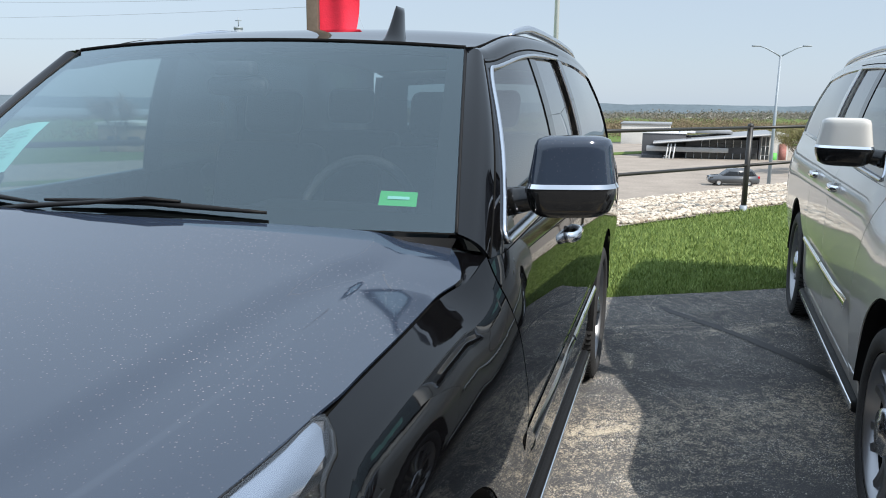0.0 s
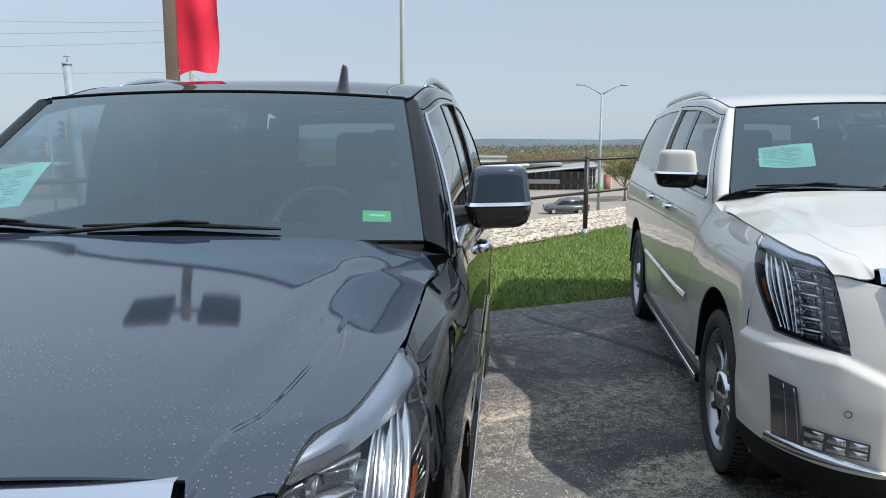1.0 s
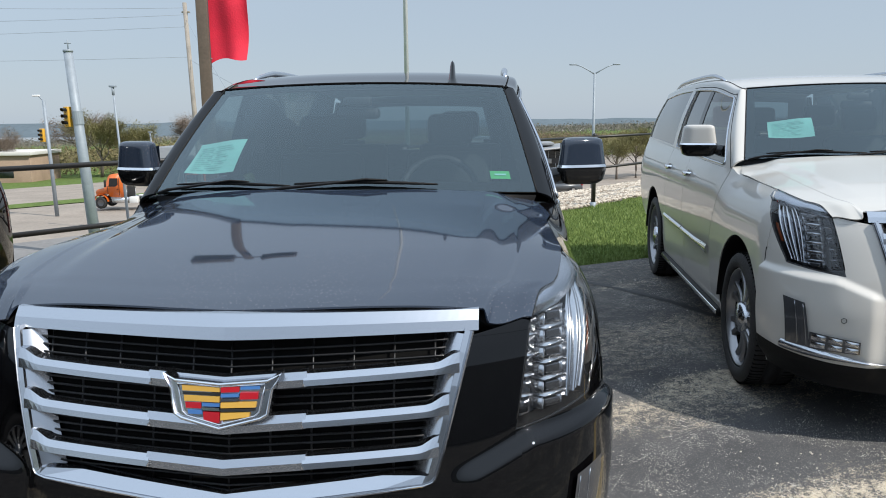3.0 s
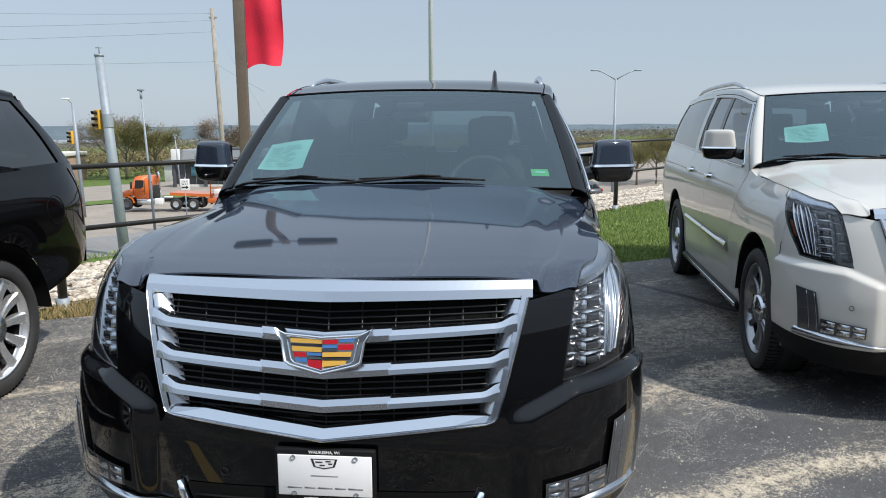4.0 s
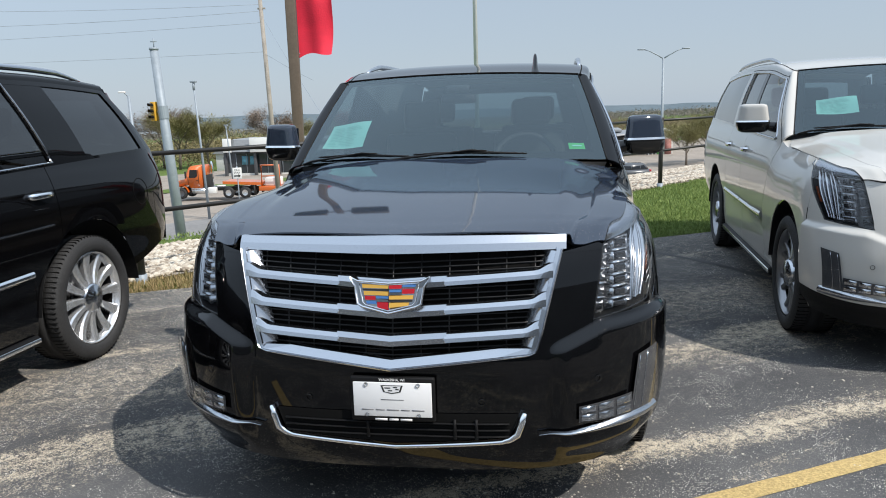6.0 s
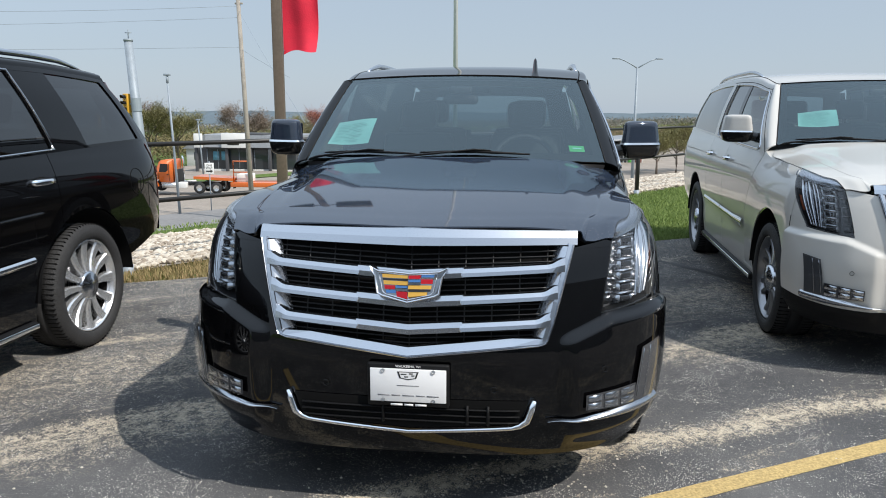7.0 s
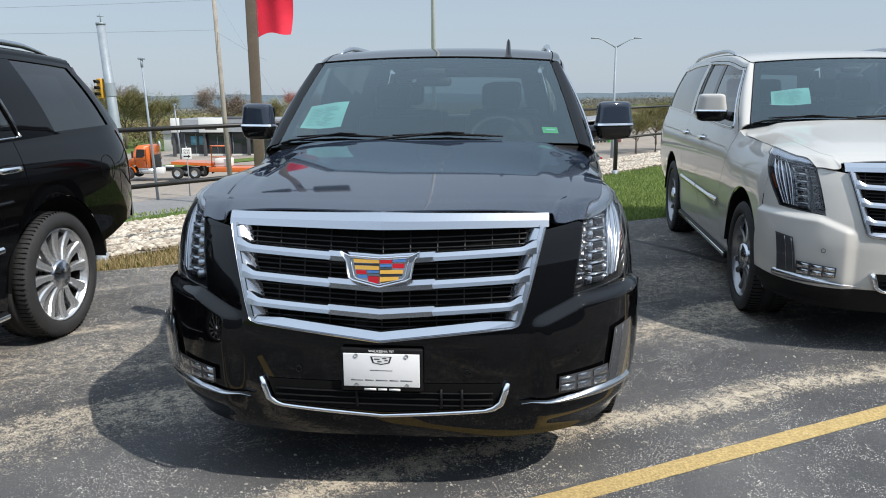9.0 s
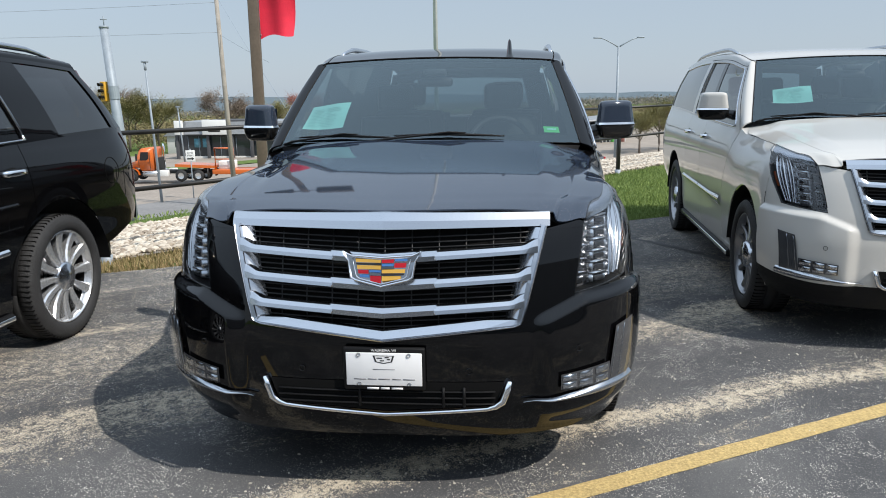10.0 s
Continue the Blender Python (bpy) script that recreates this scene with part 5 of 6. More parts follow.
draped("far_lot", lambda u, v: fence_xy(mixv(-40, 140, u), mixv(70, 95, v)), 30, 6, CONCRETE, "pale paved forecourt of the far building", "forecourt", 0.06)


# plain unseen wall across the lot, behind the walk, added for the cars to reflect
back_wall = part("unseen_wall_south", box(-45, 60, -23.0, -22.4, 0, 7.5, 0.02), mat("grey_render_wall", (0.24, 0.24, 0.24), 0.85, noise_scale=0.4, amount=0.15, bump=0.2, bump_scale=30))
back_wall.matrix_basis = LOT
tagged(back_wall, "unseen plain grey rendered wall across the lot, added for reflections", "wall", kind="structure")

# ---- grass, rocks ----
def blades(name, count, where, height, width, material, label):
    """One mesh of bent blades; where(rnd) gives x, y."""
    rnd = random.Random(11)
    vs, fs = [], []
    while len(fs) < count:
        q = where(rnd)
        if q is None:
            continue
        x, y = q
        z = land_z(x, y) - 0.02
        h, a = height * rnd.uniform(0.5, 1.25), rnd.uniform(0, 2 * math.pi)
        lx, ly = rnd.gauss(0, 0.35) * h, rnd.gauss(0, 0.35) * h
        w = width * rnd.uniform(0.6, 1.3)
        k = len(vs)
        vs += [(x - w * math.cos(a), y - w * math.sin(a), z), (x + w * math.cos(a), y + w * math.sin(a), z), (x + lx, y + ly, z + h)]
        fs.append((k, k + 1, k + 2))
    me = bpy.data.meshes.new(name)
    me.from_pydata(vs, [], fs)
    me.materials.append(material)
    return tagged(new(name, me), label, "grass", kind="stuff")


def in_lawn(rnd):
    a, d = rnd.uniform(2.5, 14), 5.0 + 7.5 * rnd.random() ** 1.4
    p = ALONG * a + OUT * d
    if beyond(p.x, p.y) > 0.15 * noise.noise((p.x * 1.5, p.y * 1.5, 0)) or p.y < 5:
        return None
    return p.x, p.y


def in_dry(rnd):
    a, d = rnd.uniform(-3.5, 2.5), rnd.uniform(4.97, 7)
    p = ALONG * a + OUT * d
    if beyond(p.x, p.y) > -0.05:
        return None
    return p.x, p.y


blades("grass", 110000, in_lawn, 0.045, 0.0065, BLADES, "mown green grass strip beside the lot")
blades("dry_grass", 14000, in_dry, 0.055, 0.008, DRY, "dry trampled grass at the edge of the lot")
blades("verge_grass", 14000, lambda r: (lambda p: (p.x, p.y))(fence_xy(r.uniform(-14, 6), r.uniform(2.5, 5.5))), 0.05, 0.010, BLADES, "green grass past the rocks")


def rocks(name, count, where, size, material, label, category="rocks"):
    rnd = random.Random(7)
    shapes = []
    for k in range(10):
        b = bmesh.new()
        bmesh.ops.create_icosphere(b, subdivisions=1, radius=1)
        f = (rnd.uniform(0.7, 1.2), rnd.uniform(0.7, 1.2), rnd.uniform(0.45, 0.75))
        shapes.append(([(v.co.x * f[0] * rnd.uniform(0.8, 1.15), v.co.y * f[1] * rnd.uniform(0.8, 1.15), v.co.z * f[2] * rnd.uniform(0.8, 1.15)) for v in b.verts], [[v.index for v in q.verts] for q in b.faces]))
        b.free()
    vs, fs = [], []
    for i in range(count):
        x, y = where(rnd)
        s = size * rnd.uniform(0.45, 1.3)
        a = rnd.uniform(0, 6.28)
        c, sn = math.cos(a), math.sin(a)
        k = len(vs)
        sv, sf = shapes[i % 10]
        z = land_z(x, y) + s * 0.25
        vs += [(x + s * (p[0] * c - p[1] * sn), y + s * (p[0] * sn + p[1] * c), z + s * p[2]) for p in sv]
        fs += [[k + j for j in q] for q in sf]
    me = bpy.data.meshes.new(name)
    me.from_pydata(vs, [], fs)
    me.materials.append(material)
    return tagged(new(name, me), label, category, kind="stuff")


rocks("rocks", 22000, lambda r: (lambda p: (p.x, p.y))(fence_xy(r.uniform(-12, 12), r.uniform(0.05, 2.5))), 0.044, STONE, "loose pale landscaping rocks along the fence")
SAND = mat("sand_grit", (0.40, 0.36, 0.29), 0.9)
vary(SAND, (0.16, 0.15, 0.13), (0.62, 0.57, 0.48))


def grit_place(r):
    d = r.choice((0.2, 0.2, 1.55, 2.4, 4.6, r.uniform(-2, 5), r.uniform(-2, 5)))
    p = ALONG * r.uniform(-4, 5) + OUT * (d + r.gauss(0, 0.16))
    return p.x, p.y


rocks("grit", 5000, grit_place, 0.0055, SAND, "loose sand and small stones on the asphalt", "gravel")

# ---- fence ----
POSTM = mat("black_fence_paint", (0.018, 0.017, 0.016), 0.45, noise_scale=6, amount=0.4)
GALV = mat("galvanised_steel", (0.27, 0.31, 0.35), 0.55, metal=0.15, noise_scale=3, amount=0.15)
fence = thing("fence", "low black pipe fence with two rails", "fence")
corner_a = -10.2
posts = [fence_xy(a, 0) for a in (8.4, 4.2, 0.0, -5.1, corner_a)]
turn = posts[-1]
posts += [turn - ALONG * 3.6 * k for k in (1, 2, 3)]
for p in posts:
    part("post", tube([(p.x, p.y, -0.25), (p.x, p.y, 1.30)], 0.042, 12), POSTM, fence)
    part("post_cap", lathe([(0.0, 0.03), (0.03, 0.022), (0.046, 0.0), (0.046, -0.02)], 12, "z"), POSTM, fence).matrix_basis = pose(p.x, p.y, 1.30)
    part("post_foot", tube([(p.x, p.y, -0.2), (p.x, p.y, 0.06)], 0.055, 12), GALV, fence)
for h in (1.26, 0.685):
    for a, b in zip(posts, posts[1:]):
        part("rail", tube([(a.x, a.y, h), (b.x, b.y, h)], 0.025, 10), POSTM, fence)

# ---- poles, lamps, flag, wires ----
BROWN = mat("brown_painted_steel", (0.13, 0.10, 0.075), 0.55, noise_scale=2, amount=0.2)
CLOTH = mat("red_flag_cloth", (0.68, 0.015, 0.045), 0.75, noise_scale=5, amount=0.12, bump=0.3, bump_scale=40)
WOOD = mat("weathered_wood", (0.30, 0.27, 0.235), 0.9, noise_scale=1.5, amount=0.3)
SIGNAL = mat("signal_yellow", (0.62, 0.33, 0.03), 0.5)
SIGNWHITE = mat("sign_white", (0.75, 0.75, 0.73), 0.5)

lp = thing("light_pole", "brown square lot light pole with twin heads", "light pole", pose(-4.40, 11.65, -0.45, 0, 0, 12))
part("pole", box(-0.095, 0.095, -0.095, 0.095, 0, 7.9, 0.012), BROWN, lp)
part("base", box(-0.2, 0.2, -0.2, 0.2, -0.3, 0.45, 0.03), CONCRETE, lp)
for s in (-1, 1):
    part("arm", box(s * 0.09 - 0.02, s * 0.32 + 0.02, -0.03, 0.03, 7.70, 7.76, 0.01), BROWN, lp)
    part("lamp_head", box(s * 0.76 - 0.45, s * 0.76 + 0.45, -0.42, 0.42, 7.64, 7.86, 0.03), BROWN, lp, "flat shoebox lamp head")
flag = thing("flag", "red cloth flag hanging from the brown pole", "flag", pose(-4.40, 11.65, 2.62, 0, 0, 0))


def cloth(u, v):
    """A banner held along the pole, its free edge rippling."""
    w = mixv(0.47, 0.68, math.sin(2.2 * v + 0.4) * 0.5 + 0.5)
    x = 0.11 + w * u
    y = 0.07 * math.sin(7 * u + 3 * v) * u + 0.05 * math.sin(9 * v) * u
    return Vector((x, y, 1.95 * v + 0.05 * math.sin(5 * u) * (1 - v) + 0.10 * u * (1 - v)))


part("cloth", sheet(cloth, 24, 30, out=(0, 3, 1)), CLOTH, flag, thick=0.004)
part("clip", tube([(0.09, 0, 0.08), (0.13, 0, 0.08)], 0.012, 6), CHROME, flag)
part("clip", tube([(0.09, 0, 1.9), (0.13, 0, 1.9)], 0.012, 6), CHROME, flag)

p2 = thing("mast", "slim tall pale mast behind the cars", "mast", pose(-2.30, 24.2, land_z(-2.3, 24.2)))
part("pole", tube([(0, 0, 0), (0, 0, 30)], [0.085, 0.05], 12), mat("pale_mast_paint", (0.66, 0.67, 0.69), 0.5, noise_scale=2, amount=0.1), p2)
part("foot", tube([(0, 0, 0), (0, 0, 0.25)], 0.14, 12), GALV, p2)

sl = thing("street_lamp", "tall street lamp with two curved arms", "street lamp", pose(7.64, 53.8, land_z(7.64, 53.8), 0, 0, 8))
top = 4.53 - land_z(7.64, 53.8)
part("pole", tube([(0, 0, 0), (0, 0, top)], [0.13, 0.075], 12), GALV, sl)
for s in (-1, 1):
    arm = part("arm", tube([(0, 0, top - 0.05), (s * 0.45, 0, top + 0.22), (s * 0.95, 0, top + 0.48), (s * 1.35, 0, top + 0.60)], [0.05, 0.045, 0.04, 0.035], 8), GALV, sl)
    part("lamp_head", box(s * 1.55 - 0.26, s * 1.55 + 0.26, -0.13, 0.13, top + 0.56, top + 0.66, 0.04), GALV, arm)

wp = Vector((-18.1, 45, land_z(-18.1, 45)))
up = thing("utility_pole", "weathered wooden utility pole", "utility pole", pose(*wp))
wtop = 8.6 - wp.z
part("pole", tube([(0.35, 0, 0), (-0.05, 0, wtop)], [0.17, 0.125], 12), WOOD, up)
part("crossarm", box(-0.25, 0.25, -0.06, 0.06, wtop - 0.6, wtop - 0.5, 0.01), WOOD, up)
wires = thing("wires", "thin black overhead wires", "wires")
for a, b, sag in (((-18.15, 45, 8.3), (-75, 38, 11.5), 1.0), ((-18.15, 45, 7.9), (-75, 40, 9.6), 1.0), ((-18.1, 45, 5.4), (-75, 45, 6.2), 0.35), ((-18.1, 45, 7.2), (-75, 47, 7.6), 0.4), ((-18.1, 45, 7.6), (-9.5, 30, 1.0), 0.1), ((-18.1, 45, 5.3), (-14, 42, 3.4), 0.05)):
    a, b = Vector(a), Vector(b)
    part("wire", tube([a.lerp(b, i / 20) + Vector((0, 0, -sag * 4 * (i / 20) * (1 - i / 20))) for i in range(21)], 0.011, 5), GALV, wires)


def signal_head(parent, m):
    h = part("signal_head", box(-0.19, 0.19, -0.12, 0.12, 0, 1.05, 0.03), SIGNAL, parent, "yellow three-lens signal head")
    h.matrix_basis = m
    for k, c in enumerate(((0.02, 0.06, 0.03), (0.08, 0.05, 0.01), (0.07, 0.01, 0.01))):
        z = 0.19 + 0.33 * k
        part("visor", sheet(lambda u, v: Vector((0.135 * math.cos(mixv(-0.3, math.pi + 0.3, u)), -0.12 - 0.25 * v * (0.7 + 0.3 * math.sin(math.pi * u)), z + 0.135 * math.sin(mixv(-0.3, math.pi + 0.3, u)))), 12, 2), GLOSSBLACK, h, thick=0.01)
        b = lathe([(0, -0.01), (0.08, -0.006), (0.12, 0.0)], 16, "z")
        bmesh.ops.transform(b, matrix=pose(0, -0.125, z, 90), verts=b.verts)
        part("lens", b, mat("signal_lens", c, 0.2), h)


sp = Vector((-21.5, 37.5, land_z(-21.5, 37.5)))
tp = thing("signal_pole", "thick grey steel traffic signal pole", "signal pole", pose(*sp))
ptop = 5.15 - sp.z
part("pole", tube([(0.62, 0, 0), (0.34, 0, ptop * 0.45), (0, 0, ptop)], [0.30, 0.27, 0.225], 16), GALV, tp)
part("cap", tube([(0, 0, ptop), (0, 0, ptop + 0.12)], 0.25, 16), GALV, tp)
part("sensor", tube([(0.02, 0, ptop + 0.12), (0.02, 0, ptop + 0.62)], 0.03, 6), GALV, tp)
part("sensor_arm", tube([(-0.16, 0, ptop + 0.45), (0.2, 0, ptop + 0.45)], 0.03, 6), GALV, tp)
part("collar", tube([(0.235, 0, ptop * 0.655), (0.19, 0, ptop * 0.72)], 0.275, 16), GALV, tp, smooth=False)
part("bracket", tube([(0.2, 0, ptop * 0.69), (-0.30, 0, ptop * 0.69)], 0.05, 8), GALV, tp)
signal_head(tp, pose(-0.33, 0, ptop * 0.645, 0, 0, -25))
q = Vector((-35.2, 57, land_z(-35.2, 57)))
tq = thing("signal_pole", "distant slim traffic signal pole", "signal pole", pose(*q))
part("pole", tube([(0.5, 0, 0), (0.3, 0, 9.3)], [0.16, 0.12], 12), GALV, tq)
part("lamp_arm", tube([(0.3, 0, 9.2), (-0.1, 0, 9.6)], 0.05, 6), GALV, tq)
part("lamp_head", box(-0.55, 0.0, -0.15, 0.15, 9.55, 9.68, 0.04), SIGNWHITE, tq)
signal_head(tq, pose(0.0, -0.1, 6.0, 0, 0, -20))
for x, y, h, lab in ((-24.6, 48, 9.6, "thin grey street lamp pole"), (-38, 82, 6.4, "thin distant lamp pole")):
    g = thing("street_lamp", lab, "street lamp", pose(x, y, land_z(x, y)))
    part("pole", tube([(0.35, 0, 0), (0, 0, h)], [0.10, 0.06], 10), GALV, g)
    part("lamp_head", box(-0.22, 0.22, -0.12, 0.12, h, h + 0.14, 0.03), GALV, g)
    part("lamp_collar", tube([(0, 0, h - 0.5), (0, 0, h)], 0.09, 8), GALV, g)

# one-way sign
q = Vector((-22.8, 50, land_z(-22.8, 50)))
sg = thing("road_sign", "white one-way road sign with black arrow", "road sign", pose(*q, 0, 0, 15))
part("post", tube([(0, 0.05, 0), (0, 0.05, -2.2 - q.z)], 0.04, 8), GALV, sg)
zs = -2.75 - q.z
board = part("board", box(-0.32, 0.32, -0.012, 0.012, zs - 0.35, zs + 0.45, 0.005), SIGNWHITE, sg)
part("arrow", solid([(-0.24, zs - 0.20), (0.08, zs - 0.20), (0.08, zs - 0.28), (0.25, zs - 0.15), (0.08, zs - 0.02), (0.08, zs - 0.10), (-0.24, zs - 0.10)], lambda x, z: -0.018, 0.005), INK, board, smooth=False)
for word, dz in (("ONE", 0.20), ("WAY", 0.01)):
    cu = bpy.data.curves.new("word", "FONT")
    cu.body, cu.size, cu.align_x, cu.extrude = word, 0.21, "CENTER", 0.002
    t = new("text", cu)
    me = bpy.data.meshes.new_from_object(t)
    bpy.data.objects.remove(t)
    me.materials.append(INK)
    ob = new("lettering", me)
    ob.parent, ob.matrix_basis = board, pose(0, -0.017, zs + dz, 90)

# ---- vehicles on the road ----
ORANGE = mat("orange_truck_paint", (0.62, 0.13, 0.015), 0.35, coat=0.6, noise_scale=0.8, amount=0.08)
GREYCAR = mat("dark_grey_car_paint", (0.06, 0.066, 0.075), 0.3, coat=1.0)
CARGLASS = mat("dark_car_glass", (0.015, 0.017, 0.02), 0.05)


def road_wheel(parent, x, y, r, w, rim):
    h = part("wheel", lathe([(r * 0.55, -w / 2), (r * 0.93, -w / 2), (r, -w * 0.35), (r, w * 0.35), (r * 0.93, w / 2), (r * 0.55, w / 2)], 28, "z"), RUBBER, parent)
    h.matrix_basis = pose(x, y, r, 90)
    part("rim", lathe([(0, w * 0.30), (r * 0.2, w * 0.42), (r * 0.5, w * 0.36), (r * 0.6, w * 0.48), (r * 0.6, -w * 0.48), (r * 0.5, -w * 0.36), (0, -w * 0.3)], 20, "z"), rim, h)


def profile_body(name, outline, half, material, parent, label="", tuck=0.12, bevel=0.06):
    """A body from its side outline (x, z), rounded across; tuck narrows it towards the top."""
    b = bmesh.new()
    zs_ = [p[1] for p in outline]
    lo, hi = min(zs_), max(zs_)
    w = lambda z: half - tuck * ((z - lo) / max(0.01, hi - lo)) ** 2
    a = [b.verts.new((x, -w(z), z)) for x, z in outline]
    c = [b.verts.new((x, w(z), z)) for x, z in outline]
    n = len(outline)
    b.faces.new(a)
    b.faces.new(list(reversed(c)))
    for i in range(n):
        b.faces.new((a[i], c[i], c[(i + 1) % n], a[(i + 1) % n]))
    bmesh.ops.recalc_face_normals(b, faces=b.faces)
    bmesh.ops.bevel(b, geom=[e for e in b.edges], offset=bevel, segments=2, affect="EDGES")
    return part(name, b, material, parent, label)


def truck():
    x0, y0 = -33.6, 61.5
    t = thing("truck", "orange truck tractor with silver tanks and low trailer", "truck", pose(x0, y0, land_z(x0 + 5, y0) + 0.20, 0, 0, 2))
    cab = profile_body("cab", [(0.42, 1.02), (0.38, 1.50), (0.62, 1.66), (1.12, 1.76), (1.50, 2.72), (1.72, 2.90), (2.60, 2.94), (2.68, 2.80), (2.68, 0.98), (1.62, 0.98), (1.48, 1.20), (1.20, 1.30), (0.92, 1.24)], 1.08, ORANGE, t, bevel=0.04, tuck=0.06)
    for s in (-1, 1):
        part("side_window", solid([(1.52, 1.86), (1.66, 2.58), (2.32, 2.58), (2.32, 2.02), (2.10, 1.86)], lambda x, z: s * 1.075, 0.03 * -s), CARGLASS, cab, smooth=False)
        part("door_line", box(2.42, 2.45, s * 1.08 - 0.01, s * 1.08 + 0.01, 1.05, 2.60), INK, cab)
        part("door_line", box(1.42, 1.45, s * 1.08 - 0.01, s * 1.08 + 0.01, 1.25, 1.95), INK, cab)
        part("handle", box(2.22, 2.38, s * 1.10 - 0.02, s * 1.10 + 0.02, 1.62, 1.68, 0.01), INK, cab)
        part("mirror", box(1.30, 1.42, s * 1.32 - 0.1, s * 1.32 + 0.1, 1.85, 2.45, 0.03), INK, cab)
        part("head_light", box(0.36, 0.52, s * 0.85 - 0.16, s * 0.85 + 0.16, 1.28, 1.46, 0.03), LED, cab)
        part("exhaust", tube([(2.92, s * 0.85, 0.9), (2.92, s * 0.85, 2.0), (2.92, s * 0.85, 2.9), (2.86, s * 0.85, 3.18)], [0.07, 0.10, 0.10, 0.06], 12), CHROME, t)
        part("tank", tube([(1.75, s * 0.92, 0.70), (3.10, s * 0.92, 0.70)], 0.26, 16), ALLOY, t, "silver fuel tank")
        part("step", box(1.70, 2.60, s * 1.10 - 0.08, s * 1.10 + 0.08, 0.86, 0.94, 0.02), ALLOY, t)
        part("battery_box", box(3.25, 3.95, s * 0.92 - 0.22, s * 0.92 + 0.22, 0.48, 1.00, 0.03), SIGNWHITE, t)
        part("mudguard", sheet(lambda u, v: Vector((0.75 + 0.62 * math.cos(mixv(math.pi * 0.95, 0.05, u)), s * mixv(0.80, 1.14, v), 0.56 + 0.62 * math.sin(mixv(math.pi * 0.95, 0.05, u)))), 14, 1), ORANGE, t, thick=0.03)
        part("mud_flap", box(7.50, 7.54, s * 0.95 - 0.3, s * 0.95 + 0.3, 0.30, 1.15), INK, t)
    part("windshield", sheet(lambda u, v: Vector((mixv(1.14, 1.50, v) - 0.02, mixv(-0.92, 0.92, u), mixv(1.84, 2.70, v))), 2, 2), CARGLASS, cab)
    part("grille", box(0.33, 0.40, -0.5, 0.5, 0.95, 1.48, 0.02), CHROME, t)
    part("front_bumper", box(0.18, 0.42, -1.1, 1.1, 0.42, 0.86, 0.05), ORANGE, t)
    part("frame", box(0.5, 7.7, -0.42, 0.42, 0.66, 0.94, 0.02), INK, t)
    part("back_rack", box(2.80, 2.95, -0.8, 0.8, 0.95, 2.05, 0.02), INK, t)
    b = bmesh.new()
    bmesh.ops.create_cube(b, size=1)
    for v in b.verts:
        v.co = Vector((mixv(4.6, 8.1, v.co.x + 0.5), v.co.y * 2.1, (1.18 + 0.24 * (v.co.z + 0.5)) + (0.10 if v.co.x < 0 else -0.05)))
    part("deck", b, ORANGE, t, "orange sloping deck", smooth=False)
    for x in (0.75, 5.10, 6.62):
        for s in (-1, 1):
            road_wheel(t, x, s * 0.98, 0.50, 0.30, ALLOY if x > 1 else DARKALLOY)
    tr = thing("trailer", "orange low trailer with upright folding ramp frame", "trailer", pose(x0, y0, land_z(x0 + 5, y0) + 0.20, 0, 0, 2))
    part("deck", box(7.9, 14.5, -1.1, 1.1, 0.62, 1.02, 0.03), ORANGE, tr)
    part("ramp_frame", tube([(8.15, -0.9, 1.0), (8.15, -0.9, 2.85), (9.75, -0.9, 2.85), (9.75, -0.9, 1.0)], 0.10, 6), ORANGE, tr)
    part("ramp_bar", tube([(8.15, -0.9, 1.9), (9.75, -0.9, 1.9)], 0.05, 6), ORANGE, tr)
    part("load", box(8.3, 9.6, -0.6, 0.6, 1.02, 1.72, 0.06), SIGNWHITE, tr, "white machine on the deck")
    for x in (12.2, 13.2):
        for s in (-1, 1):
            road_wheel(tr, x, s * 0.98, 0.42, 0.28, ALLOY)


truck()


def small_car(x, y, yaw, paint, label):
    c = thing("car", label, "car", pose(x, y, land_z(x, y) + 0.03, 0, 0, yaw) @ Matrix.Scale(0.9, 4))
    profile_body("body", [(0.0, 0.35), (0.02, 0.72), (0.25, 0.95), (1.25, 1.05), (4.4, 1.10), (4.62, 0.95), (4.66, 0.40), (4.5, 0.28), (0.2, 0.26)], 0.9, paint, c, tuck=0.1, bevel=0.07)
    cab = profile_body("cabin", [(1.15, 1.03), (1.85, 1.60), (2.3, 1.68), (3.9, 1.66), (4.4, 1.08)], 0.80, paint, c, tuck=0.14, bevel=0.05)
    for s in (-1, 1):
        for o in ([(1.5, 1.12), (1.95, 1.54), (2.6, 1.58), (2.6, 1.12)], [(2.68, 1.12), (2.68, 1.58), (3.5, 1.57), (3.5, 1.12)], [(3.58, 1.12), (3.58, 1.56), (3.85, 1.54), (4.15, 1.12)]):
            part("side_window", solid(o, lambda x_, z_: s * (0.80 - 0.16 * (z_ - 1.03) / 0.65 + 0.02), -0.02 * s), CARGLASS, cab, smooth=False)
        part("head_light", box(0.03, 0.35, s * 0.72 - 0.14, s * 0.72 + 0.14, 0.72, 0.88, 0.03), LED, c)
        part("rear_light", box(4.45, 4.66, s * 0.75 - 0.1, s * 0.75 + 0.1, 0.80, 1.02, 0.03), RED, c)
        for xw in (0.9, 3.65):
            road_wheel(c, xw, s * 0.84, 0.34, 0.22, ALLOY)
    part("windshield", sheet(lambda u, v: Vector((mixv(1.22, 1.84, v) - 0.02, mixv(-0.70, 0.70, u) * (1 - 0.12 * v), mixv(1.08, 1.58, v))), 2, 2), CARGLASS, cab)
    return c


small_car(4.6, 70.5, 8, GREYCAR, "dark grey crossover waiting on the road")

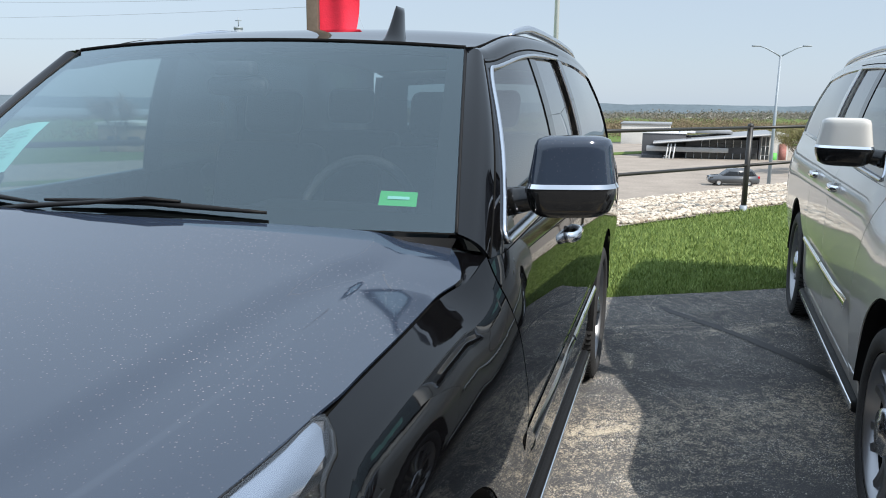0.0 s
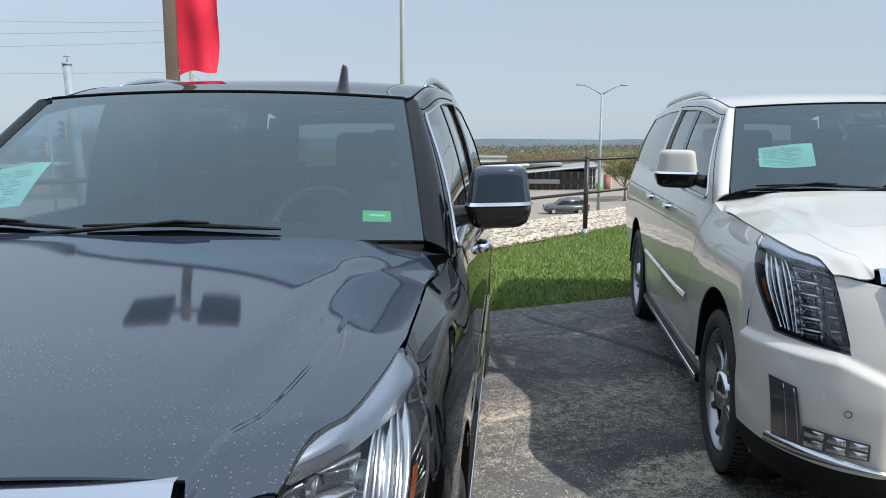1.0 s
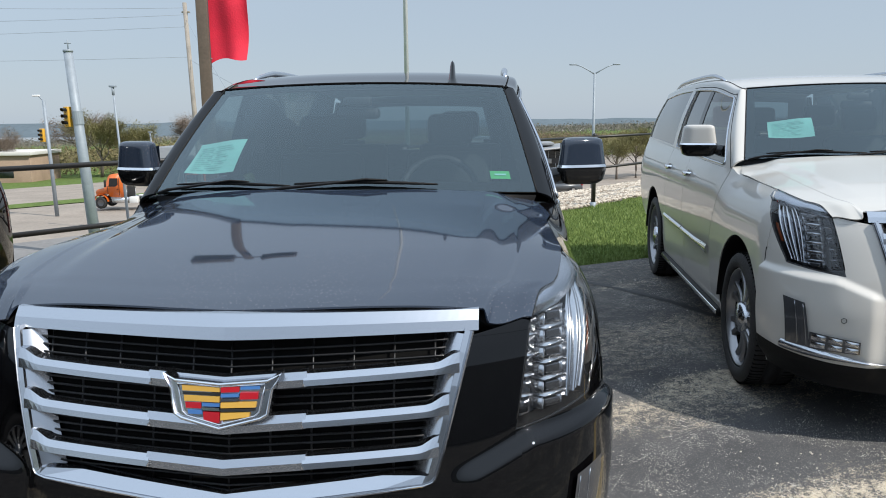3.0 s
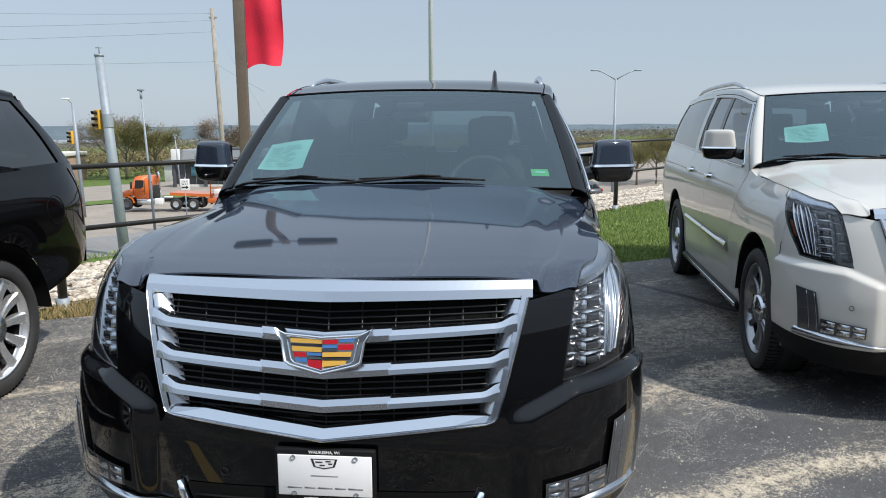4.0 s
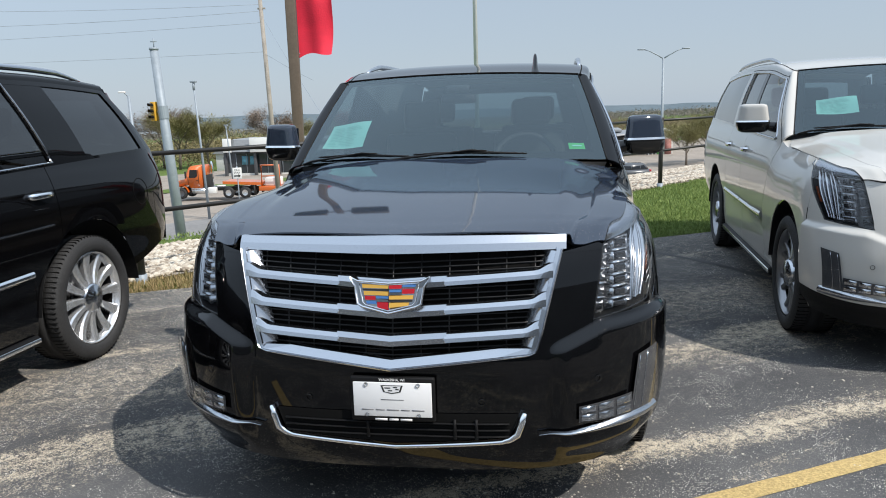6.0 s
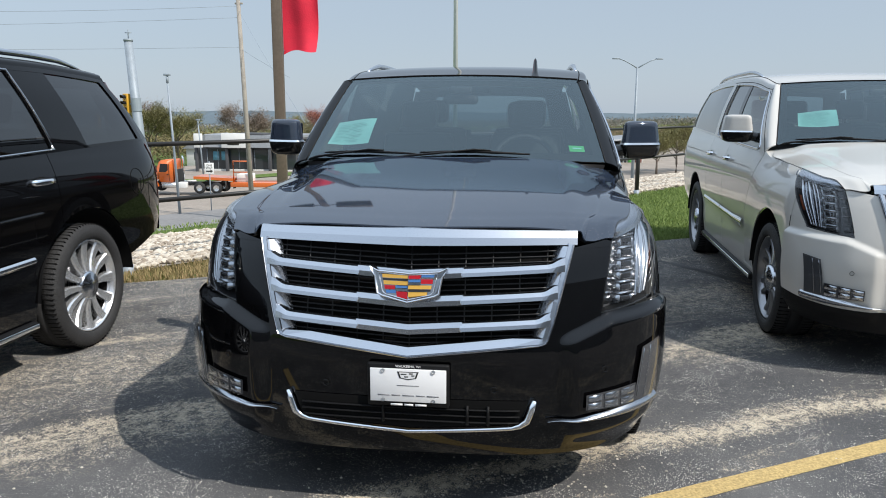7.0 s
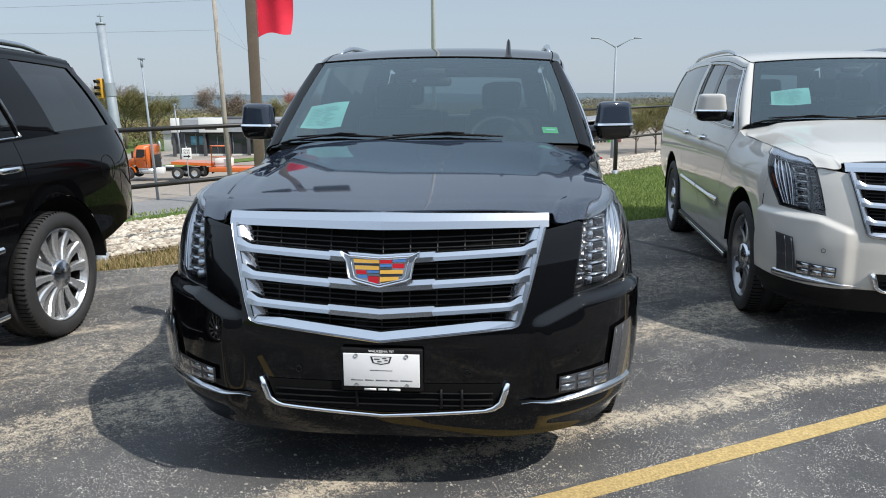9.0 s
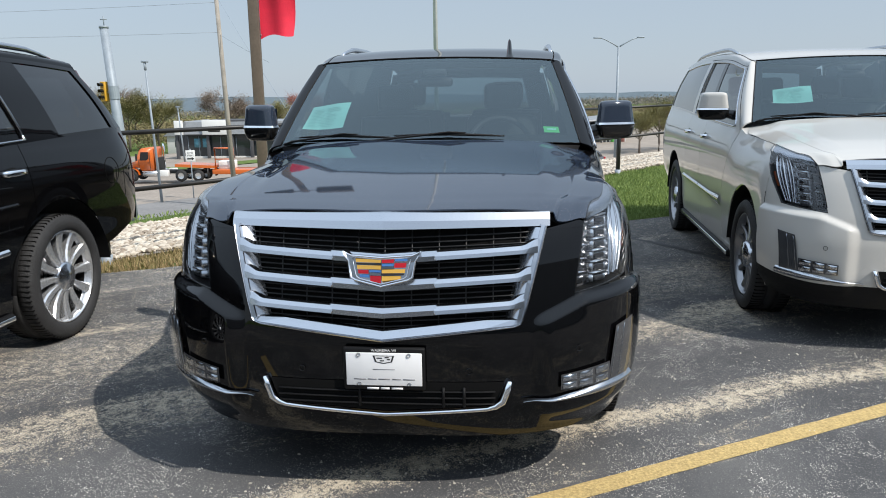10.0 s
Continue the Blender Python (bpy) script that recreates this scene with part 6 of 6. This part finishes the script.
# ---- buildings ----
PANEL = mat("charcoal_wall_panels", (0.07, 0.072, 0.078), 0.6, noise_scale=0.5, amount=0.2)
PALE = mat("pale_wall", (0.58, 0.57, 0.54), 0.8, noise_scale=0.4, amount=0.12)
ROOFGREY = mat("grey_metal_roof", (0.25, 0.26, 0.27), 0.5, metal=0.2, noise_scale=0.3, amount=0.15)
PANE = mat("window_glass", (0.03, 0.037, 0.042), 0.06)
GREENP = mat("green_panel", (0.10, 0.42, 0.08), 0.6)


def glazing(parent, x0, x1, z0, z1, y, nx, nz, bars=None):
    for i in range(nx):
        for j in range(nz):
            a, b = mixv(x0, x1, i / nx), mixv(x0, x1, (i + 1) / nx)
            c, d = mixv(z0, z1, j / nz), mixv(z0, z1, (j + 1) / nz)
            w = part("window", box(a + 0.05, b - 0.05, y - 0.03, y + 0.02, c + 0.05, d - 0.05), PANE, parent, smooth=False)
            part("frame", box(a, a + 0.07, y - 0.08, y, c, d), bars or GALV, w)


def wedge(name, x0, x1, y0, y1, zl, zr, h, material, parent, label=""):
    """A slab that rises from x0 to x1."""
    b = bmesh.new()
    vs = [b.verts.new(p) for p in ((x0, y0, zl), (x1, y0, zr), (x1, y1, zr), (x0, y1, zl), (x0, y0, zl + h), (x1, y0, zr + h), (x1, y1, zr + h), (x0, y1, zl + h))]
    for f in ((0, 3, 2, 1), (4, 5, 6, 7), (0, 1, 5, 4), (1, 2, 6, 5), (2, 3, 7, 6), (3, 0, 4, 7)):
        b.faces.new([vs[i] for i in f])
    return part(name, b, material, parent, label, smooth=False)


def showroom():
    y0, base = 108.0, -6.3
    h = thing("building", "low modern charcoal and glass showroom under a slanted roof", "building", pose(0, y0, base))
    white = mat("white_mullion", (0.62, 0.63, 0.64), 0.5)
    silver = mat("silver_band_panels", (0.42, 0.43, 0.44), 0.45, metal=0.4, noise_scale=0.6, amount=0.1)
    part("wall", box(-2.6, 3.2, 2.2, 12, -0.8, 3.45, 0.02), PANEL, h)
    part("wall", box(3.2, 12.3, 0.6, 12, -0.8, 2.95, 0.02), PANEL, h)
    part("wall_cap", box(-2.7, 3.3, 2.1, 12.1, 3.45, 3.60, 0.02), white, h)
    part("porch_wall", box(-2.5, 0.2, -0.2, 2.2, -0.8, 0.65, 0.02), PANEL, h)
    part("band", box(-1.9, 8.6, -0.5, 0.6, 1.20, 1.85, 0.03), silver, h, "silver panel band")
    wedge("roof", -1.0, 14.2, -1.8, 11.0, 2.20, 3.72, 0.26, ROOFGREY, h, "thin slanted grey metal roof")
    wedge("roof_edge", -1.05, 14.25, -1.9, -1.8, 2.30, 3.82, 0.16, white, h)
    part("upper_roof", box(4.2, 9.2, 3.0, 11, 3.60, 3.95, 0.03), ROOFGREY, h)
    part("upper_roof_edge", box(2.4, 4.4, 2.9, 11, 3.55, 3.85, 0.03), white, h)
    glazing(h, 3.3, 12.2, -0.25, 1.16, 0.56, 9, 1, white)
    glazing(h, 5.2, 12.2, 1.88, 2.92, 0.56, 7, 2, white)
    for x in (0.6, 1.0, 1.5):
        part("entrance_column", tube([(x, -1.5, -0.7), (x + 0.35, -1.5, 2.3)], 0.09, 8), white, h)
    for k in range(4):
        part("entrance_step", box(0.0 + 0.15 * k, 1.3, -1.2, -0.9, -0.35 + 0.30 * k, -0.22 + 0.30 * k, 0.02), white, h)
    for x in (0.2, 2.4, 3.6):
        part("planter", box(x, x + 0.45, -2.2, -1.8, -0.7, 0.25, 0.03), mat("sandstone", (0.45, 0.40, 0.26), 0.8, noise_scale=3, amount=0.2), h)
    part("corner_wall", box(12.5, 16.0, 0.6, 11, -0.8, 3.75, 0.02), PALE, h)
    glazing(h, 12.7, 13.7, -0.2, 3.4, 0.56, 2, 3, white)
    part("mural", box(14.9, 15.8, 0.5, 0.58, -0.2, 2.6), mat("faded_mural", (0.30, 0.13, 0.11), 0.8, noise_scale=0.9, amount=0.7), h, "faded red printed wall panel")
    part("green_panel", box(13.85, 14.7, 0.5, 0.58, -0.2, 1.35), GREENP, h)
    part("corner_post", box(12.3, 12.5, -0.9, -0.6, -0.8, 3.5, 0.02), PANEL, h)
    back = thing("building", "long pale flat-roofed warehouse", "building", pose(-8, 150, land_z(0, 150)))
    part("wall", box(0, 9, 0, 10, -1, 3.6, 0.02), PALE, back)
    part("roof", box(-0.2, 9.2, -0.2, 10.2, 3.6, 3.9, 0.02), ROOFGREY, back)


showroom()


def store():
    y0 = 90.0
    base = -6.27
    h = thing("building", "small roadside store with dark glass front", "building", pose(-42.2, y0, base))
    part("wall", box(0, 13.5, 0, 9, -0.5, 3.0, 0.02), PANEL, h)
    part("roof", solid([(1.4, 3.0), (1.6, 4.5), (13.7, 4.5), (13.9, 3.0)], lambda x, z: -0.7 + 0.5 * (z - 3.0) / 1.5, 9.0), ROOFGREY, h, "sloping grey metal fascia roof", smooth=False)
    part("roof_kerb", box(5.4, 9.0, 0.2, 3.0, 4.5, 4.75, 0.02), PANEL, h)
    part("sign_board", box(3.9, 7.5, -0.95, -0.75, 2.95, 4.75, 0.03), SIGNWHITE, h, "blank white sign board")
    part("sign_bar", box(4.7, 6.2, -0.97, -0.95, 3.30, 3.55), INK, h)
    part("sign_board", box(0.3, 1.4, -0.95, -0.75, 2.95, 4.70, 0.03), SIGNWHITE, h, "blank white sign board")
    glazing(h, 1.6, 7.2, 0.1, 2.75, -0.03, 4, 1)
    glazing(h, 7.8, 13.2, 0.1, 2.75, -0.03, 3, 1)
    for x0 in (2.4, 3.5):
        part("poster", box(x0, x0 + 0.8, -0.09, -0.06, 1.35, 2.45), mat("teal_poster", (0.10, 0.28, 0.36), 0.6, noise_scale=2, amount=0.4), h, "teal window poster")
    part("low_wall", box(0.0, 13.4, -0.12, -0.05, -0.5, 0.25, 0.02), PALE, h)
    for x in (0.2, 4.2, 7.3, 9.8):
        part("pillar", box(x, x + 0.35, -0.60, -0.25, -0.3, 3.0, 0.02), PANEL, h)
    t = thing("house", "small white gabled house behind the truck", "house", pose(-50, 104, land_z(-50, 104)))
    part("wall", box(0, 6, 0, 8, -0.5, 2.6, 0.02), PALE, t)
    part("roof", solid([(-0.4, 2.5), (3, 4.6), (6.4, 2.5)], lambda x, z: -0.4, 8.8), ROOFGREY, t, smooth=False)
    part("window", box(1.2, 2.4, -0.04, 0.02, 0.9, 2.0), PANE, t)
    l_ = thing("building", "long tan brick building across the road", "building", pose(-86, 101, land_z(-76, 103), 0, 0, 8))
    part("wall", box(0, 20, 0, 10, -1, 4.0, 0.02), mat("tan_brick", (0.36, 0.26, 0.19), 0.85, noise_scale=0.6, amount=0.2), l_)
    part("roof", box(-0.3, 20.3, -0.4, 10.3, 4.0, 4.5, 0.02), PALE, l_)
    for i in range(5):
        part("window", box(1.5 + 3.5 * i, 3.6 + 3.5 * i, -0.04, 0.02, 0.8, 2.3), PANE, l_)


store()

# ---- trees and distance ----
BARK = mat("tree_bark", (0.17, 0.14, 0.115), 0.9, noise_scale=3, amount=0.3)
BUDS = mat("spring_buds", (0.20, 0.185, 0.075), 0.8)
TWIGS = mat("bare_twigs", (0.19, 0.145, 0.11), 0.9)
RUSSET = mat("russet_buds", (0.26, 0.09, 0.06), 0.8)


def tree(x, y, height, spread, leaf, seed, label, count=2200):
    rnd = random.Random(seed)
    t = thing("tree", label, "tree", pose(x, y, land_z(x, y) - 0.1), group="roadside trees")
    bm = None
    tips = []
    trunk = [Vector((0, 0, 0)), Vector((rnd.uniform(-.2, .2), 0, height * 0.2)), Vector((rnd.uniform(-.3, .3), rnd.uniform(-.2, .2), height * 0.45))]
    bm = tube(trunk, [height * 0.028, height * 0.022, height * 0.015], 8, bm)

    def grow(p, d, length, r, level):
        nonlocal bm
        q = p + d * length * 0.5 + Vector((rnd.gauss(0, .06), rnd.gauss(0, .06), rnd.gauss(0, .04))) * length
        e = q + (d + Vector((rnd.gauss(0, .2), rnd.gauss(0, .2), 0.12))).normalized() * length * 0.5
        bm = tube([p, q, e], [r, r * 0.75, r * 0.5], 5 if level < 2 else 3, bm)
        tips.append(e)
        tips.append(q)
        if level < 3:
            for k in range(3 if level else 4):
                nd = (d + Vector((rnd.gauss(0, .55), rnd.gauss(0, .55), rnd.gauss(0.1, .3)))).normalized()
                grow(p.lerp(e, rnd.uniform(0.45, 1.0)), nd, length * rnd.uniform(0.55, 0.75), r * 0.55, level + 1)
    for k in range(5):
        a = 2 * math.pi * k / 5 + rnd.uniform(-.4, .4)
        grow(trunk[1].lerp(trunk[2], rnd.uniform(0.2, 1)), Vector((math.cos(a) * spread, math.sin(a) * spread, 1)).normalized(), height * 0.34, height * 0.011, 0)
    part("trunk", bm, BARK, t)
    vs, fs = [], []
    for i in range(count * 7):
        tip = tips[rnd.randrange(len(tips))]
        c = tip + Vector((rnd.gauss(0, 1), rnd.gauss(0, 1), rnd.gauss(0, 1))) * height * 0.04
        k = len(vs)
        if i % 3:                                      # a fine twig, reaching outwards and up
            d = Vector((c.x + rnd.gauss(0, 1), c.y + rnd.gauss(0, 1), 1.5 + rnd.gauss(0, 1))).normalized() * height * rnd.uniform(0.03, 0.09)
            a = rnd.uniform(0, math.pi)
            w = Vector((math.cos(a), math.sin(a), 0)) * height * 0.0026
            vs += [tuple(c - w), tuple(c + w), tuple(c + d)]
        else:                                          # a bud or small leaf
            s = height * rnd.uniform(0.004, 0.009)
            for j in range(3):
                vs.append(tuple(c + Vector((rnd.gauss(0, 1), rnd.gauss(0, 1), rnd.gauss(0, 1))) * s))
        fs.append((k, k + 1, k + 2))
    me = bpy.data.meshes.new("crown")
    me.from_pydata(vs, [], fs)
    me.materials.append(leaf)
    ob = new("crown", me)
    ob.parent = t


for x, y, hgt, sp_, lf, sd, lab, n_ in (
        (-66, 118, 10.5, 0.8, TWIGS, 1, "bare brown tree by the road", 1500), (-60, 112, 9.5, 0.9, BUDS, 2, "tree with fresh olive buds", 2600),
        (-57, 116, 9.0, 0.9, BUDS, 3, "tree with fresh olive buds", 2600), (-46, 118, 9.4, 1.0, TWIGS, 4, "wide bare tree behind the store", 1800),
        (-72, 105, 8.0, 0.8, TWIGS, 5, "bare brown tree by the road", 1500), (-39, 122, 7.6, 0.9, BUDS, 6, "low budding tree behind the store", 2000),
        (-33, 118, 8.0, 0.6, RUSSET, 7, "small russet budding tree", 1500), (-82, 100, 8.5, 0.8, TWIGS, 8, "bare brown tree by the road", 1500),
        (14.4, 86, 5.4, 1.0, BUDS, 9, "low budding tree at the forecourt", 2600), (16.9, 88, 5.8, 1.0, BUDS, 10, "low budding tree at the forecourt", 2600),
        (19.3, 91, 5.4, 1.0, BUDS, 11, "low budding tree at the forecourt", 2400), (-47, 108, 3.4, 1.1, mat("white_blossom", (0.6, 0.57, 0.52), 0.8), 12, "low shrub in white blossom", 1500)):
    tree(x, y, hgt, sp_, lf, sd, lab, n_)


def woods(name, count, where, size, dark, light, label, seed, fleck=0.032, flecks=150):
    """Far woods: many ragged tufts in one mesh."""
    rnd = random.Random(seed)
    vs, fs = [], []
    for i in range(count):
        x, y = where(rnd)
        s = size * rnd.uniform(0.7, 1.15) * (0.70 + 0.7 * max(0, 0.5 + noise.noise((x / 38, y / 90, seed))))
        z = land_z(x, y)
        for j in range(flecks):
            c = Vector((x + rnd.gauss(0, .5) * s, y + rnd.gauss(0, .5) * s, z + min(0.85, abs(rnd.gauss(0.40, .22))) * s))
            k = len(vs)
            for q in range(3):
                vs.append(tuple(c + Vector((rnd.gauss(0, 1), rnd.gauss(0, .6), rnd.gauss(0, 1))) * s * fleck))
            fs.append((k, k + 1, k + 2))
    me = bpy.data.meshes.new(name)
    me.from_pydata(vs, [], fs)
    m = mat(name + "_leaf", light, 0.9, spec=0.1)
    vary(m, dark, light)
    me.materials.append(m)
    tagged(new(name, me), label, "woods", kind="stuff")


woods("woods", 1500, lambda r: (r.uniform(-140, 110), r.uniform(180, 330)), 3.6, (0.15, 0.11, 0.08), (0.23, 0.18, 0.115), "budding brown woods beyond the buildings", 21)
woods("roadside_thicket", 420, lambda r: (r.uniform(-110, -24), r.uniform(119, 160)), 6.4, (0.16, 0.13, 0.08), (0.26, 0.23, 0.11), "olive budding thicket behind the store", 23)
# the farthest woods are tinted greyer to paint in the haze
woods("hazy_far_woods", 3000, lambda r: (r.uniform(-620, 620), r.uniform(480, 1150)), 6.2, (0.15, 0.14, 0.125), (0.21, 0.195, 0.17), "distant brown and olive woods, haze greyed into their colour", 22, 0.060, 80)
for k in range(10):
    rnd = random.Random(40 + k)
    x, y = rnd.uniform(-30, 130), rnd.uniform(700, 1000)
    h = thing("house", "tiny distant pale house among trees", "house", pose(x, y, land_z(x, y) - 0.6), group="distant houses")
    w = rnd.uniform(6, 9)
    part("wall", box(0, w, 0, 8, -2, 3.5), PALE, h)
    part("roof", solid([(-0.5, 3.4), (w / 2, 6.3), (w + 0.5, 3.4)], lambda x_, z_: -0.4, 8.8), mat("shingle_roof", (0.16, 0.14, 0.13), 0.9), h, smooth=False)
# distance haze is put into the hills' blue-grey base colour
hills = part("backdrop", sheet(lambda u, v: Vector((mixv(-3200, 3200, u), 2700 + 200 * v, mixv(-60, -13 + 9 * noise.noise((u * 17, 0, 3)) + 4 * noise.noise((u * 60, 0, 7)), v))), 160, 3, out=(0, 5000, 0)), mat("haze_blue_hills", (0.115, 0.145, 0.165), 1.0, spec=0.0, noise_scale=0.004, amount=0.15))
tagged(hills, "low hills on the horizon, haze blue in their colour", "hills", kind="structure")

# ---- the cars ----
car_black = suv("suv", "glossy black full-size luxury SUV with broad chrome grille", BLACK, pose(0, 0, 0), 3.31, 5.72, "split", True)
car_white = suv("suv", "pearl white long luxury SUV parked on the lot", WHITE, pose(3.142, 1.865, 0, 0, 0, -2.65) @ Matrix.Diagonal((1, 1, 1.018, 1)), 3.31, 5.72, "split")
car_left = suv("suv", "glossy black luxury SUV with polished multi-spoke wheels", BLACK, pose(-3.545, -1.965, 0) @ Matrix.Diagonal((1, 1, 1.010, 1)), 2.92, 5.22, "multi")
GREENSTICKER = mat("green_sticker", (0.05, 0.50, 0.12), 0.6)
PRINT = mat("grey_print", (0.27, 0.60, 0.52), 0.8)


def on_windshield(a, v):
    low = Vector((0.865 * a, 1.395 + 0.235 * a * a, 1.362 - 0.028 * a * a))
    top_ = Vector((0.722 * a, 2.12 + 0.10 * a * a, 1.832 - 0.022 * a * a))
    p = low.lerp(top_, v)
    p.z += 0.018 * math.sin(math.pi * v)
    return p


def notice(car, a0, a1, v0, v1, label):
    """A printed sheet behind the glass, with rows of unreadable print."""
    inner = Vector((0, 0.012, -0.016))
    ob = thing("notice", label, "paper", car.matrix_basis)
    sh = part("sheet", sheet(lambda u, v: on_windshield(mixv(a0, a1, u), mixv(v0, v1, v)) + inner * (1 + 0.6 * math.sin(3 * u + 2 * v)), 8, 8, out=(0, 3, 1)), PAPER, ob)
    rnd = random.Random(9)
    for k in range(12):
        v = 0.10 + 0.066 * k
        u0 = 0.08
        for seg in range(2):
            u1 = u0 + rnd.uniform(0.18, 0.40)
            part("print_bar", sheet(lambda u, w: on_windshield(mixv(a0, a1, mixv(u0, u1, u)), mixv(v0, v1, v + 0.016 * w)) + inner * (1 + 0.6 * math.sin(3 * mixv(u0, u1, u) + 2 * v)) + Vector((0, -0.0015, 0.002)), 4, 1, out=(0, 3, 1)), PRINT, sh)
            u0 = u1 + 0.06


notice(car_black, -0.905, -0.585, 0.185, 0.44, "mint green price sheet behind the black car's windshield")
notice(car_white, -0.83, -0.50, 0.28, 0.50, "mint green price sheet behind the white car's windshield")
st = thing("sticker", "small green and white windshield sticker", "sticker", car_black.matrix_basis)
s1 = part("patch", sheet(lambda u, v: on_windshield(mixv(0.782, 0.885, u), mixv(0.115, 0.175, v)) + Vector((0, 0.010, -0.012)), 4, 2, out=(0, 3, 1)), GREENSTICKER, st)
part("print_bar", sheet(lambda u, v: on_windshield(mixv(0.805, 0.865, u), mixv(0.140, 0.152, v)) + Vector((0, 0.008, -0.010)), 4, 1, out=(0, 3, 1)), PAPER, s1)
